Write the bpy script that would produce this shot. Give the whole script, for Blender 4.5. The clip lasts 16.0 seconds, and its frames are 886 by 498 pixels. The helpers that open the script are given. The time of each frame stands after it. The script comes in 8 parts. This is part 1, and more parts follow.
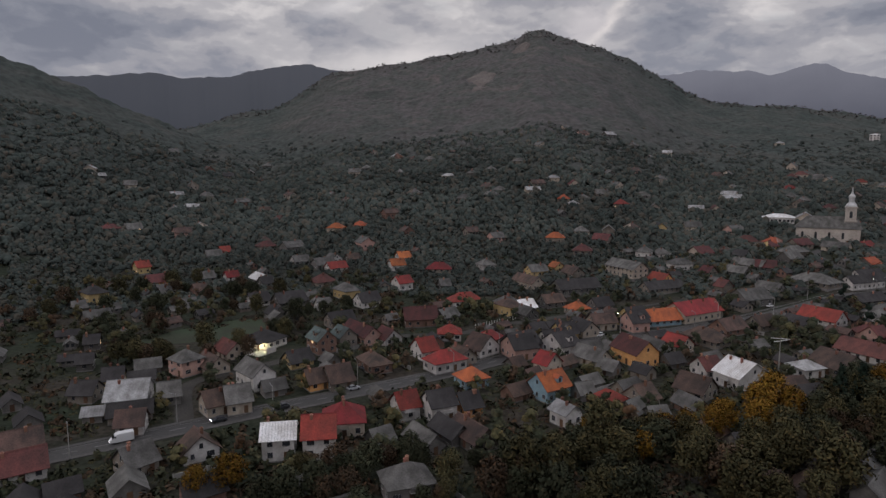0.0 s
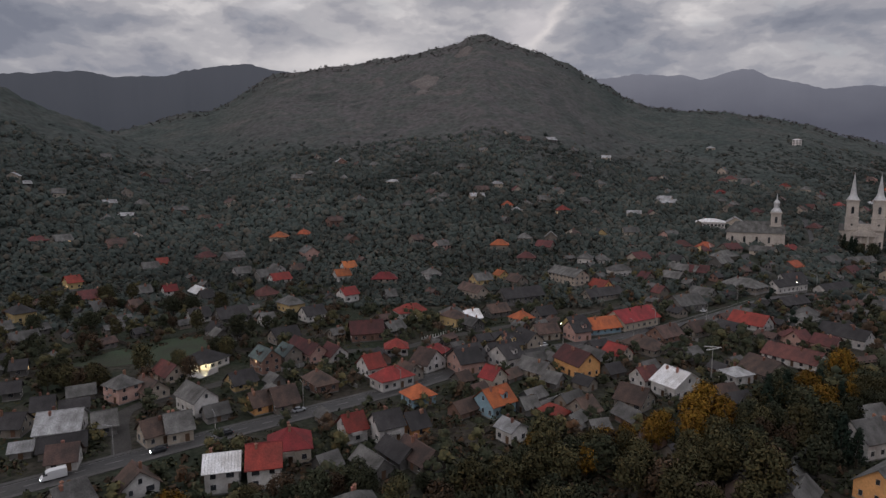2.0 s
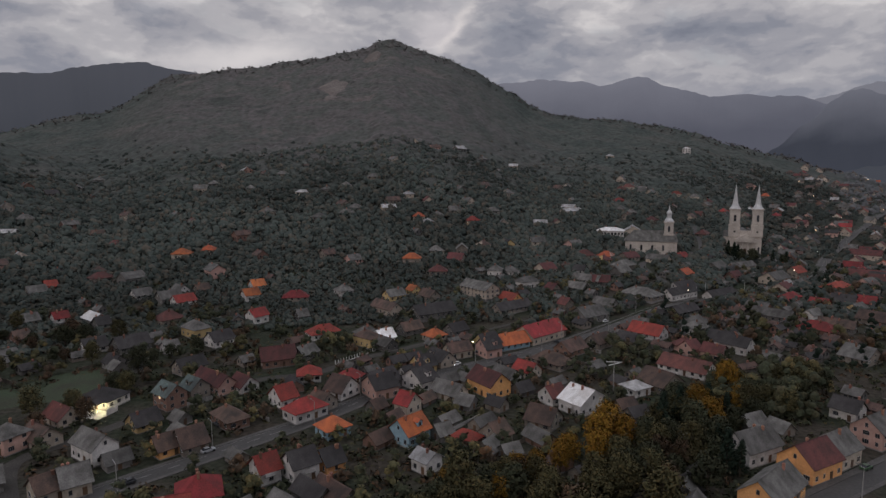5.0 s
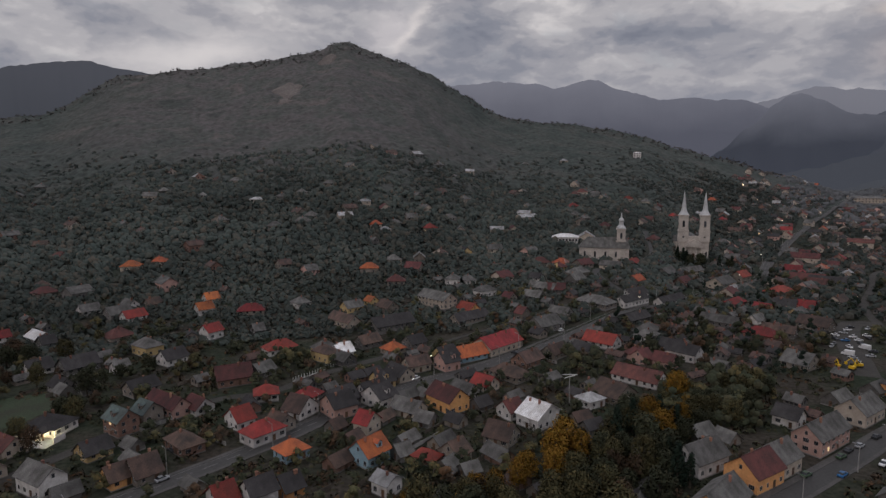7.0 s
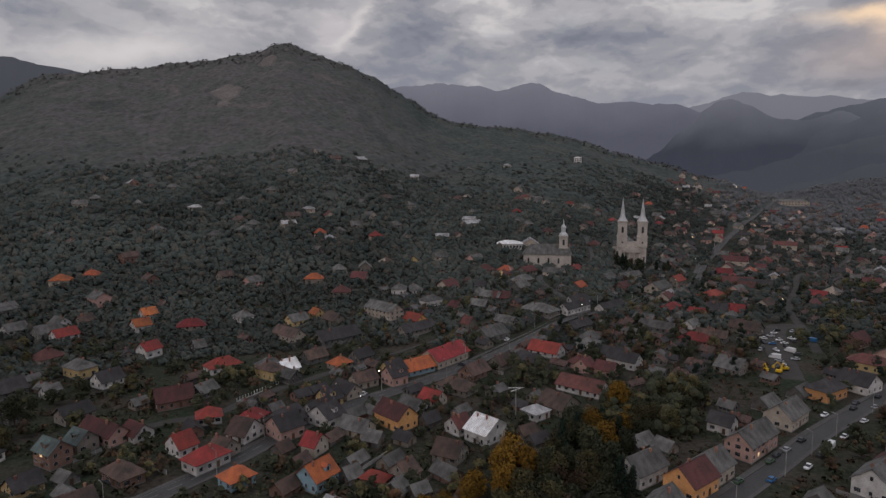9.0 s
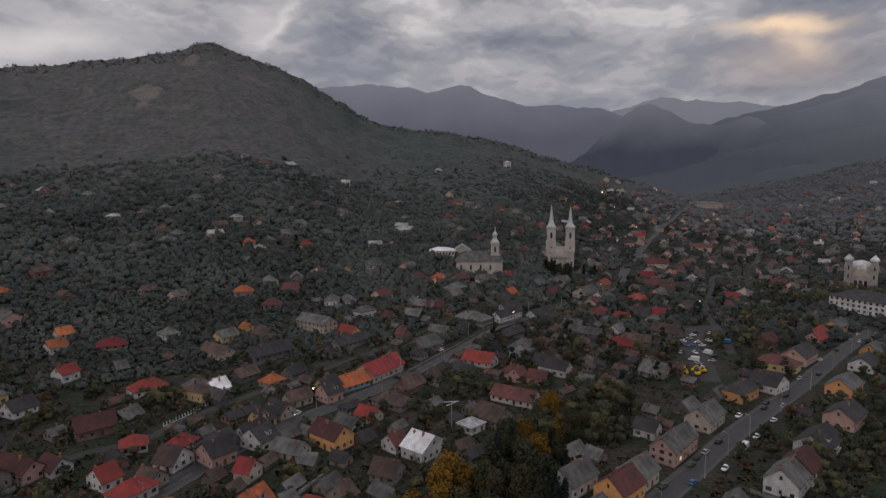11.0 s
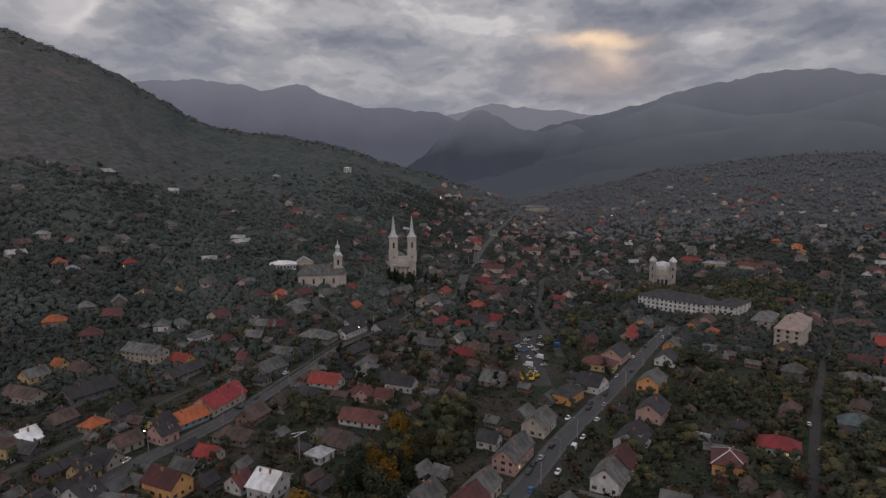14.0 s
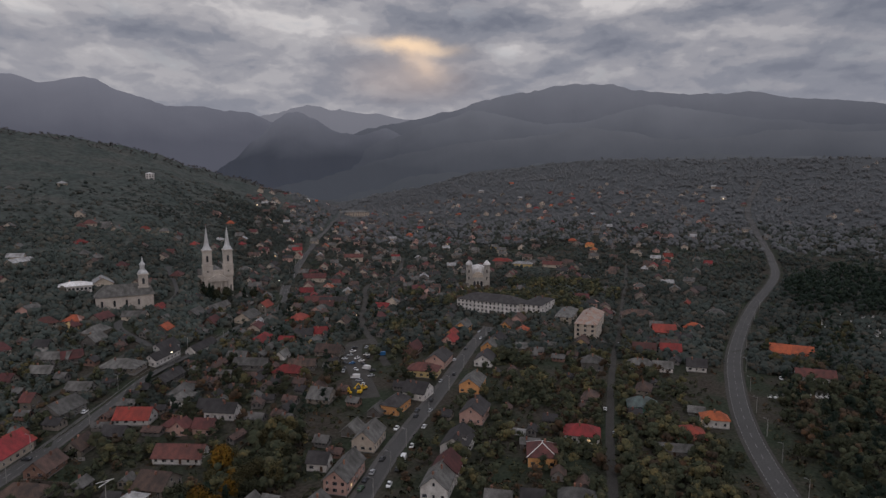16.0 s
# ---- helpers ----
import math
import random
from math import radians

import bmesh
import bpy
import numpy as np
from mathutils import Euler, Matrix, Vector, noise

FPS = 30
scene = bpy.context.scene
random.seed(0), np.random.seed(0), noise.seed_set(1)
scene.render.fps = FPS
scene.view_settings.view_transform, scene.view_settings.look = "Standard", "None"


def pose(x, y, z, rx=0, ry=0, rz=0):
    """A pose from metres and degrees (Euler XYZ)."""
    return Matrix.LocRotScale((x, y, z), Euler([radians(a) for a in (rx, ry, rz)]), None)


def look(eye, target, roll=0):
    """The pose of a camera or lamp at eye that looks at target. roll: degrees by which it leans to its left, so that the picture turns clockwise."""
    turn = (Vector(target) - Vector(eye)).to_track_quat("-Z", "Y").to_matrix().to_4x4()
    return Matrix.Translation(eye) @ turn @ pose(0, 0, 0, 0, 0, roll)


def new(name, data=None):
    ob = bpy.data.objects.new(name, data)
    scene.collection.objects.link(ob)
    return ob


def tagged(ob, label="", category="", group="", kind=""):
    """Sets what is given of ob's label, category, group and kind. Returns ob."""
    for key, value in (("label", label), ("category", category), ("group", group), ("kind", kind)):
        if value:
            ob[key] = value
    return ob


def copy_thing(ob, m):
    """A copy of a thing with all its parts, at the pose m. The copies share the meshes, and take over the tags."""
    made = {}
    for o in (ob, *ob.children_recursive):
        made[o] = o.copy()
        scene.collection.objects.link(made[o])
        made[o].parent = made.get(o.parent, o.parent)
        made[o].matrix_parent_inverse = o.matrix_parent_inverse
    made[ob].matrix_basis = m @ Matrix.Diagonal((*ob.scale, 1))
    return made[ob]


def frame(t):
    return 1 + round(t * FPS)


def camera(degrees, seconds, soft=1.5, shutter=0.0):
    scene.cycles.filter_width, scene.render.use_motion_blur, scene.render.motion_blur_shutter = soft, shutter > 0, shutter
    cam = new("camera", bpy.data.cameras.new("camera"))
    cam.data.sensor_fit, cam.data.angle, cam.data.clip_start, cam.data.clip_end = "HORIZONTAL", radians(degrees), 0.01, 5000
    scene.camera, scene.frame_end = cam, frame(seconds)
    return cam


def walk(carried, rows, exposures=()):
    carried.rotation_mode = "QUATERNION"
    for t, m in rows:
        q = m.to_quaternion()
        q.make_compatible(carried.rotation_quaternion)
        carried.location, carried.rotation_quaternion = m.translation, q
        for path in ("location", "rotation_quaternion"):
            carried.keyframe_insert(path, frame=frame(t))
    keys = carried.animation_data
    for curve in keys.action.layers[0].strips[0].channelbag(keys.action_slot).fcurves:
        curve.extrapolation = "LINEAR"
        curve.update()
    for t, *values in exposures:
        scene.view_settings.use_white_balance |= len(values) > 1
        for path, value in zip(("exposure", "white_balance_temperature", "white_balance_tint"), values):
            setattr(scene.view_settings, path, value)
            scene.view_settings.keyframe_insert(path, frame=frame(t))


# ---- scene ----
# ---- camera: a drone that climbs straight up and turns to its right ----
cam = camera(71.28, 16.0, soft=1.45)
# seconds, x, y, z, tilt, lean, heading
PATH = [
    (0, 0.00, 0.00, 66.00, -6.96, 0.04, 0.00),
    (0.5, 0.15, -0.03, 67.37, -6.95, 0.00, 0.01),
    (1, 0.28, -0.09, 68.80, -6.97, 0.00, -2.13),
    (1.5, 0.27, -0.15, 70.24, -6.94, -0.10, -4.82),
    (2, 0.20, -0.17, 71.67, -6.95, -0.08, -5.05),
    (2.5, 0.18, -0.20, 73.11, -6.93, -0.11, -5.05),
    (3, 0.20, -0.24, 74.56, -6.91, -0.09, -5.04),
    (3.5, 0.28, -0.33, 76.05, -6.90, -0.09, -5.05),
    (4, 0.37, -0.46, 77.60, -6.92, -0.14, -8.39),
    (4.2, 0.34, -0.52, 78.23, -6.91, -0.14, -10.65),
    (4.5, 0.30, -0.62, 79.17, -6.91, -0.15, -12.40),
    (5.4, 0.17, -0.91, 81.99, -6.90, -0.17, -13.30),
    (6.3, 0.05, -1.20, 84.81, -6.89, -0.19, -14.15),
    (6.5, 0.02, -1.26, 85.44, -6.89, -0.20, -14.85),
    (7, -0.05, -1.26, 87.02, -6.89, -0.23, -17.21),
    (7.5, -0.09, -1.19, 88.59, -6.92, -0.18, -20.01),
    (8, -0.19, -1.11, 90.14, -6.88, -0.23, -21.36),
    (8.5, -0.35, -1.07, 91.70, -6.88, -0.19, -21.84),
    (8.7, -0.44, -1.07, 92.33, -6.88, -0.19, -22.00),
    (9.3, -0.69, -1.08, 94.21, -6.87, -0.19, -22.90),
    (10.2, -1.08, -1.09, 97.04, -6.87, -0.19, -26.00),
    (10.8, -1.34, -1.10, 98.92, -6.86, -0.18, -28.03),
    (11, -1.42, -1.10, 99.55, -6.86, -0.18, -28.67),
    (11.5, -1.56, -1.16, 101.09, -6.87, -0.10, -30.38),
    (12, -1.67, -1.22, 102.62, -6.86, -0.13, -32.57),
    (12.5, -1.77, -1.10, 104.29, -6.85, -0.07, -34.86),
    (13, -1.94, -0.95, 106.08, -6.87, 0.01, -37.18),
    (13.5, -2.14, -0.88, 107.89, -6.88, 0.08, -39.51),
    (14, -2.42, -0.95, 109.64, -6.87, 0.10, -43.35),
    (14.5, -2.76, -1.00, 111.33, -6.81, 0.09, -48.53),
    (15, -3.11, -0.91, 112.94, -6.74, 0.07, -53.70),
    (15.5, -3.47, -0.79, 114.45, -6.69, 0.09, -58.21),
    (16, -3.85, -0.69, 115.93, -6.65, 0.10, -59.93),
]
walk(cam, [(t, pose(x, y, z, 90 + p, 0, h) @ pose(0, 0, 0, 0, 0, r)) for t, x, y, z, p, r, h in PATH],
     exposures=[(0, 0.1, 6280, 10), (4, 0.06, 6280, 10), (8, 0.0, 6280, 10), (16, 0.0, 6280, 10)])

# ---- dusk sky and light ----
SUN_BEARING, SUN_HEIGHT = 238.0, 16.0


def sky():
    world = bpy.data.worlds.new("dusk_sky")
    scene.world = world
    world.use_nodes = True
    nt = world.node_tree
    nt.nodes.clear()
    N, K = nt.nodes.new, nt.links.new

    def math_node(op, a, b=None, c=None, clamp=False):
        n = N("ShaderNodeMath")
        n.operation, n.use_clamp = op, clamp
        for i, v in enumerate((a, b, c)):
            if v is None:
                continue
            if isinstance(v, (int, float)):
                n.inputs[i].default_value = v
            else:
                K(v, n.inputs[i])
        return n.outputs[0]

    def mix(fac, a, b, mode="MIX"):
        n = N("ShaderNodeMix")
        n.data_type, n.blend_type = "RGBA", mode
        for i, v in ((0, fac), (6, a), (7, b)):
            if isinstance(v, (int, float, tuple)):
                n.inputs[i].default_value = v
            else:
                K(v, n.inputs[i])
        return n.outputs[2]

    def vec_math(op, a, b_=None):
        n = N("ShaderNodeVectorMath")
        n.operation = op
        for i, v in enumerate((a, b_)):
            if v is None:
                continue
            if isinstance(v, tuple):
                n.inputs[i].default_value = v
            else:
                K(v, n.inputs[i])
        return n.outputs[0]

    co = N("ShaderNodeTexCoord")
    sep = N("ShaderNodeSeparateXYZ")
    K(co.outputs["Generated"], sep.inputs[0])
    up = math_node("MAXIMUM", sep.outputs[2], 0.0)
    # the sky by bearing and height, both in degrees
    bearing = math_node("MULTIPLY", math_node("ARCTAN2", sep.outputs[0], sep.outputs[1]), 180 / math.pi)
    rise = math_node("MULTIPLY", math_node("ARCSINE", sep.outputs[2]), 180 / math.pi)
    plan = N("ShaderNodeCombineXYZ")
    K(bearing, plan.inputs[0]), K(rise, plan.inputs[1])

    def noise_node(across, along, detail, rough_, shift=0.0, warp=None):
        """Cloud stuff whose lumps are so many degrees wide and high."""
        v = plan.outputs[0]
        if warp is not None:
            v = vec_math("ADD", v, warp)
        n = N("ShaderNodeTexNoise")
        n.inputs["Scale"].default_value, n.inputs["Detail"].default_value, n.inputs["Roughness"].default_value = 1.0, detail, rough_
        K(vec_math("ADD", vec_math("MULTIPLY", v, (1 / across, 1 / along, 0)), (shift, shift * 0.7, shift)), n.inputs["Vector"])
        return n

    def curve(v, stops):
        r = N("ShaderNodeValToRGB")
        r.color_ramp.interpolation = "EASE"
        while len(r.color_ramp.elements) < len(stops):
            r.color_ramp.elements.new(0.5)
        for e, (p, c) in zip(r.color_ramp.elements, stops):
            e.position, e.color = p, (*c, 1)
        K(v, r.inputs[0])
        return r.outputs[0]

    # slow swirls bend every cloud's outline
    swirl = vec_math("MULTIPLY", vec_math("SUBTRACT", noise_node(5.0, 3.0, 4, 0.55, 4.2).outputs["Color"], (0.5, 0.5, 0.5)), (3.2, 1.5, 0))
    curl = vec_math("ADD", swirl, vec_math("MULTIPLY", vec_math("SUBTRACT", noise_node(1.3, 0.9, 3, 0.5, 9.1).outputs["Color"], (0.5, 0.5, 0.5)), (1.0, 0.6, 0)))

    def bank(at, high, wide, tall, lean=0.0, bent=True):
        """How far a place lies inside a cloud or a gap round a direction: 1 in the middle, 0 outside."""
        v = vec_math("SUBTRACT", vec_math("ADD", plan.outputs[0], curl) if bent else plan.outputs[0], (at, high, 0))
        n = N("ShaderNodeVectorRotate")
        n.rotation_type, n.inputs["Angle"].default_value = "Z_AXIS", radians(-lean)
        K(v, n.inputs["Vector"])
        n2 = N("ShaderNodeVectorMath")
        n2.operation = "LENGTH"
        K(vec_math("MULTIPLY", n.outputs[0], (1 / wide, 1 / tall, 0)), n2.inputs[0])
        q = n2.outputs["Value"]
        return math_node("EXPONENT", math_node("MULTIPLY", math_node("MULTIPLY", q, q), -1.0))

    mass = noise_node(13.0, 5.0, 4, 0.5, 1.3, swirl).outputs[0]
    billow = noise_node(4.6, 2.2, 7, 0.52, 7.7, swirl).outputs[0]
    above = noise_node(4.6, 2.2, 7, 0.52, 7.7, vec_math("ADD", swirl, (0, 0.5, 0))).outputs[0]
    body = math_node("ADD", math_node("MULTIPLY", mass, 0.66), math_node("MULTIPLY", billow, 0.34))
    body = math_node("ADD", body, math_node("MULTIPLY", math_node("SUBTRACT", billow, above), 0.22))
    # lighter and darker parts of the cloud deck: bearing, height, width, depth, lean, gain
    for at, high, wide, tall, lean, gain in (
            (-33, 9.5, 7, 2.2, 0, -0.10), (-27, 13.5, 6, 1.2, 0, 0.03), (-17, 11.0, 6, 2.5, 20, -0.05), (-11, 14.5, 5, 1.6, 0, 0.09),
            (-4, 11.3, 5, 2.0, 15, 0.07), (2, 14.5, 4, 1.5, 0, 0.05), (12, 13.2, 2.4, 3.0, 0, 0.05), (19.5, 12.6, 3.6, 1.7, 25, -0.13),
            (25, 15.5, 4, 1.2, 0, 0.07), (27, 12.4, 4, 1.6, 0, 0.04), (33, 11.5, 5, 1.4, 0, -0.02), (36, 14.0, 6, 0.9, 4, 0.06), (44, 12.6, 5, 0.9, -3, 0.06),
            (46, 10.6, 5, 1.0, 0, -0.04), (52.5, 10.2, 2.4, 0.9, 0, -0.12), (50, 15.5, 5, 1.2, 0, -0.04), (64, 12.6, 4, 1.4, 20, -0.05), (67, 11.0, 4, 0.7, 8, 0.05),
            (60, 16.5, 9, 1.5, 0, -0.04), (76, 14.6, 6, 0.8, -3, 0.05), (86, 11.6, 7, 0.6, 0, 0.06), (80, 13.2, 7, 0.8, 0, -0.05), (84, 10.0, 9, 0.9, 0, -0.03), (32, 13.0, 9, 3.5, 0, -0.06), (86, 13.0, 12, 4, 0, -0.045), (-31, 12.5, 9, 4, 0, -0.045)):
        body = math_node("ADD", body, math_node("MULTIPLY", bank(at, high, wide, tall, lean), gain))
    cloud = curve(body, [(0.33, (0.17, 0.18, 0.22)), (0.43, (0.235, 0.24, 0.276)), (0.50, (0.315, 0.307, 0.332)), (0.57, (0.42, 0.40, 0.41)), (0.68, (0.62, 0.58, 0.565))])
    air = N("ShaderNodeTexSky")
    air.sky_type, air.sun_disc = "NISHITA", False
    air.sun_elevation, air.sun_rotation = radians(SUN_HEIGHT), radians(SUN_BEARING)
    gap = curve(billow, [(0.58, (0, 0, 0)), (0.74, (1, 1, 1))])
    air_dim = mix(1.0, air.outputs[0], (0.05, 0.05, 0.05, 1), "MULTIPLY")
    colour = mix(math_node("MULTIPLY", gap, 0.2), cloud, air_dim)
    # haze closes the sky in toward the horizon
    low = math_node("EXPONENT", math_node("MULTIPLY", up, -10.0))
    colour = mix(math_node("MULTIPLY", low, 0.45), colour, (0.37, 0.355, 0.385, 1))

    def lit(amount, gain, tint):
        return mix(math_node("MULTIPLY", amount, gain, clamp=True), colour, (*tint, 1))

    # pale light behind the mountain, the bright rim of the cloud beside it, and the warm break in the south-east
    colour = lit(bank(-4, 9.8, 7.5, 1.7, 10), 0.75, (0.76, 0.70, 0.67))
    colour = lit(bank(-8.5, 14.3, 3.0, 0.7, 20), 0.4, (0.72, 0.68, 0.67))
    colour = lit(math_node("MULTIPLY", bank(14.6, 12.9, 3.0, 0.55, 47), curve(billow, [(0.36, (0.35, 0.35, 0.35)), (0.56, (1, 1, 1))])), 0.5, (0.9, 0.81, 0.75))
    colour = lit(bank(12.6, 12.6, 2.2, 1.6, 40), 0.45, (0.66, 0.60, 0.60))
    colour = lit(bank(57.0, 8.8, 5.0, 2.0), 0.4, (0.62, 0.48, 0.41))
    colour = lit(bank(56.8, 11.5, 3.2, 0.5, -3), 0.95, (1.0, 0.72, 0.47))
    colour = lit(bank(57.8, 10.2, 1.8, 1.0, -35), 0.6, (0.86, 0.63, 0.46))
    # an overcast sky is brightest overhead
    over = N("ShaderNodeMapRange")
    over.inputs[1].default_value, over.inputs[2].default_value, over.inputs[3].default_value, over.inputs[4].default_value = 0.28, 0.8, 1.0, 2.55
    K(up, over.inputs[0])
    bg = N("ShaderNodeBackground")
    K(over.outputs[0], bg.inputs["Strength"])
    K(colour, bg.inputs["Color"])
    out = N("ShaderNodeOutputWorld")
    K(bg.outputs[0], out.inputs["Surface"])


sky()
sun = new("sun", bpy.data.lights.new("sun", "SUN"))
sun.data.energy, sun.data.angle, sun.data.color = 0.7, radians(40), (1.0, 0.84, 0.76)
b, u = radians(SUN_BEARING), radians(SUN_HEIGHT)
sun.matrix_world = look((math.sin(b) * 900, math.cos(b) * 900, 900 * math.tan(u)), (0, 0, 0))


# ---- materials ----
def surface(name, base, rough_=0.85, coarse=0.35, big=0.25, fine=0.12, fine_size=6.0, relief=0.2, metal=0.0, own=0.18, stain=None, island=False, squash=(1, 1, 1), dot=None):
    """A procedural surface: colour drifts over metres (coarse, of scale big) and over decimetres (fine), and from piece to piece (own)."""
    m = bpy.data.materials.new(name)
    m.use_nodes = True
    nt = m.node_tree
    N, K = nt.nodes.new, nt.links.new
    shader = nt.nodes["Principled BSDF"]
    co, mp = N("ShaderNodeTexCoord"), N("ShaderNodeMapping")
    mp.inputs["Scale"].default_value = squash
    K(co.outputs["Object"], mp.inputs[0])

    def grain(scale, detail):
        n = N("ShaderNodeTexNoise")
        n.inputs["Scale"].default_value, n.inputs["Detail"].default_value = scale, detail
        K(mp.outputs[0], n.inputs["Vector"])
        return n.outputs[0]

    def blend(fac, a, b, mode):
        n = N("ShaderNodeMix")
        n.data_type, n.blend_type = "RGBA", mode
        for i, v in ((0, fac), (6, a), (7, b)):
            if isinstance(v, (int, float, tuple)):
                n.inputs[i].default_value = v
            else:
                K(v, n.inputs[i])
        return n.outputs[2]

    def stretch(v, low, high):
        n = N("ShaderNodeMapRange")
        n.inputs[1].default_value, n.inputs[2].default_value, n.inputs[3].default_value, n.inputs[4].default_value = 0.3, 0.7, low, high
        K(v, n.inputs[0])
        return n.outputs[0]

    wide, small = grain(big, 4), grain(fine_size, 5)
    dark = tuple(c * (1 - coarse) for c in (stain or base)) + (1,)
    colour = blend(stretch(wide, 0, 1), (*base, 1), dark, "MIX")
    tone = N("ShaderNodeHueSaturation")
    K(stretch(small, 1 - fine * 1.6, 1 + fine * 1.6), tone.inputs["Value"])
    K(colour, tone.inputs["Color"])
    colour = tone.outputs[0]
    if own:
        piece = N("ShaderNodeNewGeometry").outputs["Random Per Island"] if island else N("ShaderNodeObjectInfo").outputs["Random"]
        tone2, rng, rng2 = N("ShaderNodeHueSaturation"), N("ShaderNodeMapRange"), N("ShaderNodeMapRange")
        rng.inputs[3].default_value, rng.inputs[4].default_value = 1 - own * 1.6, 1 + own
        rng2.inputs[3].default_value, rng2.inputs[4].default_value = 0.5 - own * 0.035, 0.5 + own * 0.035
        w = N("ShaderNodeMath")
        w.operation, w.inputs[1].default_value = "MULTIPLY", 7.13
        fr = N("ShaderNodeMath")
        fr.operation = "FRACT"
        K(piece, rng.inputs[0]), K(piece, w.inputs[0]), K(w.outputs[0], fr.inputs[0]), K(fr.outputs[0], rng2.inputs[0])
        K(rng.outputs[0], tone2.inputs["Value"]), K(rng2.outputs[0], tone2.inputs["Hue"]), K(colour, tone2.inputs["Color"])
        colour = tone2.outputs[0]
    K(colour, shader.inputs["Base Color"])
    shader.inputs["Roughness"].default_value, shader.inputs["Metallic"].default_value = rough_, metal
    shader.inputs["Specular IOR Level"].default_value = 0.3
    if relief:
        bump = N("ShaderNodeBump")
        bump.inputs["Strength"].default_value, bump.inputs["Distance"].default_value = relief, 0.08
        K(small, bump.inputs["Height"]), K(bump.outputs[0], shader.inputs["Normal"])
    return m


def lamp_glow(name, colour, power):
    m = bpy.data.materials.new(name)
    m.use_nodes = True
    shader = m.node_tree.nodes["Principled BSDF"]
    shader.inputs["Base Color"].default_value = (0.6, 0.5, 0.4, 1)
    shader.inputs["Emission Color"].default_value, shader.inputs["Emission Strength"].default_value = (*colour, 1), power
    return m


def tile_roof(name, base, stain, rough_=0.75, coarse=0.45, rows=True):
    m = surface(name, base, rough_, coarse, 0.35, 0.16, 3.0, 0.3, own=0.22, stain=stain, squash=(1, 1, 0.45))
    return m


ROOF = {
    "red": tile_roof("red_roof_tiles", (0.235, 0.032, 0.026), (0.17, 0.035, 0.028), coarse=0.3),
    "orange": tile_roof("orange_roof_tiles", (0.40, 0.105, 0.036), (0.29, 0.085, 0.04), coarse=0.3),
    "maroon": tile_roof("maroon_roof_sheet", (0.12, 0.038, 0.034), (0.085, 0.036, 0.032), coarse=0.35),
    "brown": tile_roof("weathered_brown_tiles", (0.11, 0.066, 0.052), (0.065, 0.05, 0.042)),
    "dark": tile_roof("dark_grey_roof", (0.045, 0.041, 0.041), (0.034, 0.03, 0.03)),
    "gray": tile_roof("grey_fibre_cement_roof", (0.135, 0.13, 0.122), (0.085, 0.08, 0.072)),
    "lgray": tile_roof("pale_zinc_roof", (0.36, 0.36, 0.36), (0.26, 0.25, 0.24), 0.5),
    "white": tile_roof("bright_zinc_roof", (0.72, 0.72, 0.72), (0.6, 0.57, 0.54), 0.45, 0.25),
    "green": tile_roof("dull_green_roof", (0.09, 0.12, 0.115), (0.08, 0.09, 0.085)),
    "rust": tile_roof("rusting_roof_sheet", (0.23, 0.22, 0.205), (0.25, 0.125, 0.08), coarse=0.1),
}
WALL = {
    "white": surface("white_plaster", (0.62, 0.60, 0.58), 0.9, 0.25, 0.4, 0.08, 2.0, 0.1, own=0.12, stain=(0.5, 0.47, 0.44)),
    "cream": surface("cream_plaster", (0.46, 0.395, 0.325), 0.9, 0.3, 0.4, 0.08, 2.0, 0.1, own=0.12),
    "beige": surface("beige_plaster", (0.24, 0.21, 0.178), 0.9, 0.35, 0.4, 0.1, 2.0, 0.1, own=0.2),
    "gray": surface("grey_plaster", (0.18, 0.17, 0.16), 0.9, 0.4, 0.4, 0.1, 2.0, 0.1, own=0.25),
    "yellow": surface("yellow_plaster", (0.5, 0.37, 0.18), 0.9, 0.2, 0.4, 0.08, 2.0, 0.1, own=0.12),
    "orange": surface("orange_plaster", (0.66, 0.34, 0.14), 0.9, 0.2, 0.4, 0.08, 2.0, 0.1, own=0.12),
    "pink": surface("pink_plaster", (0.5, 0.32, 0.27), 0.9, 0.25, 0.4, 0.08, 2.0, 0.1, own=0.1),
    "brick": surface("red_brick_wall", (0.22, 0.135, 0.105), 0.9, 0.35, 0.6, 0.2, 5.0, 0.3, own=0.15),
    "blue": surface("pale_blue_plaster", (0.26, 0.38, 0.45), 0.9, 0.3, 0.4, 0.08, 2.0, 0.1, own=0.1),
    "green": surface("mint_green_plaster", (0.22, 0.46, 0.36), 0.9, 0.25, 0.4, 0.08, 2.0, 0.1, own=0.1),
}
ROOF_WORD = {"red": "red tiled", "orange": "orange tiled", "maroon": "maroon sheet", "brown": "weathered brown tiled", "dark": "dark grey", "gray": "grey fibre-cement",
             "lgray": "pale zinc", "white": "bright zinc", "green": "dull green", "rust": "rusting sheet"}
WALL_WORD = {"white": "white plastered", "cream": "cream plastered", "beige": "beige plastered", "gray": "grey rendered", "yellow": "yellow painted", "orange": "orange painted",
             "pink": "pink painted", "brick": "bare brick", "blue": "pale blue painted", "green": "mint green painted"}
PLINTH = surface("concrete_plinth", (0.22, 0.21, 0.2), own=0.2)
BRICK = surface("chimney_brick", (0.28, 0.14, 0.1), own=0.3)
FRAME = surface("white_window_frame", (0.6, 0.59, 0.57), 0.6, 0.2, relief=0, own=0.1)
DOOR = surface("brown_door_wood", (0.13, 0.075, 0.045), 0.6, own=0.3)
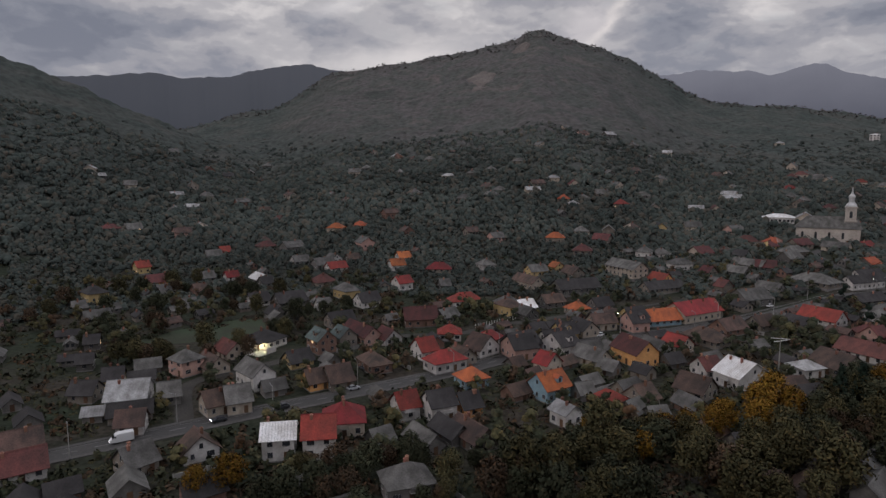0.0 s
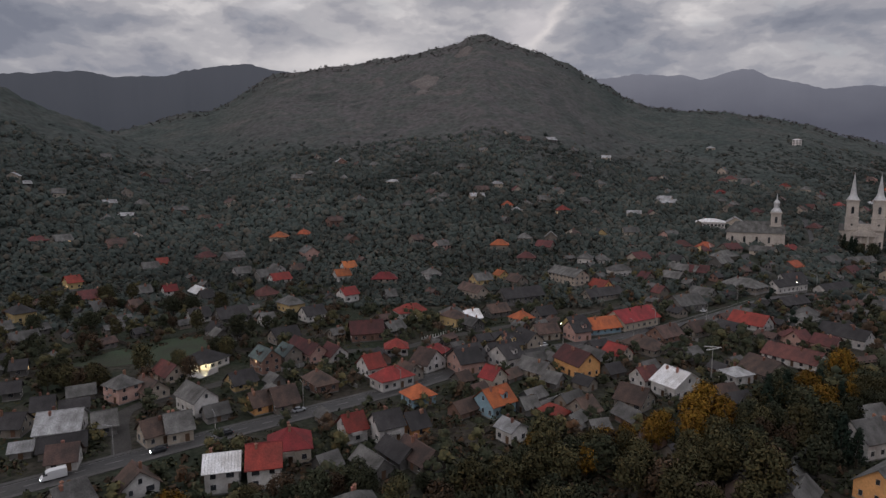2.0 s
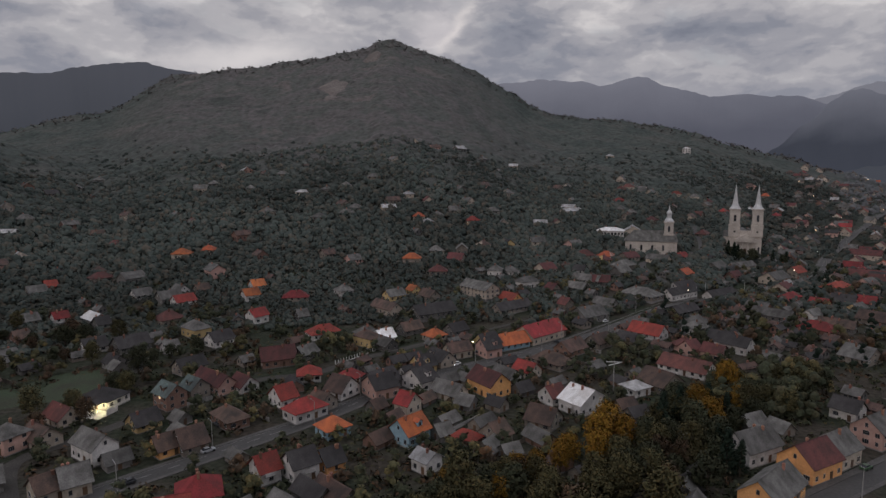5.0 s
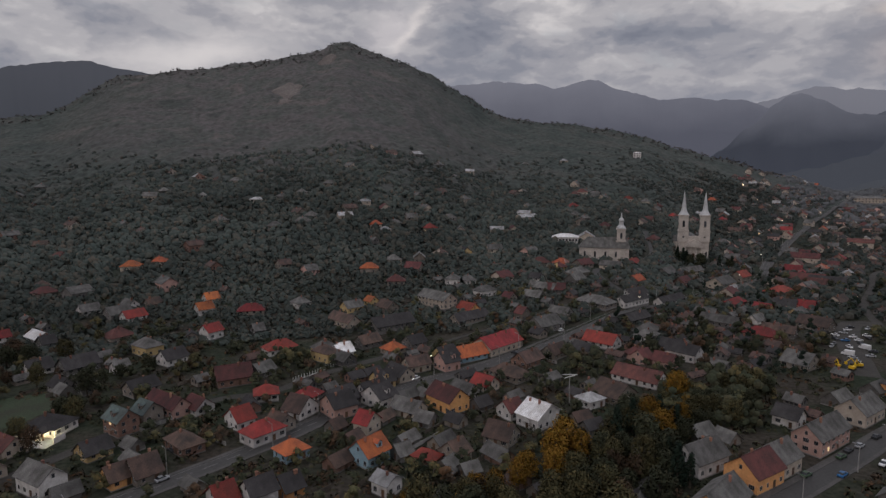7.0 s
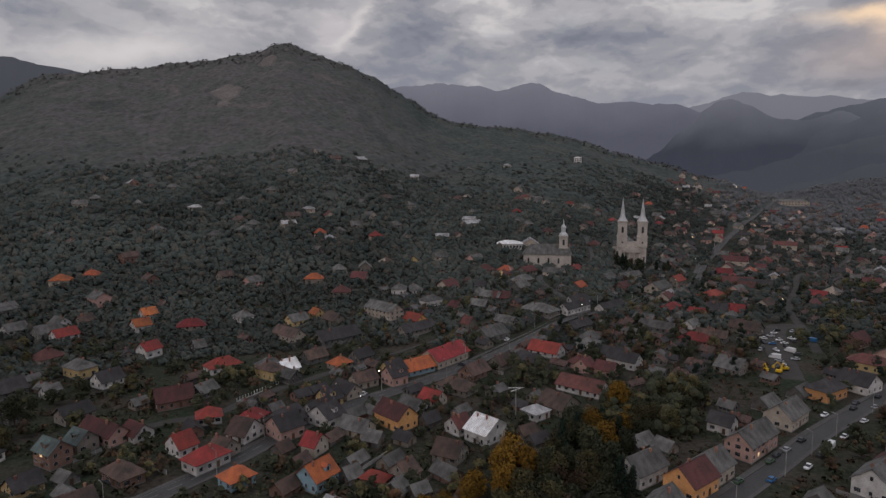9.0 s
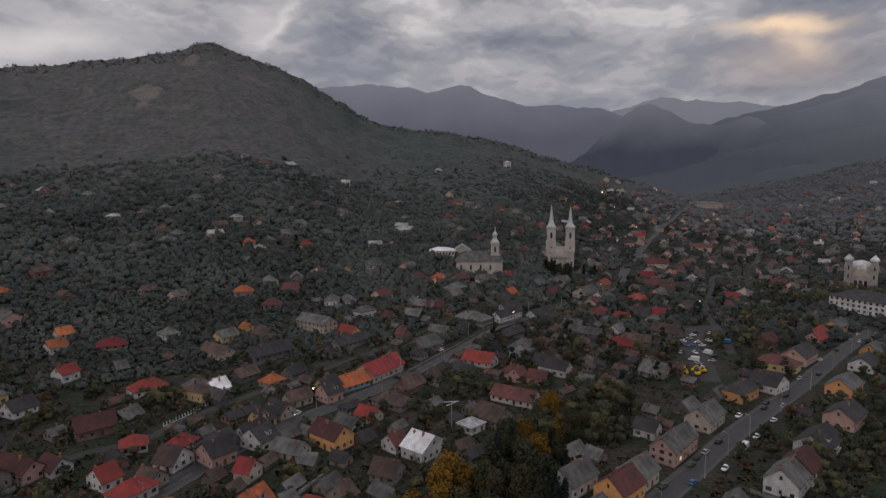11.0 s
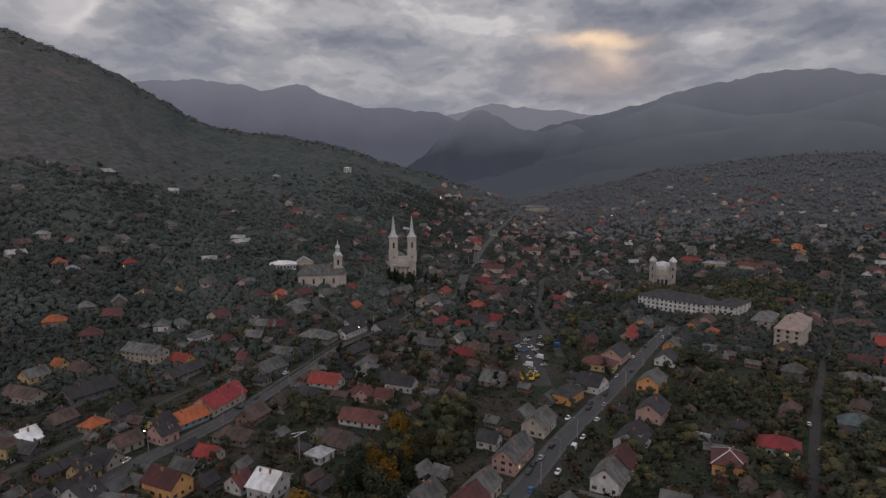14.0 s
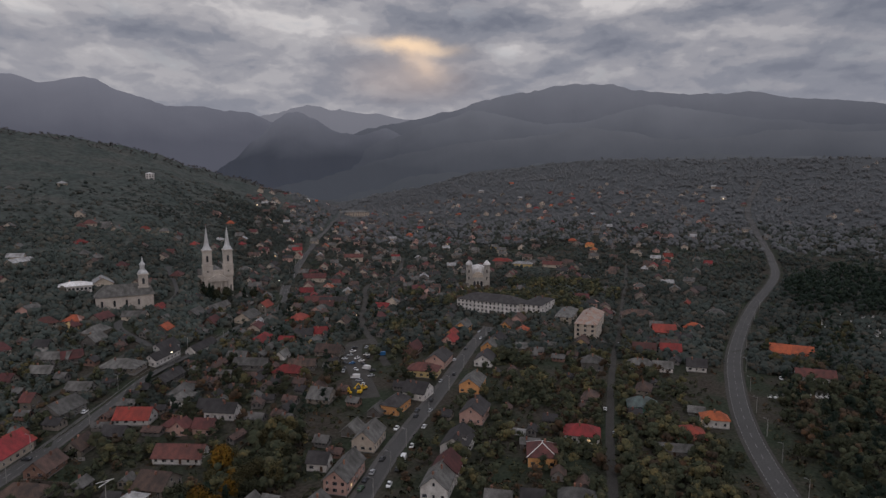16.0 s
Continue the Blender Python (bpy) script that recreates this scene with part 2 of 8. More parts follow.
GLASS = surface("dark_window_glass", (0.045, 0.048, 0.055), 0.1, 0.2, relief=0, own=0.3)
LIT = lamp_glow("lit_room_behind_glass", (1.0, 0.62, 0.27), 0.9)
LIT_FAR = lamp_glow("lit_far_window", (1.0, 0.72, 0.38), 4.0)
LAMP = lamp_glow("street_lamp_light", (1.0, 0.8, 0.55), 9.0)
HEAD = lamp_glow("headlight_light", (0.9, 0.93, 1.0), 14.0)
TAIL = lamp_glow("tail_light", (1.0, 0.06, 0.03), 1.2)
ASPHALT = surface("worn_asphalt", (0.054, 0.052, 0.05), 0.8, 0.25, 0.08, 0.12, 1.2, 0.2, own=0.0)
PAVING = surface("grey_paving", (0.078, 0.074, 0.07), 0.85, 0.3, 0.15, 0.15, 1.5, 0.2, own=0.0)
GRAVEL = surface("gravel_lane", (0.05, 0.046, 0.041), 0.95, 0.35, 0.15, 0.2, 2.0, 0.3, own=0.0)
MARKING = surface("white_road_paint", (0.2, 0.2, 0.19), 0.8, 0.3, 1.0, 0.2, 4.0, 0, own=0.0)
BARK = surface("grey_brown_bark", (0.08, 0.062, 0.05), 0.95, own=0.3)
METAL = surface("galvanised_steel", (0.33, 0.33, 0.33), 0.5, 0.2, metal=0.6, own=0.2)
CONCRETE = surface("pale_concrete", (0.36, 0.35, 0.33), 0.9, own=0.2)
WOOD = surface("grey_old_wood", (0.13, 0.11, 0.09), 0.9, own=0.3)
STONE = surface("pale_church_stone", (0.5, 0.45, 0.4), 0.9, 0.2, 0.15, 0.1, 1.0, 0.15, own=0.0, stain=(0.42, 0.38, 0.34))
GREY_STONE = surface("grey_church_render", (0.34, 0.32, 0.29), 0.9, 0.2, 0.15, 0.1, 1.0, 0.15, own=0.0, stain=(0.28, 0.26, 0.24))
TIN = surface("pale_tin_spire", (0.5, 0.5, 0.5), 0.45, 0.25, 0.3, 0.1, 2.0, 0.1, metal=0.2, own=0.0)
BLACK = surface("black_rubber", (0.02, 0.02, 0.02), 0.7, relief=0)


def land(name, woods=False):
    """Grass, bare earth and garden plots; leafless woods and rock higher up, their pale tones partly painted haze."""
    m = bpy.data.materials.new(name)
    m.use_nodes = True
    nt = m.node_tree
    N, K = nt.nodes.new, nt.links.new
    shader = nt.nodes["Principled BSDF"]
    co = N("ShaderNodeTexCoord")

    def grain(scale, detail=4, distort=0.0):
        n = N("ShaderNodeTexNoise")
        n.inputs["Scale"].default_value, n.inputs["Detail"].default_value, n.inputs["Distortion"].default_value = scale, detail, distort
        K(co.outputs["Object"], n.inputs["Vector"])
        return n.outputs[0]

    def pick(v, stops):
        r = N("ShaderNodeValToRGB")
        while len(r.color_ramp.elements) < len(stops):
            r.color_ramp.elements.new(0.5)
        for e, (p, c) in zip(r.color_ramp.elements, stops):
            e.position, e.color = p, (*c, 1)
        K(v, r.inputs[0])
        return r.outputs[0]

    def blend(fac, a, b, mode="MIX"):
        n = N("ShaderNodeMix")
        n.data_type, n.blend_type = "RGBA", mode
        for i, v in ((0, fac), (6, a), (7, b)):
            if isinstance(v, (int, float, tuple)):
                n.inputs[i].default_value = v
            else:
                K(v, n.inputs[i])
        return n.outputs[2]

    field = pick(grain(0.035, 5), [(0.35, (0.026, 0.034, 0.021)), (0.48, (0.032, 0.035, 0.024)), (0.58, (0.046, 0.041, 0.032)), (0.7, (0.042, 0.035, 0.028))])
    tuft = pick(grain(0.6, 6), [(0.3, (0.45, 0.45, 0.45)), (0.7, (1.3, 1.3, 1.3))])
    near = blend(1.0, field, tuft, "MULTIPLY")
    sep = N("ShaderNodeSeparateXYZ")
    K(co.outputs["Object"], sep.inputs[0])

    def span(v, a, b):
        n = N("ShaderNodeMapRange")
        n.interpolation_type = "SMOOTHSTEP"
        n.inputs[1].default_value, n.inputs[2].default_value = a, b
        K(v, n.inputs[0])
        return n.outputs[0]

    def calc(op, a, b):
        n = N("ShaderNodeMath")
        n.operation, n.use_clamp = op, op == "MULTIPLY"
        for i, v in enumerate((a, b)):
            if isinstance(v, (int, float)):
                n.inputs[i].default_value = v
            else:
                K(v, n.inputs[i])
        return n.outputs[0]

    # green woods on the lower slopes and the western spur, leafless beech on the high face, dim woods across the
    # valley; haze is painted into the last two
    drift = grain(0.006, 6, 0.5)
    warped = N("ShaderNodeMath")
    warped.operation, warped.inputs[1].default_value = "MULTIPLY_ADD", 170.0
    K(drift, warped.inputs[0]), K(sep.outputs[2], warped.inputs[2])
    beech = calc("MULTIPLY", span(warped.outputs[0], 135.0, 235.0), calc("MULTIPLY", span(sep.outputs[0], -330.0, -120.0), span(sep.outputs[0], 460.0, 200.0)))
    green_wood = pick(grain(0.02, 7, 0.4), [(0.35, (0.045, 0.055, 0.05)), (0.5, (0.057, 0.065, 0.059)), (0.7, (0.072, 0.073, 0.066))])
    hazed_bare_wood = pick(grain(0.013, 8, 0.6), [(0.3, (0.052, 0.058, 0.053)), (0.45, (0.088, 0.082, 0.08)), (0.56, (0.066, 0.071, 0.065)), (0.7, (0.112, 0.098, 0.093))])
    wood = blend(beech, green_wood, hazed_bare_wood)
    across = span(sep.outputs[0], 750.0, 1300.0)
    # distance haze put into the base colour as one flat blue-grey
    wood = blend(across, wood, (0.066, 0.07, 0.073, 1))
    spot = pick(grain(0.14, 6), [(0.3, (0.7, 0.7, 0.7)), (0.7, (1.25, 1.25, 1.25))])
    high = blend(1.0, wood, spot, "MULTIPLY")
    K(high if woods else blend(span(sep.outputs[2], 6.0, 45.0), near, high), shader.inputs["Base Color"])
    shader.inputs["Roughness"].default_value = 0.95
    shader.inputs["Specular IOR Level"].default_value = 0.1
    bump = N("ShaderNodeBump")
    bump.inputs["Strength"].default_value, bump.inputs["Distance"].default_value = 0.6, 0.6
    K(grain(0.35, 8), bump.inputs["Height"]), K(bump.outputs[0], shader.inputs["Normal"])
    return m


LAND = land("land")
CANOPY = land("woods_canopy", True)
ROCK = surface("pale_quarry_rock", (0.125, 0.108, 0.098), 0.95, 0.3, 0.03, 0.2, 0.3, 0.5, own=0.0)
LAWN = surface("meadow_grass", (0.034, 0.052, 0.026), 0.95, 0.35, 0.06, 0.2, 1.5, 0.4, own=0.0, stain=(0.045, 0.05, 0.03))


def foliage(name, dark, light, brown, drift=1.3, low=0.6, high=1.4):
    """Leaves whose colour runs from clump to clump."""
    m = bpy.data.materials.new(name)
    m.use_nodes = True
    nt = m.node_tree
    N, K = nt.nodes.new, nt.links.new
    shader = nt.nodes["Principled BSDF"]
    ramp_ = N("ShaderNodeValToRGB")
    ramp_.color_ramp.elements.new(0.5)
    for e, (p, c) in zip(ramp_.color_ramp.elements, ((0.0, dark), (0.6, light), (1.0, brown))):
        e.position, e.color = p, (*c, 1)
    K(N("ShaderNodeNewGeometry").outputs["Random Per Island"], ramp_.inputs[0])
    tone, rng = N("ShaderNodeHueSaturation"), N("ShaderNodeMapRange")
    rng.inputs[3].default_value, rng.inputs[4].default_value = 0.65, 1.25
    K(N("ShaderNodeObjectInfo").outputs["Random"], rng.inputs[0])
    K(rng.outputs[0], tone.inputs["Value"]), K(ramp_.outputs[0], tone.inputs["Color"])
    n = N("ShaderNodeTexNoise")
    n.inputs["Scale"].default_value, n.inputs["Detail"].default_value = drift, 4
    rng3, tone3 = N("ShaderNodeMapRange"), N("ShaderNodeHueSaturation")
    rng3.inputs[1].default_value, rng3.inputs[2].default_value, rng3.inputs[3].default_value, rng3.inputs[4].default_value = 0.3, 0.7, low, high
    co = N("ShaderNodeTexCoord")
    K(co.outputs["Object"], n.inputs["Vector"]), K(n.outputs[0], rng3.inputs[0]), K(rng3.outputs[0], tone3.inputs["Value"])
    K(tone.outputs[0], tone3.inputs["Color"]), K(tone3.outputs[0], shader.inputs["Base Color"])
    shader.inputs["Roughness"].default_value = 0.9
    shader.inputs["Specular IOR Level"].default_value = 0.1
    return m


LEAF = {
    "green": foliage("dark_green_leaves", (0.028, 0.033, 0.02), (0.039, 0.044, 0.026), (0.058, 0.052, 0.029)),
    "olive": foliage("olive_leaves", (0.048, 0.048, 0.025), (0.068, 0.062, 0.03), (0.092, 0.07, 0.03)),
    "yellow": foliage("yellow_autumn_leaves", (0.11, 0.07, 0.012), (0.19, 0.108, 0.016), (0.17, 0.075, 0.015)),
    "brown": foliage("brown_autumn_leaves", (0.045, 0.034, 0.024), (0.062, 0.043, 0.028), (0.092, 0.052, 0.028)),
    "conifer": foliage("dark_needles", (0.01, 0.018, 0.013), (0.018, 0.028, 0.02), (0.025, 0.035, 0.022)),
    "wood": foliage("hillside_woods", (0.035, 0.045, 0.041), (0.048, 0.057, 0.05), (0.07, 0.06, 0.047), 0.012, 0.65, 1.45),
    # the next two are pale grey because distance haze is painted into them
    "foothill": foliage("hazed_foothill_woods", (0.08, 0.084, 0.087), (0.086, 0.089, 0.092), (0.092, 0.092, 0.094), 0.004, 0.85, 1.12),
    "far": foliage("hazed_leafless_far_woods", (0.078, 0.076, 0.071), (0.09, 0.085, 0.08), (0.104, 0.09, 0.083), 0.006, 0.75, 1.25),
}

# ---- the lie of the land ----
def ramp(v, pairs):
    """Smooth run through (place, value) pairs."""
    xs = [p[0] for p in pairs]
    ys = [p[1] for p in pairs]
    v = np.asarray(v, float)
    k = np.clip(np.searchsorted(xs, v) - 1, 0, len(xs) - 2)
    xs, ys = np.array(xs, float), np.array(ys, float)
    f = np.clip((v - xs[k]) / (xs[k + 1] - xs[k]), 0, 1)
    return ys[k] + (ys[k + 1] - ys[k]) * (0.55 * f + 0.45 * f * f * (3 - 2 * f))


# crest height in degrees above the drone's first height, by bearing
PEAK = [(-40, 3), (-24, 3.2), (-15.7, 5.3), (-9.3, 8.75), (-4.3, 9.5), (-0.2, 10.2), (4.3, 11.1), (6.4, 11.5), (7.4, 12.05), (8.8, 12.3), (10.2, 11.8),
        (13.7, 10.7), (16.1, 9.6), (18, 8.4), (19.4, 7.6), (21.3, 6.5), (23.5, 5.7), (28.9, 5.2), (32, 4.6), (35.2, 3.9), (38, 2.9), (41, 2.0), (46, 0.6), (52, -1.5), (60, -2.6), (180, -2.6)]
SPUR = [(-180, 9), (-60, 10.5), (-45, 10), (-36, 8.6), (-33, 7.7), (-30.3, 6.6), (-27, 4.9), (-19, 2.3), (-12, -1), (-6, -4), (180, -4)]
FOOT = [(-180, 300), (-35, 330), (-10, 315), (33, 300), (40, 455), (50, 600), (180, 600)]


FOOTHILL = [(-180, 0), (42, 0), (50, 18), (57, 62), (64, 118), (74, 150), (95, 150), (130, 140), (179, 0)]


def rough(x, y, size):
    """Cheap rolling unevenness, about -1 to 1."""
    a, b = x / size, y / size
    return 0.5 * np.sin(a * 1.9 + 1.3 * np.sin(b * 1.1 + 0.5)) * np.cos(b * 2.3 + 0.7) + 0.3 * np.sin(a * 4.1 + b * 3.3 + 1.1) + 0.2 * np.sin(a * 7.7 - b * 6.1)


def height(x, y):
    """Ground height at a place."""
    x, y = np.asarray(x, float), np.asarray(y, float)
    r, b = np.hypot(x, y), np.degrees(np.arctan2(x, y))
    crest = 66 + 1300 * np.tan(np.radians(ramp(b, PEAK) - 0.35))
    foot = ramp(b, FOOT)
    w = (r - foot) / (1300 - foot)
    up = np.where(w <= 1, np.clip(w, 0, 1) ** 1.35, np.clip(1 - (w - 1) * 0.9, 0.2, 1))
    z = np.maximum(crest, 0) * up
    crest2 = 66 + 900 * np.tan(np.radians(ramp(b, SPUR)))
    w2 = (r - 360) / 540
    up2 = np.where(w2 <= 1, np.clip(w2, 0, 1) ** 1.3, np.clip(1 - (w2 - 1) * 0.6, 0.2, 1))
    z = np.maximum(z, np.maximum(crest2, 0) * up2)
    w3 = np.clip((r - 850) / 1050, 0, 1)
    z = np.maximum(z, ramp(b, FOOTHILL) * w3 ** 1.25)
    lift = np.clip((r - 420) / 400, 0, 1)
    return z + lift * (4 * rough(x, y, 130) + 2.0 * rough(x, y, 37)) * np.clip(z / 40, 0, 1) + np.clip((r - 700) / 1500, 0, 1) * 22


# ---- small builders ----
def part(name, bm, material, parent=None, label=""):
    """One mesh object from a bmesh (or from a ready mesh), under a thing or a part."""
    if isinstance(bm, bpy.types.Mesh):
        me = bm
    else:
        me = bpy.data.meshes.new(name)
        bm.to_mesh(me)
        bm.free()
    if not me.materials:
        for m in material if isinstance(material, (list, tuple)) else [material]:
            me.materials.append(m)
    ob = new(name, me)
    if parent:
        ob.parent = parent
    if label:
        ob["label"] = label
    return ob


def thing(name, m, label, category, group="", kind=""):
    ob = new(name)
    ob.matrix_world = m
    return tagged(ob, label, category, group, kind)


def box(bm, x0, y0, z0, x1, y1, z1, mat=0):
    v = [bm.verts.new(p) for p in ((x0, y0, z0), (x1, y0, z0), (x1, y1, z0), (x0, y1, z0), (x0, y0, z1), (x1, y0, z1), (x1, y1, z1), (x0, y1, z1))]
    for f in ((3, 2, 1, 0), (4, 5, 6, 7), (0, 1, 5, 4), (1, 2, 6, 5), (2, 3, 7, 6), (3, 0, 4, 7)):
        bm.faces.new([v[i] for i in f]).material_index = mat
    return v


def solid(bm, rings, cap=True, mat=0):
    """Loft through rings of points."""
    loops = [[bm.verts.new(p) for p in ring] for ring in rings]
    for a, b in zip(loops, loops[1:]):
        for i in range(len(a)):
            j = (i + 1) % len(a)
            bm.faces.new((a[i], a[j], b[j], b[i])).material_index = mat
    if cap:
        bm.faces.new(loops[0][::-1]).material_index = mat
        bm.faces.new(loops[-1]).material_index = mat


def ring(r, z, n=12, x=0, y=0, turn=0.0):
    return [(x + r * math.cos(turn + 2 * math.pi * i / n), y + r * math.sin(turn + 2 * math.pi * i / n), z) for i in range(n)]


def fix(bm):
    bmesh.ops.recalc_face_normals(bm, faces=bm.faces)
    return bm


def ground_at(x, y):
    return float(height(x, y))


# ---- the ground: one sheet out to the horizon ----
def ground_sheet():
    radii = np.concatenate([np.linspace(0, 300, 31), np.linspace(310, 1000, 78), np.linspace(1012, 1500, 50), np.geomspace(1540, 4700, 24)])
    bearings = np.concatenate([np.arange(-60, 105, 0.5), np.arange(105, 300, 5.0)])
    R, B = np.meshgrid(radii, np.radians(bearings), indexing="ij")
    X, Y = R * np.sin(B), R * np.cos(B)
    Z = height(X, Y) - np.clip((R - 2500) / 2000, 0, 1) * 60
    nr, nb = R.shape
    co = np.stack([X, Y, Z], -1).reshape(-1, 3)
    i, j = np.meshgrid(np.arange(nr - 1), np.arange(nb), indexing="ij")
    k = (j + 1) % nb
    faces = np.stack([i * nb + j, i * nb + k, (i + 1) * nb + k, (i + 1) * nb + j], -1).reshape(-1, 4)[:, ::-1]
    me = bpy.data.meshes.new("ground")
    me.from_pydata(co.tolist(), [], faces.tolist())
    me.polygons.foreach_set("use_smooth", [True] * len(me.polygons))
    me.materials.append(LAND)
    tagged(new("ground", me), "dark grass, garden earth and wooded hillsides at dusk", "ground", kind="structure")


ground_sheet()


def backdrop(name, distance, rows, foot, crest, mist, seed, label):
    """A far ridge behind the rest, its distance haze painted as a glow over a dark base. rows: bearing and height of
    its crest in degrees above 85 m.
    """
    a, b = rows[0][0], rows[-1][0]
    bear = np.arange(a, b, 0.12)
    rng = np.random.default_rng(seed)
    top = 85 + distance * np.tan(np.radians(ramp(bear, rows)))
    for step, size in ((40, 9), (17, 5), (7, 2.5), (3, 1.6)):
        knots = rng.normal(0, 1, len(bear) // step + 3)
        top += size * distance / 3500 * np.interp(np.arange(len(bear)) / step, np.arange(len(knots)), knots)
    levels = np.linspace(0, 1, 14)
    co = []
    for f in levels:
        r = distance * (1 - 0.22 * (1 - f)) + 30 * np.sin(bear * 1.7 + f * 5) * (1 - f)
        z = foot + (top - foot) * (0.35 * f + 0.65 * f ** 1.6)
        co.append(np.stack([r * np.sin(np.radians(bear)), r * np.cos(np.radians(bear)), z], -1))
    co = np.concatenate(co)
    n = len(bear)
    faces = [(i * n + j, i * n + j + 1, (i + 1) * n + j + 1, (i + 1) * n + j) for i in range(13) for j in range(n - 1)]
    me = bpy.data.meshes.new(name)
    me.from_pydata(co.tolist(), [], faces)
    me.polygons.foreach_set("use_smooth", [True] * len(me.polygons))
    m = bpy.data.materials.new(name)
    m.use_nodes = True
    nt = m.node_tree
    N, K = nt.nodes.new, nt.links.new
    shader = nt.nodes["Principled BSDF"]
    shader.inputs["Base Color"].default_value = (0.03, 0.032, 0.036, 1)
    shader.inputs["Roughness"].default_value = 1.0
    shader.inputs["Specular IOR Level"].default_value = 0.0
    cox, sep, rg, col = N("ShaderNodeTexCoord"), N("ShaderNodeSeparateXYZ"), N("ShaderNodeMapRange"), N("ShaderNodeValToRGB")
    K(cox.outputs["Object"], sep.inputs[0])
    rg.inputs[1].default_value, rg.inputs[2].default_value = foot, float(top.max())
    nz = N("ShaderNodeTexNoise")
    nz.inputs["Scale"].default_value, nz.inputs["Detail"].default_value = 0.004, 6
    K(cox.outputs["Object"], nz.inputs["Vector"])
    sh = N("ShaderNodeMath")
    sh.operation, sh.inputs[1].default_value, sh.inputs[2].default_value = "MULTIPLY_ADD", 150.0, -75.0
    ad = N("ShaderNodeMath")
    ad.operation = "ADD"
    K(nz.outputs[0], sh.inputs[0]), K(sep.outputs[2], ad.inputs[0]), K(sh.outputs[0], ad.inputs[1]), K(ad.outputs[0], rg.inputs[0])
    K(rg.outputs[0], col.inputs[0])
    # painted haze: the ridge itself glows, mist colour low down, crest colour on top
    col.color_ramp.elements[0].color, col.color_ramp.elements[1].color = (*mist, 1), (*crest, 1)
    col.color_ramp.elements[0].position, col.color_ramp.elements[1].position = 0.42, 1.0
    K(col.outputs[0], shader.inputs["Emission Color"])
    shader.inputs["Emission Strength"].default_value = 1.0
    me.materials.append(m)
    tagged(new(name, me), label, "hills", kind="structure")


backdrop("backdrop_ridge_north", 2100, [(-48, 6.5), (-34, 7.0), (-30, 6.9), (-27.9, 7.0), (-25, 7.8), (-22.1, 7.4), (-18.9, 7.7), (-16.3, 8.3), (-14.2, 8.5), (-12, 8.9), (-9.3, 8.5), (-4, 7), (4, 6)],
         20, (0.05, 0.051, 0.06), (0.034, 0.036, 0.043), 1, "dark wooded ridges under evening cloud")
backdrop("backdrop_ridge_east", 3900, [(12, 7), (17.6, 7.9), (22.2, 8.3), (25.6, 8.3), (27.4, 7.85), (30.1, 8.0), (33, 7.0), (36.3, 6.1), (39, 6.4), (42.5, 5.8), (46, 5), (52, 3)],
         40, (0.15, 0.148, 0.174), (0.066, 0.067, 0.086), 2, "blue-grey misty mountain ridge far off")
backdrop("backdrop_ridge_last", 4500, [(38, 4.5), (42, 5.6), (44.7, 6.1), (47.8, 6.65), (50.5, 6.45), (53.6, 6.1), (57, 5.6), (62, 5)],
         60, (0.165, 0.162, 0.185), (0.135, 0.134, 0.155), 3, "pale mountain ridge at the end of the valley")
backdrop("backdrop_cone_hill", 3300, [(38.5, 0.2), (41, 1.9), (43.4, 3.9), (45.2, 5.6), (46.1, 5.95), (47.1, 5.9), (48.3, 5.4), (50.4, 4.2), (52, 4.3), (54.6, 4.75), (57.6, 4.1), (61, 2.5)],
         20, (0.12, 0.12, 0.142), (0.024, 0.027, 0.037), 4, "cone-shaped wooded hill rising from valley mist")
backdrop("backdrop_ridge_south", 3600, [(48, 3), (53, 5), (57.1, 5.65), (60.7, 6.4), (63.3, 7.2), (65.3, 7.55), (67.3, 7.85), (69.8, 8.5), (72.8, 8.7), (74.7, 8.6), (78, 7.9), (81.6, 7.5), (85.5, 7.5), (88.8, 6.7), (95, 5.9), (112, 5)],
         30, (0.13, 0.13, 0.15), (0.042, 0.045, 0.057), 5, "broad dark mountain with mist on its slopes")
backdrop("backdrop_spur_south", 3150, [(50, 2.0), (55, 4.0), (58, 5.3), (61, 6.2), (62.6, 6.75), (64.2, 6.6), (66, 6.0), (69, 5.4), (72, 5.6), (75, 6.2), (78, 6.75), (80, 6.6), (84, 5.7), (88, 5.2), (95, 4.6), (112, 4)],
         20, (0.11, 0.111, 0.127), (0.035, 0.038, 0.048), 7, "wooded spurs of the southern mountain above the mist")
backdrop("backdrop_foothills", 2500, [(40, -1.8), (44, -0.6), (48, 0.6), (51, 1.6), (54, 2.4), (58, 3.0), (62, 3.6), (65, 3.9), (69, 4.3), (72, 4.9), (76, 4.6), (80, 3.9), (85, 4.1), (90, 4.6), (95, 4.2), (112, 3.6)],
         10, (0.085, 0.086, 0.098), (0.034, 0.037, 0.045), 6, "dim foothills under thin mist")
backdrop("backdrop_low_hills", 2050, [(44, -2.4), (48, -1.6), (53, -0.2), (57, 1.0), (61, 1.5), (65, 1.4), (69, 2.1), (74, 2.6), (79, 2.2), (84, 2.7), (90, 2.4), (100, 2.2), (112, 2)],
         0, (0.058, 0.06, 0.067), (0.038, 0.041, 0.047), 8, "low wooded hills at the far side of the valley")


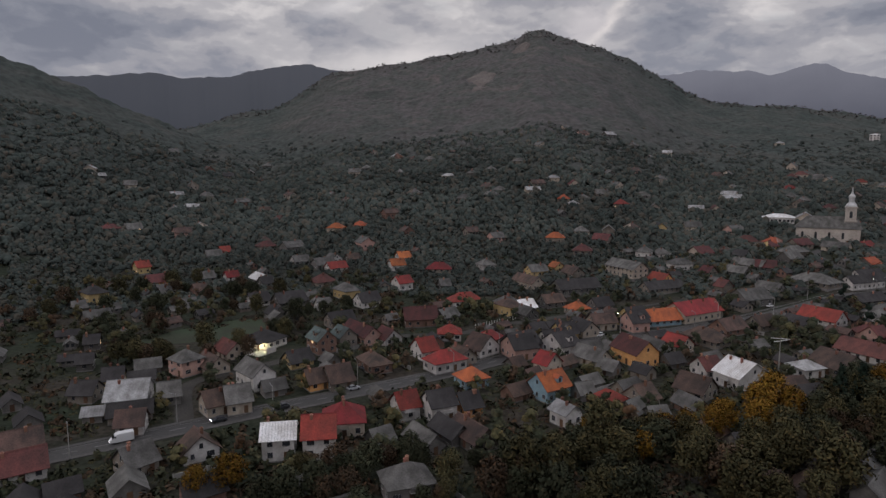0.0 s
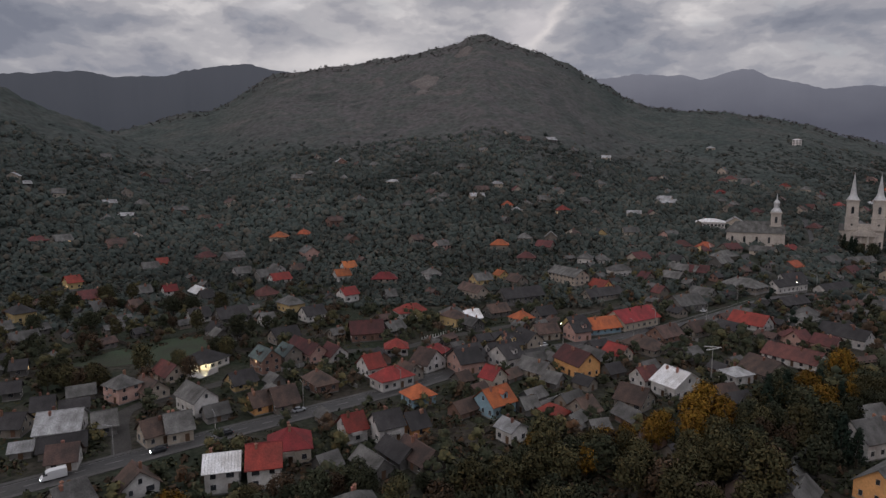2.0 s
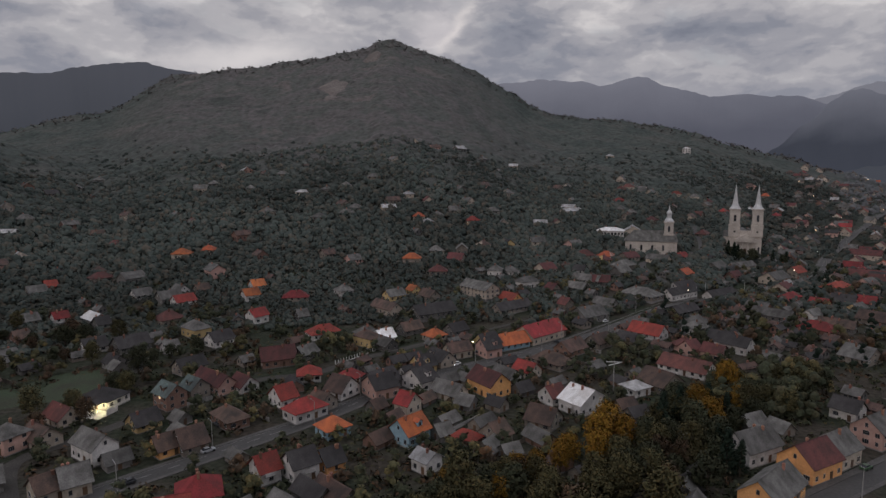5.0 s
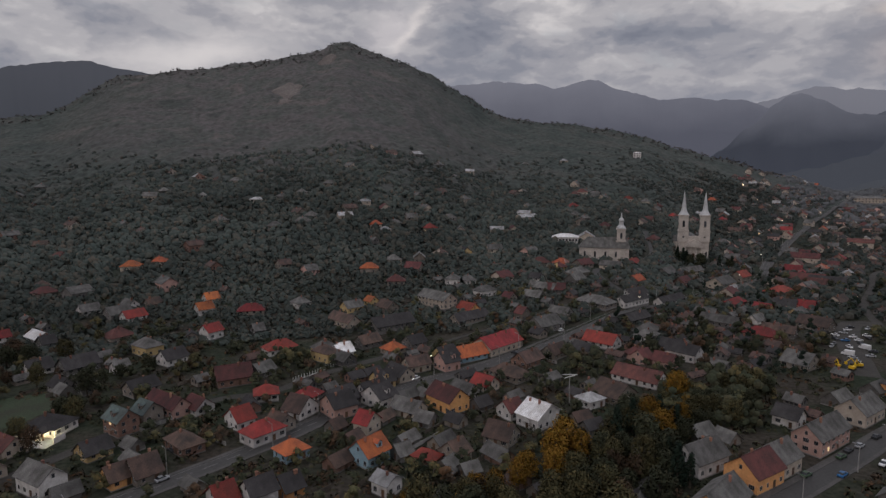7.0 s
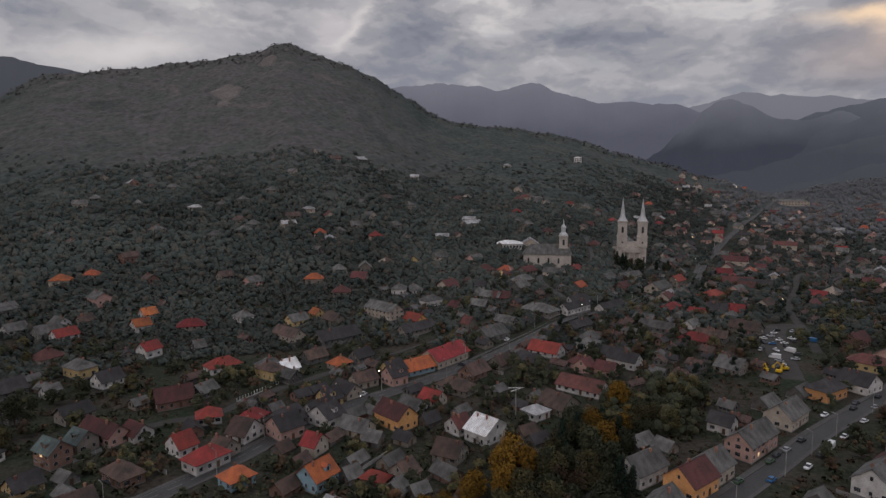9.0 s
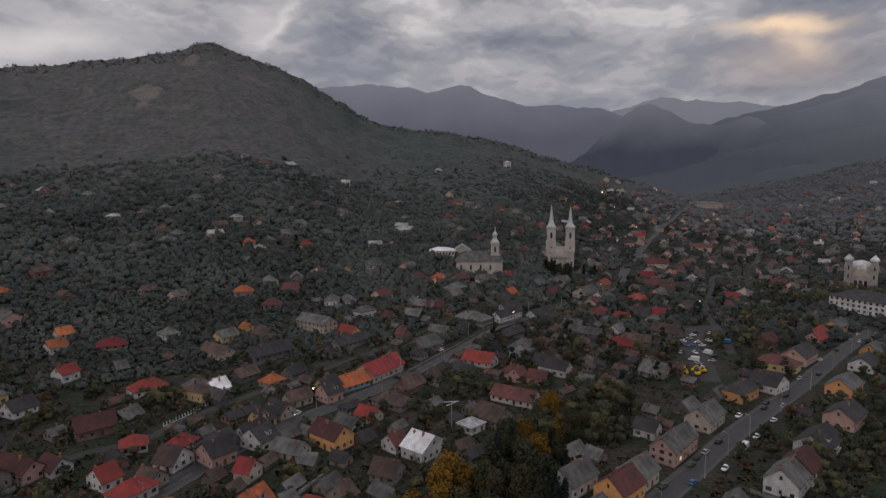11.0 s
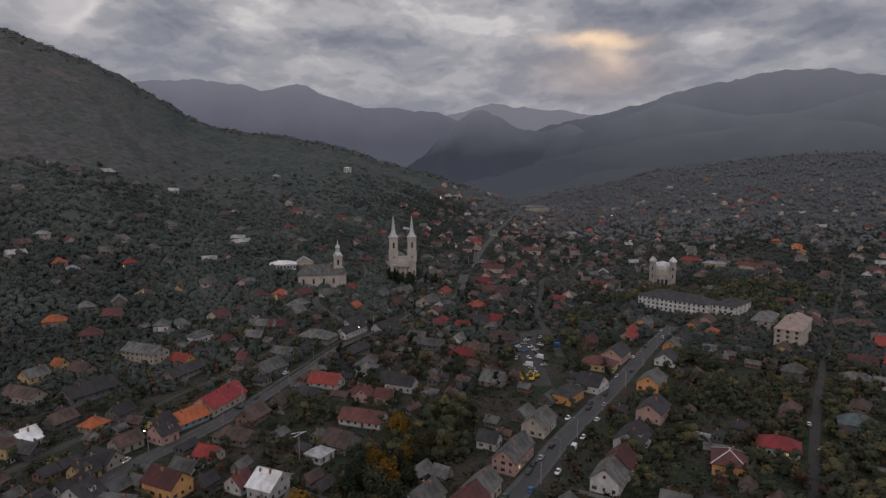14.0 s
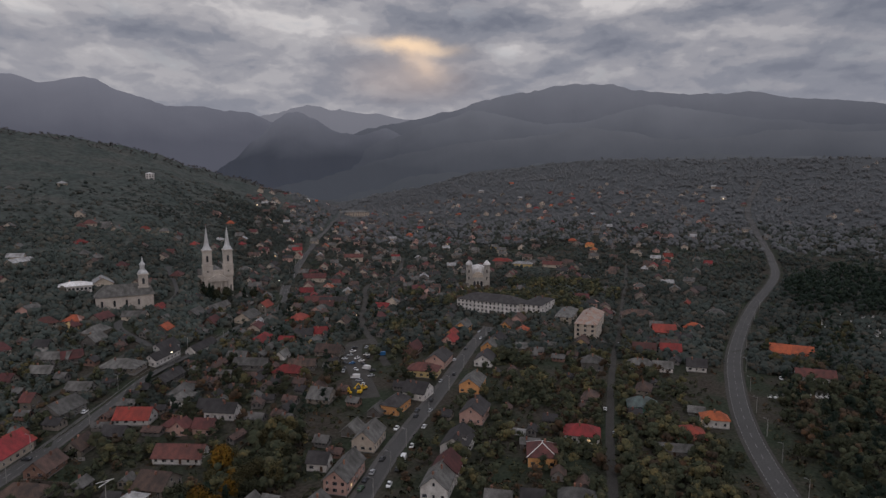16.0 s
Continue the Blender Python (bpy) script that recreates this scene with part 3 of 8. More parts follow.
# ---- streets ----
MAIN = [(-150, 100), (-89, 140), (-49, 167), (1, 199), (46, 232), (104, 258), (151, 284), (227, 325), (321, 371), (391, 398), (482, 470), (683, 612), (1056, 862), (1300, 1040)]
TERRACE = [(100, 111), (165, 131), (208, 145), (279, 164), (356, 187), (420, 203)]
BACK = [(150, 33), (211, 52), (273, 70), (368, 94), (453, 112), (616, 148), (800, 190)]
BYPASS = [(150, -34), (243, -3), (299, 13), (361, 24), (447, 32), (592, 32), (726, 23), (814, 21), (920, 30), (1011, 44), (1274, 85), (1572, 83)]
LANE = [(-69, 158), (-80, 188), (-67, 202), (-46, 224), (-18, 246), (6, 250), (27, 266), (86, 296), (140, 318), (227, 355)]
CHURCH_LANE = [(232, 327), (241, 396), (271, 415), (326, 451), (370, 520)]
STREAM_LANE = [(300, 215), (340, 255), (380, 296), (450, 345), (510, 388), (590, 407), (700, 470)]
FIELD_TRACK = [(440, 34), (498, 2), (510, -57), (520, -120)]
LOT_LANE = [(250, 190), (275, 215), (300, 240), (330, 262), (340, 255)]


def smooth(points, step=6.0):
    """Rounded run through a street's corners."""
    p = [Vector((*q, 0)) for q in points]
    p = [p[0] * 2 - p[1], *p, p[-1] * 2 - p[-2]]
    out = []
    for a, b, c, d in zip(p, p[1:], p[2:], p[3:]):
        n = max(2, int((c - b).length / step))
        for i in range(n):
            t = i / n
            out.append(0.5 * (2 * b + (c - a) * t + (2 * a - 5 * b + 4 * c - d) * t * t + (3 * b - a - 3 * c + d) * t ** 3))
    return out + [p[-2]]


def ribbon(name, points, left, right, lift, thick, material, label, category, kind="structure", parent=None, gap=None):
    """A strip along a street from left to right of its middle, with an edge of its own thickness."""
    line = smooth(points)
    bm = bmesh.new()
    rows = []
    for i, p in enumerate(line):
        d = (line[min(i + 1, len(line) - 1)] - line[max(i - 1, 0)]).normalized()
        nrm = Vector((-d.y, d.x, 0))
        far_ = 0.0 if p.length < 600 else 0.5
        a, c = p + nrm * left, p + nrm * right
        za = ground_at(p.x, p.y) + lift + far_
        rows.append([bm.verts.new((q.x, q.y, z)) for q, z in ((a, za - thick), (a, za), (c, za), (c, za - thick))])
    for i, (a, b) in enumerate(zip(rows, rows[1:])):
        if gap and (i // gap) % 2:
            continue
        for k in range(3):
            bm.faces.new((a[k], a[k + 1], b[k + 1], b[k]))
    ob = part(name, fix(bm), material, parent)
    if parent is None:
        tagged(ob, label, category, kind=kind)
    return ob


def dashes(points, side, width, length, space, parent, start=0, end=9999, name="lane_marking"):
    line = smooth(points, 1.5)
    bm = bmesh.new()
    run, prev = 0.0, line[0]
    for p in line[1:]:
        d = p - prev
        run += d.length
        if run % (length + space) < length and start < run < end:
            n = Vector((-d.y, d.x, 0)).normalized()
            z = 0.072 + (0 if p.length < 600 else 0.5)
            q = [prev + n * (side - width / 2), prev + n * (side + width / 2), p + n * (side + width / 2), p + n * (side - width / 2)]
            bm.faces.new([bm.verts.new((v.x, v.y, ground_at(v.x, v.y) + z)) for v in q])
        prev = p
    tagged(part(name, fix(bm), MARKING, parent), kind="stuff")


main_road = ribbon("road_main", MAIN, 3.1, -3.1, 0.06, 0.5, ASPHALT, "grey asphalt main street through the town", "road")
dashes(MAIN, 0, 0.18, 4, 4, main_road)
dashes(MAIN, 2.85, 0.14, 30, 0.2, main_road, name="edge_line")
ribbon("pavement_main_north", MAIN, 4.6, 3.1, 0.18, 0.5, PAVING, "narrow grey concrete pavement with a raised kerb", "pavement")
ribbon("pavement_main_south", MAIN, -3.1, -4.5, 0.18, 0.5, PAVING, "narrow grey concrete pavement with a raised kerb", "pavement")
terrace_road = ribbon("road_terrace", TERRACE, 2.8, -2.8, 0.06, 0.5, ASPHALT, "straight asphalt street between terraced houses", "road")
ribbon("pavement_terrace_north", TERRACE, 4.8, 2.8, 0.18, 0.5, PAVING, "pale pavement with driveways along the street", "pavement")
ribbon("pavement_terrace_south", TERRACE, -2.8, -4.0, 0.18, 0.5, PAVING, "pale pavement along the street", "pavement")
bypass = ribbon("road_bypass", BYPASS, 4.0, -4.0, 0.06, 0.5, ASPHALT, "curving two-lane bypass road with white edge dashes", "road")
dashes(BYPASS, 0, 0.22, 4, 7, bypass)
dashes(BYPASS, 3.7, 0.22, 2, 1.5, bypass, name="edge_line")
dashes(BYPASS, -3.7, 0.22, 2, 1.5, bypass, name="edge_line")
ribbon("verge_bypass_north", BYPASS, 5.6, 4.0, 0.05, 0.5, GRAVEL, "pale gravel shoulder beside the bypass", "verge")
ribbon("verge_bypass_south", BYPASS, -4.0, -5.2, 0.05, 0.5, GRAVEL, "pale gravel shoulder beside the bypass", "verge")
ribbon("road_back_street", BACK, 1.9, -1.9, 0.06, 0.5, GRAVEL, "narrow worn gravel back street", "road")
ribbon("road_lane", LANE, 2.4, -2.4, 0.06, 0.5, GRAVEL, "narrow lane behind the main street houses", "road")
ribbon("road_church_lane", CHURCH_LANE, 2.6, -2.6, 0.2, 0.7, ASPHALT, "side street climbing to the churches", "road")
ribbon("road_stream_lane", STREAM_LANE, 2.5, -2.5, 0.08, 0.5, GRAVEL, "gravel lane beside parked cars", "road")
ribbon("road_field_track", FIELD_TRACK, 1.6, -1.6, 0.06, 0.4, GRAVEL, "pale dirt track into the fields", "road")
ribbon("road_lot_lane", LOT_LANE, 7, -5, 0.05, 0.4, GRAVEL, "bare gravel yard with parked cars", "yard")

STREETS = {"main": MAIN, "terrace": TERRACE, "back": BACK, "bypass": BYPASS, "lane": LANE, "church": CHURCH_LANE, "stream": STREAM_LANE, "track": FIELD_TRACK, "lot": LOT_LANE}
ROAD_POINTS = np.array([(p.x, p.y, w) for k, w in (("main", 6.0), ("terrace", 6.5), ("back", 1.8), ("bypass", 7.5), ("lane", 3.0), ("church", 3.5), ("stream", 3.0), ("track", 2.5), ("lot", 9.0)) for p in smooth(STREETS[k], 4)])
SOLID = []          # what stands where: x, y, radius


def clear_of_roads(x, y, room):
    return bool((np.hypot(ROAD_POINTS[:, 0] - x, ROAD_POINTS[:, 1] - y) > ROAD_POINTS[:, 2] + room).all())


def clear_of_things(x, y, room):
    if not SOLID:
        return True
    a = np.array(SOLID)
    return bool((np.hypot(a[:, 0] - x, a[:, 1] - y) > a[:, 2] + room).all())


def street_turn(x, y):
    """Heading of the street nearest to a place."""
    best = (1e9, 0)
    for key in ("main", "terrace", "back", "bypass", "lane"):
        for (ax, ay), (bx, by) in zip(STREETS[key], STREETS[key][1:]):
            dx, dy = bx - ax, by - ay
            f = max(0, min(1, ((x - ax) * dx + (y - ay) * dy) / (dx * dx + dy * dy)))
            d = math.hypot(x - ax - f * dx, y - ay - f * dy)
            if d < best[0]:
                best = (d, math.degrees(math.atan2(dy, dx)))
    return best[1]


# ---- houses ----
def window_mesh(w, h, glass, bars):
    """A framed window that stands 7 cm out of the wall, its panes sunk in: it faces -y, with its middle at the origin."""
    bm = bmesh.new()
    n = bars + 1
    front = [[bm.verts.new((-w / 2 + w * k / n, -0.07, z)) for k in range(n + 1)] for z in (-h / 2, h / 2)]
    back = [[bm.verts.new((-w / 2 + w * k / n, 0.05, z)) for k in range(n + 1)] for z in (-h / 2, h / 2)]
    lights = [bm.faces.new((front[0][k], front[0][k + 1], front[1][k + 1], front[1][k])) for k in range(n)]
    for k in range(n):
        bm.faces.new((front[0][k + 1], front[0][k], back[0][k], back[0][k + 1]))
        bm.faces.new((front[1][k], front[1][k + 1], back[1][k + 1], back[1][k]))
    for k, s in ((0, 1), (n, -1)):
        bm.faces.new((front[0][k], front[1][k], back[1][k], back[0][k])[::s])
    bmesh.ops.inset_individual(bm, faces=lights, thickness=0.12, depth=0.0)
    bmesh.ops.inset_individual(bm, faces=lights, thickness=0.004, depth=-0.05)
    for f in lights:
        f.material_index = 1
    me = bpy.data.meshes.new("window")
    bm.to_mesh(me)
    bm.free()
    me.materials.append(FRAME)
    me.materials.append(glass)
    return me


def sill_mesh(w):
    bm = bmesh.new()
    box(bm, -w / 2 - 0.1, -0.18, -0.08, w / 2 + 0.1, 0.04, 0)
    me = bpy.data.meshes.new("sill")
    fix(bm).to_mesh(me)
    bm.free()
    me.materials.append(CONCRETE)
    return me


def door_mesh():
    bm = bmesh.new()
    v = [[bm.verts.new((x, y, z)) for x, z in ((-0.55, 0), (0.55, 0), (0.55, 2.1), (-0.55, 2.1))] for y in (-0.09, 0.05)]
    f = bm.faces.new(v[0])
    for i in range(4):
        bm.faces.new((v[0][(i + 1) % 4], v[0][i], v[1][i], v[1][(i + 1) % 4]))
    bmesh.ops.inset_individual(bm, faces=[f], thickness=0.09, depth=0.0)
    bmesh.ops.inset_individual(bm, faces=[f], thickness=0.01, depth=-0.04)
    bmesh.ops.inset_individual(bm, faces=[f], thickness=0.12, depth=0.02)
    me = bpy.data.meshes.new("door")
    bm.to_mesh(me)
    bm.free()
    me.materials.append(DOOR)
    return me


def chimney_mesh(h):
    bm = bmesh.new()
    solid(bm, [[(sx * a, sy * a, z) for sx, sy in ((-1, -1), (1, -1), (1, 1), (-1, 1))] for a, z in ((0.3, -0.9), (0.3, h), (0.38, h + 0.03), (0.38, h + 0.13), (0.16, h + 0.16), (0.14, h + 0.36))])
    me = bpy.data.meshes.new("chimney")
    fix(bm).to_mesh(me)
    bm.free()
    me.materials.append(BRICK)
    return me


WINDOWS = {False: [window_mesh(1.2, 1.3, GLASS, 1), window_mesh(0.85, 1.25, GLASS, 0), window_mesh(1.7, 1.3, GLASS, 2)], True: [window_mesh(1.25, 1.35, LIT, 1)]}
SILLS = [sill_mesh(1.25)]
DOORS, CHIMNEYS = door_mesh(), [chimney_mesh(0.9), chimney_mesh(1.4)]


def roof_gable(L, W, rise, over, thick=0.16):
    bm = bmesh.new()
    l, w = L / 2 + over, W / 2 + over
    drop = rise * over / (W / 2)
    outer = [(-w, -drop), (0, rise), (w, -drop)]
    inner = [(w, -drop - thick), (0, rise - thick), (-w, -drop - thick)]
    prof = outer + inner
    solid(bm, [[(x, y, z + thick + 0.02) for y, z in prof] for x in (-l, l)])
    return fix(bm)


def roof_hip(L, W, rise, over, thick=0.16):
    bm = bmesh.new()
    l, w = L / 2 + over, W / 2 + over
    r = max(L / 2 - W / 2, 0.15)
    top = rise + thick
    drop = rise * over / (W / 2)
    e = [(-l, -w), (l, -w), (l, w), (-l, w)]
    low = [bm.verts.new((x, y, -drop)) for x, y in e]
    edge = [bm.verts.new((x, y, thick - drop)) for x, y in e]
    a, b = bm.verts.new((-r, 0, top)), bm.verts.new((r, 0, top))
    bm.faces.new(low)
    for i in range(4):
        bm.faces.new((low[i], low[(i + 1) % 4], edge[(i + 1) % 4], edge[i]))
    bm.faces.new((edge[0], edge[1], b, a)), bm.faces.new((edge[2], edge[3], a, b))
    bm.faces.new((edge[1], edge[2], b)), bm.faces.new((edge[3], edge[0], a))
    return fix(bm)


def seams(L, W, rise, over, parent, material, step):
    """Standing seams of a sheet roof, on both slopes."""
    bm = bmesh.new()
    drop = rise * over / (W / 2)
    n = int((L + 2 * over) / step)
    for i in range(n + 1):
        x = -L / 2 - over + (L + 2 * over) * i / n
        for s in (-1, 1):
            w = W / 2 + over
            y0, z0, y1, z1 = s * w, -drop + 0.19, 0, rise + 0.19
            solid(bm, [[(x - 0.03, y, z), (x + 0.03, y, z), (x + 0.03, y, z + 0.06), (x - 0.03, y, z + 0.06)] for y, z in ((y0, z0), (y1, z1))])
    tagged(part("seam", fix(bm), material, parent), kind="stuff")


FAR = {"v": [], "f": [], "m": []}


def far_solid(rings, key):
    """A loft added to the joined distant houses."""
    base, n = len(FAR["v"]), len(rings[0])
    for r_ in rings:
        FAR["v"] += r_
    k = key
    for a in range(len(rings) - 1):
        for i in range(n):
            j = (i + 1) % n
            FAR["f"].append((base + a * n + i, base + a * n + j, base + (a + 1) * n + j, base + (a + 1) * n + i))
            FAR["m"].append(k)
    FAR["f"] += [tuple(base + i for i in range(n))[::-1], tuple(base + (len(rings) - 1) * n + i for i in range(n))]
    FAR["m"] += [k, k]


def far_house(x, y, turn, L, W, storeys, style, roof, wall):
    """One of the many houses too far off to tell their parts: walls, a thick roof, dark windows and a chimney."""
    SOLID.append((x, y, max(L, W) * 0.5))
    # far whites become zinc grey and cream, haze put into their colour
    if math.hypot(x, y) > 420:
        roof, wall = {"white": "lgray"}.get(roof, roof), {"white": "cream"}.get(wall, wall)
    m = pose(x, y, ground_at(x, y), 0, 0, turn)
    at = lambda pts: [tuple(m @ Vector(p)) for p in pts]
    H, rise, l, w = 0.4 + 2.75 * storeys, W * 0.34, L / 2, W / 2
    R, A = list(ROOF).index(roof), 10 + list(WALL).index(wall)
    e = l if style == "gable" else l - w * 0.9
    far_solid([at([(s * l, -w, -2), (s * l, w, -2), (s * l, w, H), (s * (l if style == "gable" else max(e, 0.2)), 0, H + rise), (s * l, -w, H)]) for s in (-1, 1)], A)
    o = 0.5
    far_solid([at([(s * (l + o), -w - o, H - 0.35), (s * (l + o), -w - o, H - 0.12), (s * max(e + (o if style == "gable" else 0), 0.2), 0, H + rise + 0.25), (s * (l + o), w + o, H - 0.12), (s * (l + o), w + o, H - 0.35), (s * max(e + (o if style == "gable" else 0), 0.2), 0, H + rise + 0.02)]) for s in (-1, 1)], R)
    far_solid([at([(l * 0.4 + a, b_, zz) for a, b_ in ((-0.35, 0.4), (0.35, 0.4), (0.35, 1.1), (-0.35, 1.1))]) for zz in (H, H + rise + 0.9)], 20)
    lit = random.Random(int(x * 13 + y * 7)).random() < 0.03
    for f in range(max(1, int(storeys + 0.3))):
        zc = 1.3 + 2.75 * f
        for q in (-0.55, 0, 0.55):
            for s in (-1, 1):
                far_solid([at([(q * l - 0.55, s * yy, zc), (q * l + 0.55, s * yy, zc), (q * l + 0.55, s * yy, zc + 1.3), (q * l - 0.55, s * yy, zc + 1.3)]) for yy in (w - 0.1, w + 0.05)], 22 if lit and q == 0 else 21)
        for q in (-0.4, 0.4):
            for s in (-1, 1):
                far_solid([at([(s * xx, q * w - 0.5, zc), (s * xx, q * w + 0.5, zc), (s * xx, q * w + 0.5, zc + 1.3), (s * xx, q * w - 0.5, zc + 1.3)]) for xx in (l - 0.1, l + 0.05)], 21)


def far_houses_done():
    me = bpy.data.meshes.new("distant_houses")
    me.from_pydata(FAR["v"], [], FAR["f"])
    for m in (*ROOF.values(), *WALL.values(), BRICK, GLASS, LIT_FAR):
        me.materials.append(m)
    me.polygons.foreach_set("material_index", FAR["m"])
    bm = bmesh.new()
    bm.from_mesh(me)
    bmesh.ops.recalc_face_normals(bm, faces=bm.faces)
    bm.to_mesh(me)
    bm.free()
    tagged(new("distant_houses", me), "many small plastered houses with tiled roofs on the far slopes", "houses", kind="stuff")


COUNT = [0]


def house(x, y, turn, L, W, storeys, style, roof, wall, detail=None, lit=None, category="house"):
    """A house with its ridge along its own x axis; detail 2: all windows, 1: those toward the valley's middle, 0: walls and roof with a window or two."""
    rng = random.Random(int(x * 31 + y * 57 + 1000))
    r = math.hypot(x, y)
    # same dulling of distant white as far_house: haze as a change of colour
    if r > 440:
        roof, wall = {"white": "lgray"}.get(roof, roof), {"white": "cream"}.get(wall, wall)
    if r > 1000:
        return far_house(x, y, turn, L, W, storeys, style, roof, wall)
    if detail is None:
        detail = 2 if r < 270 else 1 if r < 420 else 0
    z = ground_at(x, y)
    SOLID.append((x, y, max(L, W) * 0.5))
    kind = {0: "low", 1: "single-storey", 2: "two-storey", 3: "three-storey"}[max(0, min(3, round(storeys)))]
    word = "shed" if storeys < 0.85 else "house"
    h = thing("house" if word == "house" else "shed", pose(x, y, z, 0, 0, turn), f"{kind} {WALL_WORD[wall]} {word} with a {ROOF_WORD[roof]} {style} roof", word)
    H = 0.4 + 2.6 * storeys
    pitch = (0.42 if W < 10.5 else 0.34) if roof not in ("white", "lgray") else 0.3
    rise = W * pitch * (0.85 if style == "hip" else 1)
    over = 0.6
    bm = bmesh.new()
    l, w = L / 2, W / 2
    if style == "gable":
        solid(bm, [[(s * l, -w, -1.2), (s * l, w, -1.2), (s * l, w, H), (s * l, 0, H + rise), (s * l, -w, H)] for s in (-1, 1)])
    else:
        box(bm, -l, -w, -1.2, l, w, H + 0.1)
    part("wall", fix(bm), WALL[wall], h)
    rf = part("roof", (roof_gable if style == "gable" else roof_hip)(L, W, rise, over), ROOF[roof], h)
    rf.location = (0, 0, H)
    if style == "gable" and detail == 2:
        bm = bmesh.new()
        q = rise + 0.18
        solid(bm, [[(e * (l + over + 0.03), yy, zz) for yy, zz in ((-0.25, q - 0.12), (0, q + 0.09), (0.25, q - 0.12), (0, q - 0.06))] for e in (-1, 1)])
        part("ridge_cap", fix(bm), ROOF[roof], rf)
    if roof in ("white", "lgray") and style == "gable" and r < 260:
        seams(L, W, rise, over, rf, ROOF["lgray"], 0.7)
    if detail:
        bm = bmesh.new()
        box(bm, -l - 0.06, -w - 0.06, -1.3, l + 0.06, w + 0.06, 0.35)
        part("plinth", fix(bm), PLINTH, h)
    if storeys >= 0.9 and (detail or rng.random() < 0.5):
        for k in range(1 + (rng.random() < 0.35 and detail > 0)):
            c = part("chimney", CHIMNEYS[rng.randrange(2)], BRICK, h)
            ridge = l if style == "gable" else max(l - w, 0.3)
            cy = rng.choice((-1, 1)) * W * 0.1
            c.location = (rng.uniform(-0.75, 0.75) * ridge, cy, H + rise * (1 - abs(cy) / w) + 0.1)
    # openings: each side as (middle, along, length, heading)
    spin = radians(turn)
    toward_ = Vector((-x, -y + 30)).normalized()
    sides = ((0, -w, L, 0), (0, w, L, 180), (-l, 0, W, -90), (l, 0, W, 90))
    for i, (sx, sy, run, head) in enumerate(sides):
        nrm = Vector((math.sin(radians(head)), -math.cos(radians(head))))
        world_n = Vector((nrm.x * math.cos(spin) - nrm.y * math.sin(spin), nrm.x * math.sin(spin) + nrm.y * math.cos(spin)))
        facing = world_n.dot(toward_)
        if facing < (-0.35 if detail == 2 else 0.05):
            continue
        if storeys < 0.85:
            if facing > 0.3 and detail:
                d = part("door", DOORS, DOOR, h)
                d.matrix_local = pose(sx, sy, 0.05, 0, 0, head)
            continue
        floors = max(1, int(storeys + 0.35))
        count = max(1, int(run / (2.9 if detail == 2 else 3.4)))
        if detail == 0:
            count, floors = min(count, 2), min(floors, 2)
        for f in range(floors):
            for k in range(count):
                a = (k + 0.5) / count * run - run / 2
                px, py = sx + a * math.cos(radians(head)), sy + a * math.sin(radians(head))
                zc = 0.4 + 2.6 * f + 1.5
                if zc + 0.72 > H:
                    continue
                if f == 0 and k == count // 2 and i == (0 if facing > 0.2 else 1) and detail == 2 and count > 1:
                    d = part("door", DOORS, DOOR, h)
                    d.matrix_local = pose(px, py, 0.36, 0, 0, head)
                    continue
                on = rng.random() < (0.012 if lit is None else lit)
                me = WINDOWS[True][0] if on else WINDOWS[False][rng.choice((0, 0, 1, 2) if run / count > 2.6 else (0, 1))]
                wn = part("window", me, FRAME, h)
                wn.matrix_local = pose(px, py, zc, 0, 0, head)
                if r < 185:
                    part("sill", SILLS[0], CONCRETE, wn).location = (0, 0, -0.69)
        if style == "gable" and i > 1 and rise > 2.4 and detail:
            wn = part("window", WINDOWS[False][1], FRAME, h, "small attic window in the gable")
            wn.matrix_local = pose(sx, sy, H + rise * 0.32, 0, 0, head)
    if detail == 2 and storeys >= 1.4 and rng.random() < 0.45:
        # balcony on the long side that faces the valley
        s = -1 if Vector((math.sin(spin), -math.cos(spin))).dot(toward_) > 0 else 1
        bm = bmesh.new()
        bx = rng.uniform(-0.2, 0.2) * L
        y0, y1 = (-w - 1.15, -w + 0.02) if s < 0 else (w - 0.02, w + 1.15)
        box(bm, bx - 1.4, y0, 2.75, bx + 1.4, y1, 2.93)
        bal = part("balcony", fix(bm), CONCRETE, h)
        bm = bmesh.new()
        yo = y0 if s < 0 else y1 - 0.12
        box(bm, bx - 1.4, yo, 2.934, bx + 1.4, yo + 0.12, 3.85)
        part("parapet", fix(bm), WALL[wall], bal)
    if detail == 2 and style == "gable" and storeys >= 1.1 and L > 7.5 and rng.random() < 0.4:
        # a dormer with its own little gable, on the slope that faces the valley
        s = -1 if Vector((math.sin(spin), -math.cos(spin))).dot(toward_) > 0 else 1
        bx, dw = rng.uniform(-0.25, 0.25) * L, 1.0
        z0 = H + rise * 0.3
        y_out, y_in = s * w * 0.78, s * w * 0.2
        bm = bmesh.new()
        solid(bm, [[(bx - dw, yy, z0 - 0.4), (bx + dw, yy, z0 - 0.4), (bx + dw, yy, z0 + 1.3), (bx, yy, z0 + 1.9), (bx - dw, yy, z0 + 1.3)] for yy in (y_out, y_in)])
        dm = part("dormer", fix(bm), WALL[wall], h)
        bm = bmesh.new()
        solid(bm, [[(bx - dw - 0.25, yy, z0 + 1.15), (bx, yy, z0 + 2.0), (bx + dw + 0.25, yy, z0 + 1.15), (bx + dw + 0.25, yy, z0 + 1.28), (bx, yy, z0 + 2.14), (bx - dw - 0.25, yy, z0 + 1.28)] for yy in (y_out + s * 0.3, y_in)])
        part("dormer_roof", fix(bm), ROOF[roof], dm)
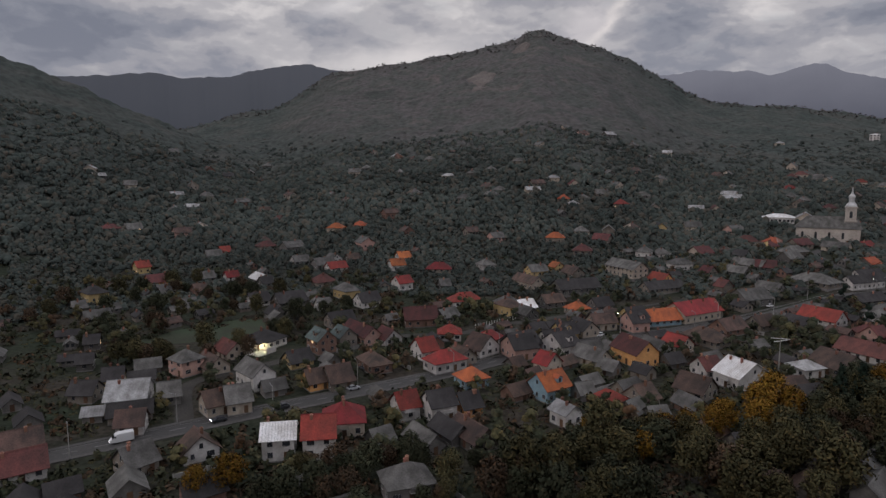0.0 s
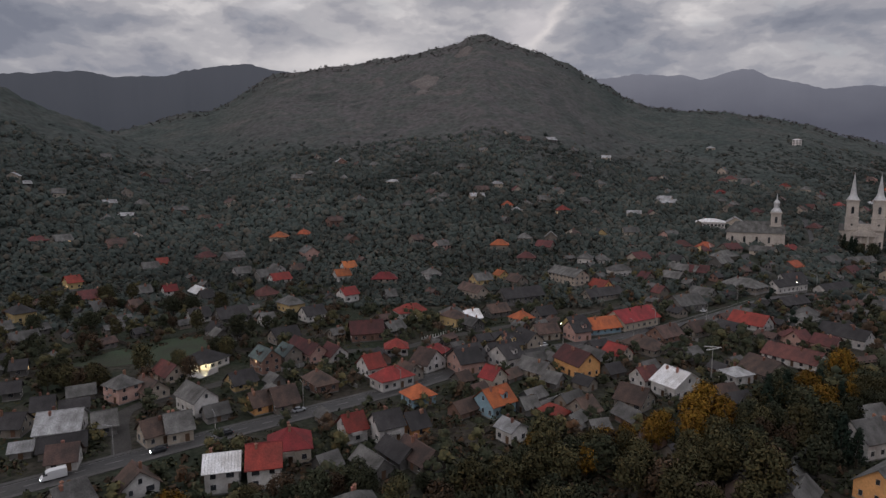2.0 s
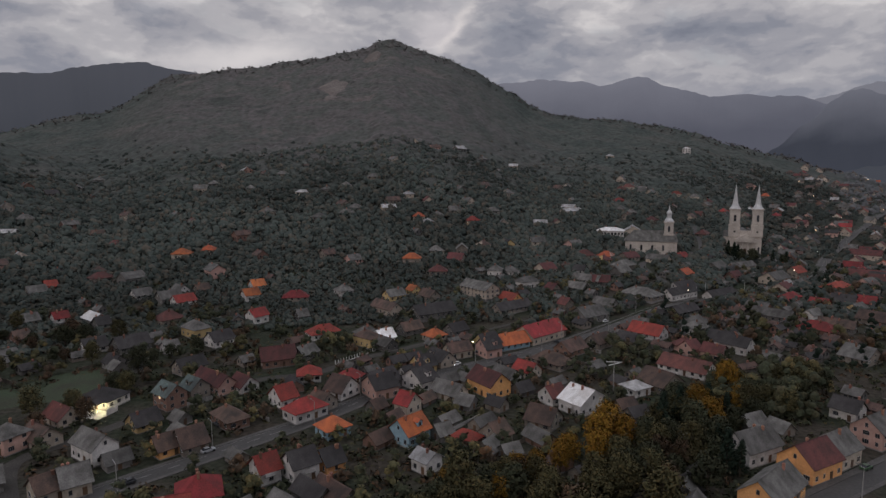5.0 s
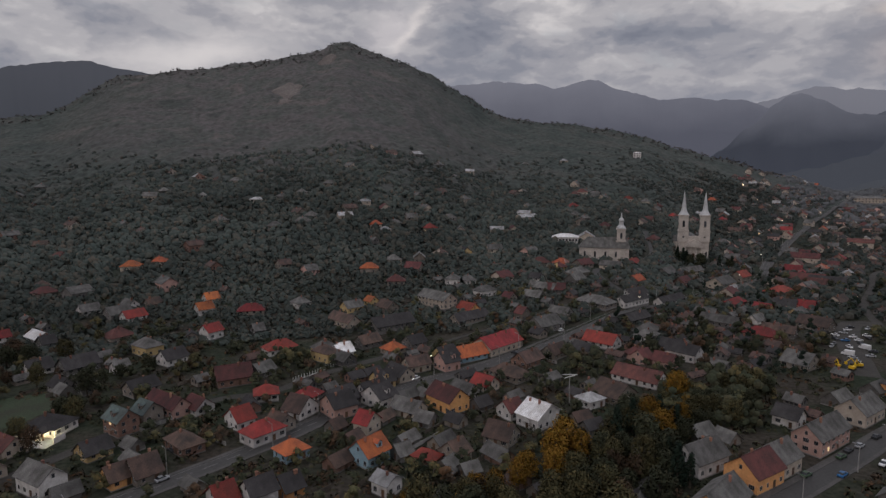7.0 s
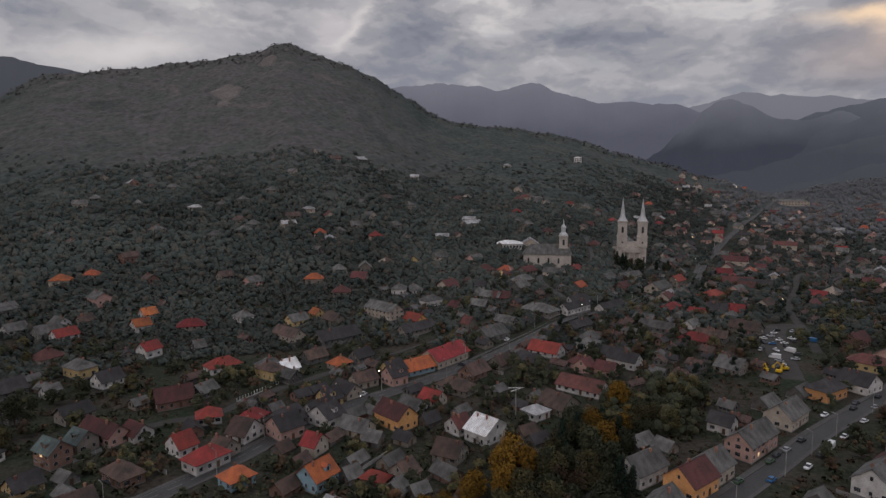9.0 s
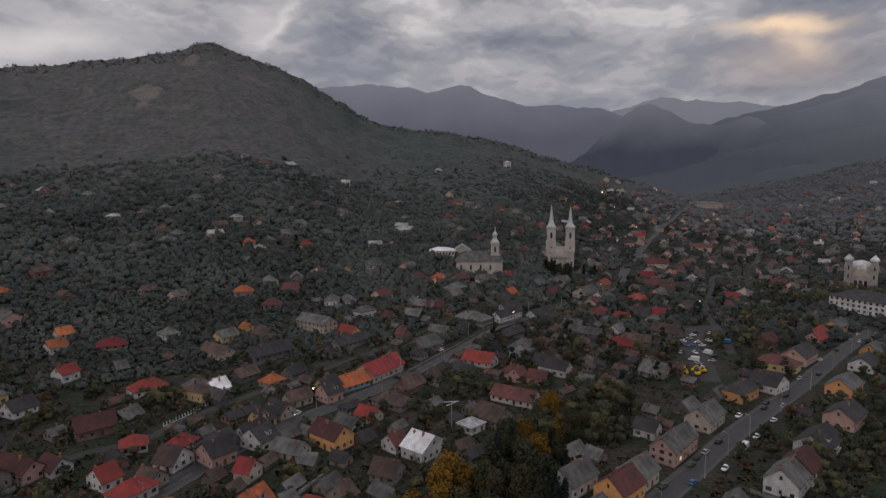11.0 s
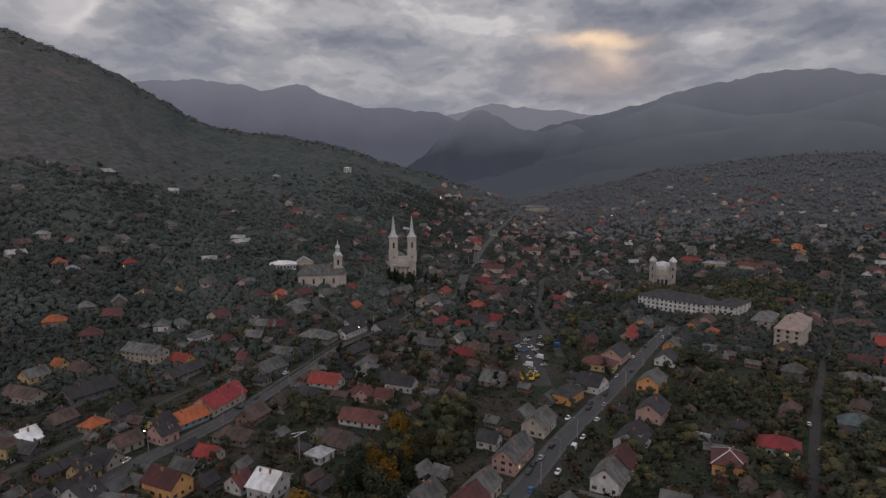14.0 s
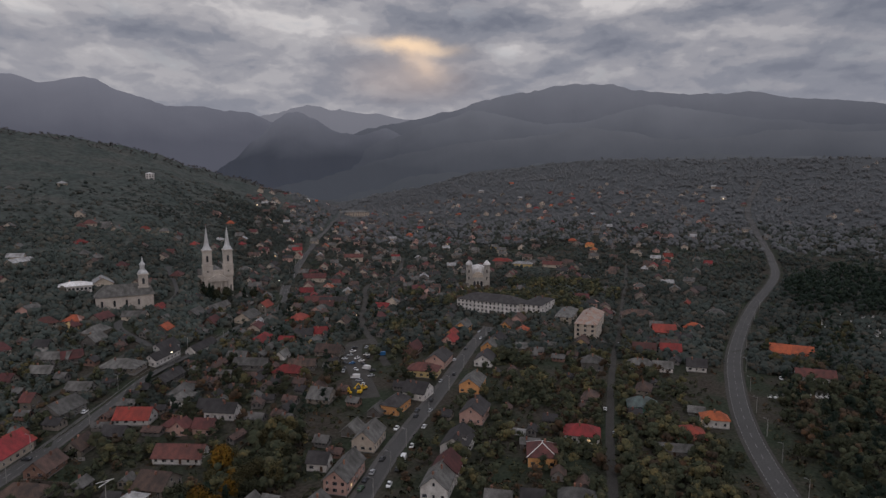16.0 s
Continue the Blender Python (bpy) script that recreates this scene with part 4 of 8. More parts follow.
        part("window", WINDOWS[False][1], FRAME, dm).matrix_local = pose(bx, y_out, z0 + 0.62, 0, 0, 0 if s < 0 else 180)
    COUNT[0] += 1
    return h

house(166.9, 266.3, -60, 16.2, 9.9, 1.0, "gable", "red", "white")
house(192.1, 235.8, -67, 15.0, 8.3, 1.5, "gable", "dark", "white")
house(175.8, 228.0, -63, 9.1, 7.5, 1.3, "gable", "maroon", "pink")
house(172.0, 244.5, 20, 10.3, 7.5, 1.0, "hip", "maroon", "pink")
house(152.8, 214.3, -62, 19.9, 10.5, 1.0, "gable", "maroon", "white")
house(151.6, 257.3, -64, 10.2, 7.5, 1.0, "gable", "dark", "gray")
house(132.1, 200.9, -71, 12.1, 12.2, 1.0, "gable", "brown", "beige")
house(122.2, 283.5, 21, 9.7, 13.0, 1.2, "gable", "red", "beige")
house(152.1, 301.2, 20, 16.7, 12.5, 1.2, "gable", "gray", "gray")
house(147.4, 320.0, -63, 5.6, 7.5, 1.6, "gable", "maroon", "beige")
house(171.2, 318.5, -63, 12.7, 7.5, 0.9, "gable", "gray", "gray")
house(201.2, 330.0, -63, 22.2, 13.0, 1.0, "hip", "gray", "beige")
house(237.6, 342.5, 20, 18.3, 8.8, 1.3, "gable", "dark", "white")
house(262.1, 338.6, 21, 26.0, 7.5, 1.2, "gable", "dark", "white")
house(210.3, 301.2, 21, 19.2, 7.5, 1.0, "gable", "dark", "gray")
house(195.1, 269.0, 20, 11.8, 7.5, 1.3, "hip", "gray", "white")
house(220.8, 386.7, 20, 16.3, 9.3, 1.8, "hip", "gray", "beige")
house(211.1, 427.0, -15, 14.0, 9.9, 1.0, "hip", "maroon", "beige")
house(190.2, 390.4, -56, 8.3, 7.5, 1.0, "gable", "dark", "white")
house(184.7, 368.6, -57, 19.0, 7.5, 0.9, "gable", "gray", "gray")
house(170.5, 353.3, -59, 12.1, 7.5, 1.0, "gable", "gray", "gray")
house(154.4, 355.4, -62, 6.5, 7.5, 1.0, "gable", "maroon", "beige")
house(257.3, 401.3, -56, 15.8, 7.5, 1.1, "gable", "gray", "white")
house(337.8, 377.4, 22, 20.8, 13.0, 1.4, "gable", "gray", "white")
house(371.0, 393.6, 23, 15.0, 9.4, 1.5, "gable", "red", "beige")
house(338.4, 413.7, 16, 26.0, 7.8, 1.0, "gable", "gray", "cream")
house(253.8, 282.8, -64, 20.4, 7.6, 1.2, "gable", "gray", "gray")
house(279.1, 282.3, 21, 10.9, 6.8, 0.8, "gable", "gray", "white")
house(302.7, 324.2, 20, 14.2, 7.5, 1.0, "hip", "red", "beige")
house(256.8, 254.9, -67, 16.7, 9.2, 0.9, "hip", "red", "brick")
house(356.7, 341.4, 14, 20.2, 12.3, 1.2, "hip", "red", "beige")
house(333.8, 297.9, -57, 9.4, 9.2, 1.0, "gable", "red", "white")
house(406.9, 355.4, -62, 13.5, 13.0, 1.0, "gable", "maroon", "beige")
house(365.1, 302.2, 20, 14.1, 8.8, 1.2, "gable", "brown", "white")
house(300.6, 261.3, -74, 16.8, 9.7, 1.0, "gable", "brown", "beige")
house(234.0, 209.6, -74, 11.6, 12.7, 1.0, "gable", "gray", "beige")
house(269.3, 256.0, -60, 15.9, 7.5, 1.0, "gable", "brown", "gray")
house(252.5, 129.8, 13, 16, 11, 1.8, "gable", "dark", "pink")
house(289.1, 149.9, 14, 17, 11, 1.7, "gable", "gray", "orange")
house(335.1, 164.9, 16, 17, 11, 1.3, "gable", "dark", "white")
house(379.3, 177.2, 13, 16, 10.5, 1.3, "gable", "dark", "cream")
house(419.4, 188.3, 13, 14.0, 8.7, 1.4, "gable", "brown", "orange")
house(399.9, 215.1, 13, 17.0, 10.6, 1.6, "gable", "gray", "orange")
house(357.6, 203.0, 14, 14.4, 9.0, 1.7, "gable", "red", "pink")
house(318.8, 188.8, 14, 19.4, 12.1, 1.7, "gable", "dark", "pink")
house(296.3, 186.0, -73, 18.2, 11.3, 1.5, "hip", "maroon", "yellow")
house(264.4, 169.8, -82, 12.3, 13.0, 1.4, "gable", "dark", "white")
house(218.0, 120.2, 14, 17, 11, 1.8, "gable", "dark", "white")
house(175.7, 160.2, -69, 8.1, 7.5, 1.3, "gable", "dark", "white")
house(255.2, 77.8, -73, 15.0, 10.9, 1.4, "hip", "red", "white")
house(303.6, 88.5, 7, 12.0, 7.5, 1.0, "hip", "brown", "white")
house(463.1, 81.6, -73, 15.7, 13.0, 1.3, "gable", "red", "brick")
house(407.1, 83.7, -74, 14.0, 11.9, 1.2, "gable", "maroon", "beige")
house(416.0, 68.7, -73, 12.9, 9.3, 1.0, "gable", "red", "white")
house(373.7, 78.9, -71, 15.1, 7.6, 1.2, "hip", "gray", "white")
house(375.4, 66.0, -73, 11.0, 7.5, 1.0, "gable", "gray", "white")
house(387.1, 48.6, -78, 11.0, 9.1, 1.2, "gable", "dark", "white")
house(332.2, 67.5, 7, 11.9, 7.5, 0.9, "hip", "brown", "beige")
house(305.7, 62.5, -70, 14.4, 10.0, 1.1, "hip", "green", "green")
house(302.0, 28.7, -73, 11.8, 7.5, 1.5, "hip", "orange", "white")
house(279.8, 36.1, 23, 13.8, 13.0, 0.9, "hip", "red", "beige")
house(260.5, 39.8, -70, 14.6, 5.0, 0.8, "gable", "gray", "gray")
house(446.4, -0.5, -84, 24.2, 13.0, 1.3, "gable", "orange", "cream")
house(400.4, -13.1, -78, 20.1, 7.8, 1.2, "gable", "maroon", "white")
house(507.8, 111.0, -71, 25.0, 10.1, 1.3, "hip", "brown", "beige")
house(29.2, 227.0, 32, 11.2, 11.3, 1.1, "gable", "dark", "gray")
house(42.4, 231.3, 31, 11.1, 7.9, 1.2, "gable", "dark", "white")
house(14.2, 221.4, -46, 8.2, 10.4, 1.1, "gable", "brown", "white")
house(2.7, 241.5, 1, 8.7, 7.5, 1.2, "hip", "red", "white")
house(-10.1, 265.9, 12, 14.0, 10.2, 1.3, "gable", "maroon", "brick")
house(11.0, 305.7, 20, 15.4, 9.4, 1.2, "hip", "red", "white")
house(1.7, 273.2, 42, 9.2, 7.5, 0.9, "gable", "gray", "gray")
house(49.0, 242.8, 18, 7.6, 8.8, 1.1, "gable", "dark", "yellow")
house(38.6, 288.3, 27, 7.5, 10.0, 1.3, "gable", "white", "white")
house(30.8, 285.6, -56, 11.4, 7.5, 1.8, "hip", "brown", "yellow")
house(0.6, 338.8, 22, 5.6, 7.5, 0.9, "gable", "gray", "gray")
house(-2.4, 370.8, -4, 14.8, 9.3, 1.0, "hip", "red", "beige")
house(67.6, 258.1, 17, 10.8, 7.5, 1.3, "gable", "brown", "cream")
house(81.4, 256.4, 19, 8.3, 9.2, 1.6, "gable", "dark", "pink")
house(51.9, 209.6, -53, 11.5, 7.5, 1.0, "gable", "gray", "cream")
house(34.9, 199.9, -49, 5.7, 7.6, 1.4, "gable", "red", "cream")
house(71.3, 327.9, 20, 24.4, 12.3, 1.1, "gable", "dark", "gray")
house(103.1, 236.0, -62, 15.8, 9.3, 1.0, "hip", "brown", "beige")
house(88.2, 226.3, -61, 8.8, 7.5, 1.0, "gable", "red", "cream")
house(75.4, 178.0, -50, 8.9, 9.0, 1.0, "gable", "brown", "beige")
house(-85.0, 198.7, -36, 8.1, 7.9, 2.0, "hip", "gray", "pink")
house(-58.5, 186.9, -47, 12.0, 7.5, 1.8, "gable", "gray", "white")
house(-77.4, 201.1, -46, 10.7, 7.5, 1.0, "gable", "brown", "cream")
house(-77.1, 217.9, -47, 11.0, 7.5, 1.0, "gable", "maroon", "cream")
house(-90.5, 172.3, 15, 10.4, 12.5, 1.1, "gable", "lgray", "white")
house(-79.6, 173.3, 26, 5.6, 7.5, 1.0, "gable", "gray", "gray")
house(-63.3, 165.1, 39, 6.4, 7.5, 1.2, "gable", "brown", "cream")
house(-57.7, 167.2, 27, 6.4, 8.5, 1.3, "gable", "gray", "cream")
house(-39.5, 185.3, 34, 6.5, 7.5, 1.0, "gable", "brown", "orange")
house(-32.9, 186.6, 30, 7.3, 9.7, 1.0, "gable", "brown", "beige")
house(-50.0, 206.7, 40, 8.1, 7.5, 0.9, "gable", "dark", "yellow")
house(-45.3, 224.7, -51, 9.3, 7.5, 2.0, "gable", "green", "brick")
house(-38.4, 233.1, -51, 7.8, 7.5, 1.5, "gable", "green", "beige")
house(-32.3, 239.4, -53, 18.2, 7.5, 1.4, "gable", "maroon", "pink")
house(-21.5, 235.9, -55, 8.8, 7.5, 1.0, "gable", "maroon", "white")
house(-23.2, 203.2, -59, 12.0, 7.5, 1.2, "hip", "brown", "brick")
house(-6.7, 216.9, 32, 6.6, 8.8, 1.3, "gable", "red", "white")
house(0.7, 203.6, 33, 12.4, 8.1, 1.4, "hip", "red", "white")
house(6.6, 210.3, -52, 7.1, 7.5, 1.0, "gable", "brown", "beige")
house(43.7, 223.0, 31, 8.6, 11.4, 1.5, "gable", "dark", "white")
house(8.9, 187.1, 28, 8.2, 7.5, 1.2, "hip", "orange", "blue")
house(31.4, 177.2, 33, 9.1, 8.9, 1.5, "gable", "orange", "blue")
house(-10.3, 162.4, 27, 5.6, 7.5, 1.4, "gable", "red", "white")
house(-1.1, 161.5, 26, 7.3, 7.5, 1.7, "gable", "dark", "white")
house(6.7, 164.2, 26, 5.6, 7.5, 1.1, "gable", "dark", "orange")
house(40.5, 295.4, 20, 6.3, 8.5, 1.0, "gable", "white", "gray")
house(17.4, 235.0, 43, 11.8, 7.5, 0.9, "hip", "red", "white")
house(67.4, 211.4, -68, 13.9, 9.5, 1.8, "gable", "maroon", "orange")
house(113.6, 276.9, 29, 23.7, 13.0, 1.5, "gable", "red", "cream")
house(94.8, 267.2, 17, 17.5, 9.6, 1.0, "gable", "orange", "blue")
house(82.7, 263.7, 27, 9.9, 9.6, 1.6, "gable", "dark", "yellow")
house(93.5, 187.4, -67, 9.7, 13.0, 1.6, "gable", "white", "white")
house(86.4, 196.4, 21, 6.9, 7.5, 1.2, "gable", "maroon", "white")
house(56.8, 170.5, 31, 6.2, 7.9, 1.1, "gable", "brown", "beige")
house(48.0, 171.6, -48, 7.8, 5.0, 0.8, "hip", "red", "brick")
house(119.3, 197.1, 17, 8.1, 7.5, 1.2, "hip", "lgray", "white")
house(171.5, 144.0, 18, 20.0, 9.0, 2.0, "gable", "gray", "pink")
house(203.2, 156.3, 18, 16, 10, 1.7, "gable", "gray", "cream")
house(242.1, 168.8, 9, 15.1, 9.4, 1.8, "hip", "dark", "orange")
house(124.1, 142.9, 14, 14.0, 9.5, 1.7, "gable", "gray", "white")
house(132.7, 131.2, 15, 13.0, 10.1, 1.8, "gable", "maroon", "orange")
house(143.7, 135.0, 17, 13.0, 9.5, 1.8, "gable", "gray", "cream")
house(183.0, 109.4, 17, 14.0, 10.0, 1.8, "gable", "gray", "white")
house(194.7, 112.3, 17, 12.0, 10.0, 1.8, "gable", "maroon", "white")
house(241.1, 219.9, 11, 8.2, 7.9, 1.0, "gable", "brown", "gray")
house(169.6, 236.4, 21, 6.8, 7.5, 1.3, "gable", "maroon", "pink")
house(227.0, 329.6, 22, 26.0, 7.5, 1.5, "gable", "dark", "white")
house(142.0, 367.5, 17, 14.0, 7.5, 1.7, "hip", "gray", "white")
house(374.4, 211.3, 12, 12.0, 7.5, 1.5, "gable", "red", "orange")
house(332.0, 216.7, 10, 14.2, 9.5, 1.2, "gable", "maroon", "brick")
house(-38.5, 139.1, 10, 7.3, 8.0, 2.0, "gable", "white", "white")
house(-29.4, 140.6, 9, 7.2, 9.0, 2.0, "gable", "red", "white")
house(-25.5, 153.0, 10, 10.0, 10.0, 1.5, "hip", "red", "cream")
house(-57.1, 137.6, -56, 6.4, 8.0, 1.0, "gable", "brown", "white")
house(-68.5, 131.1, 52, 6.4, 8.0, 1.0, "gable", "gray", "beige")
house(-80.0, 152.3, 15, 6.4, 7.0, 1.0, "gable", "brown", "white")
house(-93.9, 159.8, 17, 4.7, 5.0, 0.7, "gable", "lgray", "gray")
house(-84.3, 160.4, 21, 10.5, 6.0, 0.8, "gable", "dark", "beige")
house(-45.1, 264.2, 38, 11.2, 8.0, 1.0, "gable", "dark", "beige")
house(7.3, 145.4, -57, 11.8, 7.0, 1.0, "gable", "brown", "beige")
house(-4.4, 143.0, -57, 10.1, 6.0, 0.8, "gable", "gray", "gray")
house(1.9, 148.5, -57, 10.5, 6.0, 0.8, "gable", "dark", "gray")
house(-22.7, 338.0, 41, 9.2, 8.0, 1.6, "gable", "red", "white")
house(-28.6, 376.0, 27, 8.7, 8.0, 1.4, "gable", "orange", "white")
house(26.1, 374.1, 27, 9.0, 9.0, 1.2, "hip", "gray", "white")
house(-67.5, 342.4, 38, 12.4, 10.0, 1.4, "hip", "maroon", "beige")
house(-51.0, 322.2, -52, 13.0, 9.0, 1.7, "hip", "gray", "yellow")
house(-37.9, 303.5, 38, 10.7, 9.0, 1.2, "gable", "dark", "white")
house(-105.7, 353.3, -52, 13.0, 9.0, 1.0, "gable", "white", "gray")
house(-99.8, 343.0, 38, 6.4, 8.0, 1.0, "gable", "dark", "gray")
house(-93.2, 305.7, 38, 9.7, 9.0, 1.0, "gable", "dark", "white")
house(-77.2, 305.3, 38, 14.5, 10.0, 1.0, "gable", "dark", "gray")
house(-91.6, 391.8, 38, 10.5, 8.0, 1.0, "gable", "gray", "white")
house(-74.4, 380.2, 38, 12.6, 9.0, 1.2, "gable", "gray", "gray")
house(-70.3, 393.7, -52, 9.6, 7.0, 1.0, "gable", "gray", "white")
house(-65.4, 373.8, 38, 11.6, 8.0, 1.0, "gable", "red", "white")
house(-58.0, 393.3, 38, 8.1, 7.0, 1.0, "gable", "brown", "beige")
house(-181.1, 367.4, 46, 7.5, 8.0, 1.5, "gable", "red", "yellow")
house(-160.4, 343.0, 46, 12.2, 9.0, 1.2, "gable", "maroon", "orange")
house(-146.4, 320.1, 46, 5.6, 7.0, 1.0, "gable", "gray", "beige")
house(-171.9, 300.0, -43, 11.5, 9.0, 2.8, "hip", "dark", "yellow")
house(-129.4, 323.0, 46, 6.4, 8.0, 1.3, "gable", "brown", "brick")
house(-139.4, 354.8, 38, 11.1, 8.0, 1.0, "gable", "gray", "beige")
house(-123.9, 357.2, 38, 6.9, 7.0, 1.0, "gable", "red", "white")
house(-154.1, 269.1, 47, 10.2, 7.0, 1.0, "gable", "gray", "beige")
house(-173.0, 287.7, 47, 5.6, 7.0, 1.0, "gable", "gray", "beige")
house(-154.2, 410.9, 38, 9.9, 8.0, 1.0, "gable", "gray", "beige")
house(-150.4, 422.2, 38, 6.6, 8.0, 1.0, "gable", "red", "beige")
house(-125.0, 434.1, 38, 13.0, 9.0, 1.2, "hip", "maroon", "beige")
house(-76.6, 277.1, -52, 9.1, 7.0, 1.0, "gable", "dark", "gray")
house(-58.3, 295.2, 38, 6.3, 7.0, 1.0, "gable", "gray", "white")
house(-104.5, 174.5, 1, 6.9, 7.0, 1.0, "gable", "dark", "beige")
house(-103.0, 187.2, 21, 5.6, 7.0, 1.0, "gable", "dark", "yellow")
house(-121.2, 203.4, 21, 4.8, 6.0, 1.0, "gable", "dark", "gray")
house(-132.6, 227.8, 21, 4.8, 6.0, 1.0, "gable", "dark", "gray")
house(-73.9, 270.3, -52, 6.2, 6.0, 0.8, "gable", "gray", "gray")
house(-66.9, 271.2, 38, 5.6, 7.0, 1.0, "gable", "dark", "gray")
house(-25.8, 395.7, 27, 7.9, 8.0, 1.0, "gable", "orange", "white")
house(106.7, 355.6, -66, 24.0, 11.0, 2.0, "gable", "gray", "cream")
house(121.4, 340.6, -66, 11.6, 8.0, 1.0, "gable", "red", "orange")
house(31.0, 294.1, 27, 10.1, 8.0, 1.7, "hip", "gray", "yellow")
house(47.0, 337.4, -63, 19.3, 8.0, 1.4, "gable", "brown", "cream")
house(54.4, 357.5, 27, 11.6, 8.0, 1.2, "gable", "gray", "yellow")
house(67.5, 364.3, -66, 6.9, 6.0, 1.2, "gable", "orange", "yellow")
house(74.9, 353.1, -66, 11.6, 8.0, 1.2, "gable", "brown", "beige")
house(54.1, 303.7, 27, 11.6, 8.0, 1.0, "gable", "brown", "gray")
house(63.8, 288.5, 27, 9.4, 8.0, 1.0, "hip", "orange", "beige")
house(57.6, 248.9, -66, 11.3, 8.0, 1.1, "gable", "dark", "cream")
house(27.7, 218.2, 22, 9.3, 11.0, 1.6, "gable", "dark", "pink")
house(77.1, 220.0, -66, 10.2, 7.0, 1.2, "gable", "gray", "white")
house(41.4, 176.4, 19, 4.8, 6.0, 0.8, "gable", "gray", "gray")
house(32.6, 157.3, -57, 5.9, 6.0, 1.4, "gable", "lgray", "white")
house(194.3, 246.2, -63, 11.6, 8.0, 1.2, "gable", "dark", "white")
house(201.4, 277.7, 27, 14.5, 10.0, 1.2, "hip", "gray", "gray")
house(213.2, 376.3, 27, 13.0, 9.0, 1.3, "gable", "gray", "gray")
house(81.8, 127.6, -74, 5.6, 7.0, 0.8, "gable", "dark", "gray")
house(91.7, 128.9, 16, 8.6, 7.0, 0.8, "gable", "dark", "gray")
house(116.8, 325.4, 24, 24.0, 8.0, 1.0, "gable", "dark", "beige")
house(38.2, 278.1, -63, 10.2, 7.0, 1.0, "gable", "gray", "gray")
house(76.5, 295.8, 27, 9.9, 8.0, 1.0, "gable", "dark", "gray")
house(118.6, 251.1, 28, 13.0, 9.0, 1.0, "gable", "brown", "brick")
house(135.9, 258.2, 28, 11.6, 8.0, 1.0, "gable", "brown", "beige")
house(361.2, 174.6, 14, 13.0, 9.0, 1.4, "gable", "gray", "orange")
house(462.4, 426.7, 38, 14.5, 10.0, 1.4, "gable", "maroon", "white")
house(233.7, 174.1, 15, 10.2, 7.0, 0.7, "gable", "gray", "gray")
house(209.3, 170.1, 15, 10.2, 7.0, 0.8, "gable", "gray", "gray")
house(423.0, 360.9, -52, 24.0, 9.0, 1.1, "gable", "dark", "gray")
house(479.3, 381.0, 38, 13.0, 9.0, 1.1, "gable", "dark", "beige")
house(358.8, 103.8, -76, 12.8, 10.0, 1.8, "hip", "gray", "gray")
house(545.3, 55.4, 90, 14.5, 10.0, 1.2, "hip", "gray", "gray")
house(826.0, 145.9, 7, 13.0, 9.0, 1.3, "hip", "red", "white")
house(701.7, 131.9, 12, 13.0, 9.0, 1.1, "gable", "maroon", "beige")
house(651.5, 82.0, 86, 11.6, 8.0, 1.1, "gable", "dark", "gray")
house(572.2, 82.3, -0, 11.6, 8.0, 1.0, "gable", "red", "brick")
house(603.6, 162.2, -78, 13.0, 9.0, 1.2, "hip", "gray", "cream")
house(716.0, 300.0, -78, 24.3, 10.0, 1.6, "hip", "lgray", "yellow")
house(729.1, 334.2, -78, 25.4, 9.0, 1.2, "hip", "red", "brick")
house(733.4, 266.7, -78, 23.8, 9.0, 1.3, "gable", "maroon", "cream")
house(879.9, 257.5, 7, 13.0, 9.0, 1.3, "hip", "orange", "cream")
house(709.1, 186.4, -78, 11.6, 8.0, 1.0, "gable", "brown", "beige")
house(548.3, 296.2, -76, 11.6, 8.0, 1.0, "gable", "gray", "cream")
house(374.1, 155.1, -76, 10.2, 7.0, 0.8, "gable", "gray", "gray")
house(312.6, 38.1, -80, 7.2, 5.0, 0.6, "gable", "gray", "gray")
house(244.1, 103.6, -74, 6.0, 5.0, 0.6, "gable", "lgray", "gray")
house(184.9, 85.8, -71, 9.0, 8.0, 1.0, "gable", "gray", "gray")
house(200.9, 62.4, -71, 12.7, 9.0, 1.0, "hip", "gray", "gray")
house(498.6, 450.6, -55, 24.0, 10.0, 1.4, "gable", "maroon", "white")
house(557.8, 488.6, 35, 13.0, 9.0, 1.2, "gable", "maroon", "white")
house(632.2, 502.7, -55, 24.0, 11.0, 1.8, "gable", "maroon", "cream")
house(555.8, 413.1, 35, 11.6, 8.0, 1.3, "gable", "maroon", "white")
house(444.7, 412.9, -52, 13.0, 9.0, 1.1, "gable", "red", "beige")
house(417.9, 374.4, -52, 24.0, 10.0, 1.1, "gable", "maroon", "cream")
house(293.1, 316.6, 27, 13.0, 9.0, 1.0, "gable", "red", "gray")
house(308.0, 403.0, 27, 15.9, 11.0, 1.2, "gable", "gray", "gray")
house(308.8, 384.8, 27, 13.0, 9.0, 1.0, "gable", "maroon", "brick")
house(283.3, 412.2, 27, 11.6, 8.0, 1.1, "gable", "red", "beige")
house(266.4, 572.0, 21, 23.2, 9.0, 1.1, "gable", "lgray", "white")
house(360.7, 493.2, 38, 13.5, 10.0, 1.2, "hip", "maroon", "beige")
house(489.1, 507.3, 35, 13.0, 9.0, 1.2, "gable", "gray", "white")
house(568.0, 538.9, 35, 13.0, 9.0, 1.2, "gable", "red", "white")
house(-311.3, 549.4, 107, 10.4, 8.9, 1.5, "gable", "lgray", "white")
house(-301.5, 544.6, 43, 10.0, 7.6, 1.0, "gable", "lgray", "gray")
house(-273.7, 544.0, 25, 10.0, 8.6, 1.5, "gable", "gray", "cream")
house(-238.3, 554.5, 35, 10.6, 7.9, 1.2, "gable", "lgray", "white")
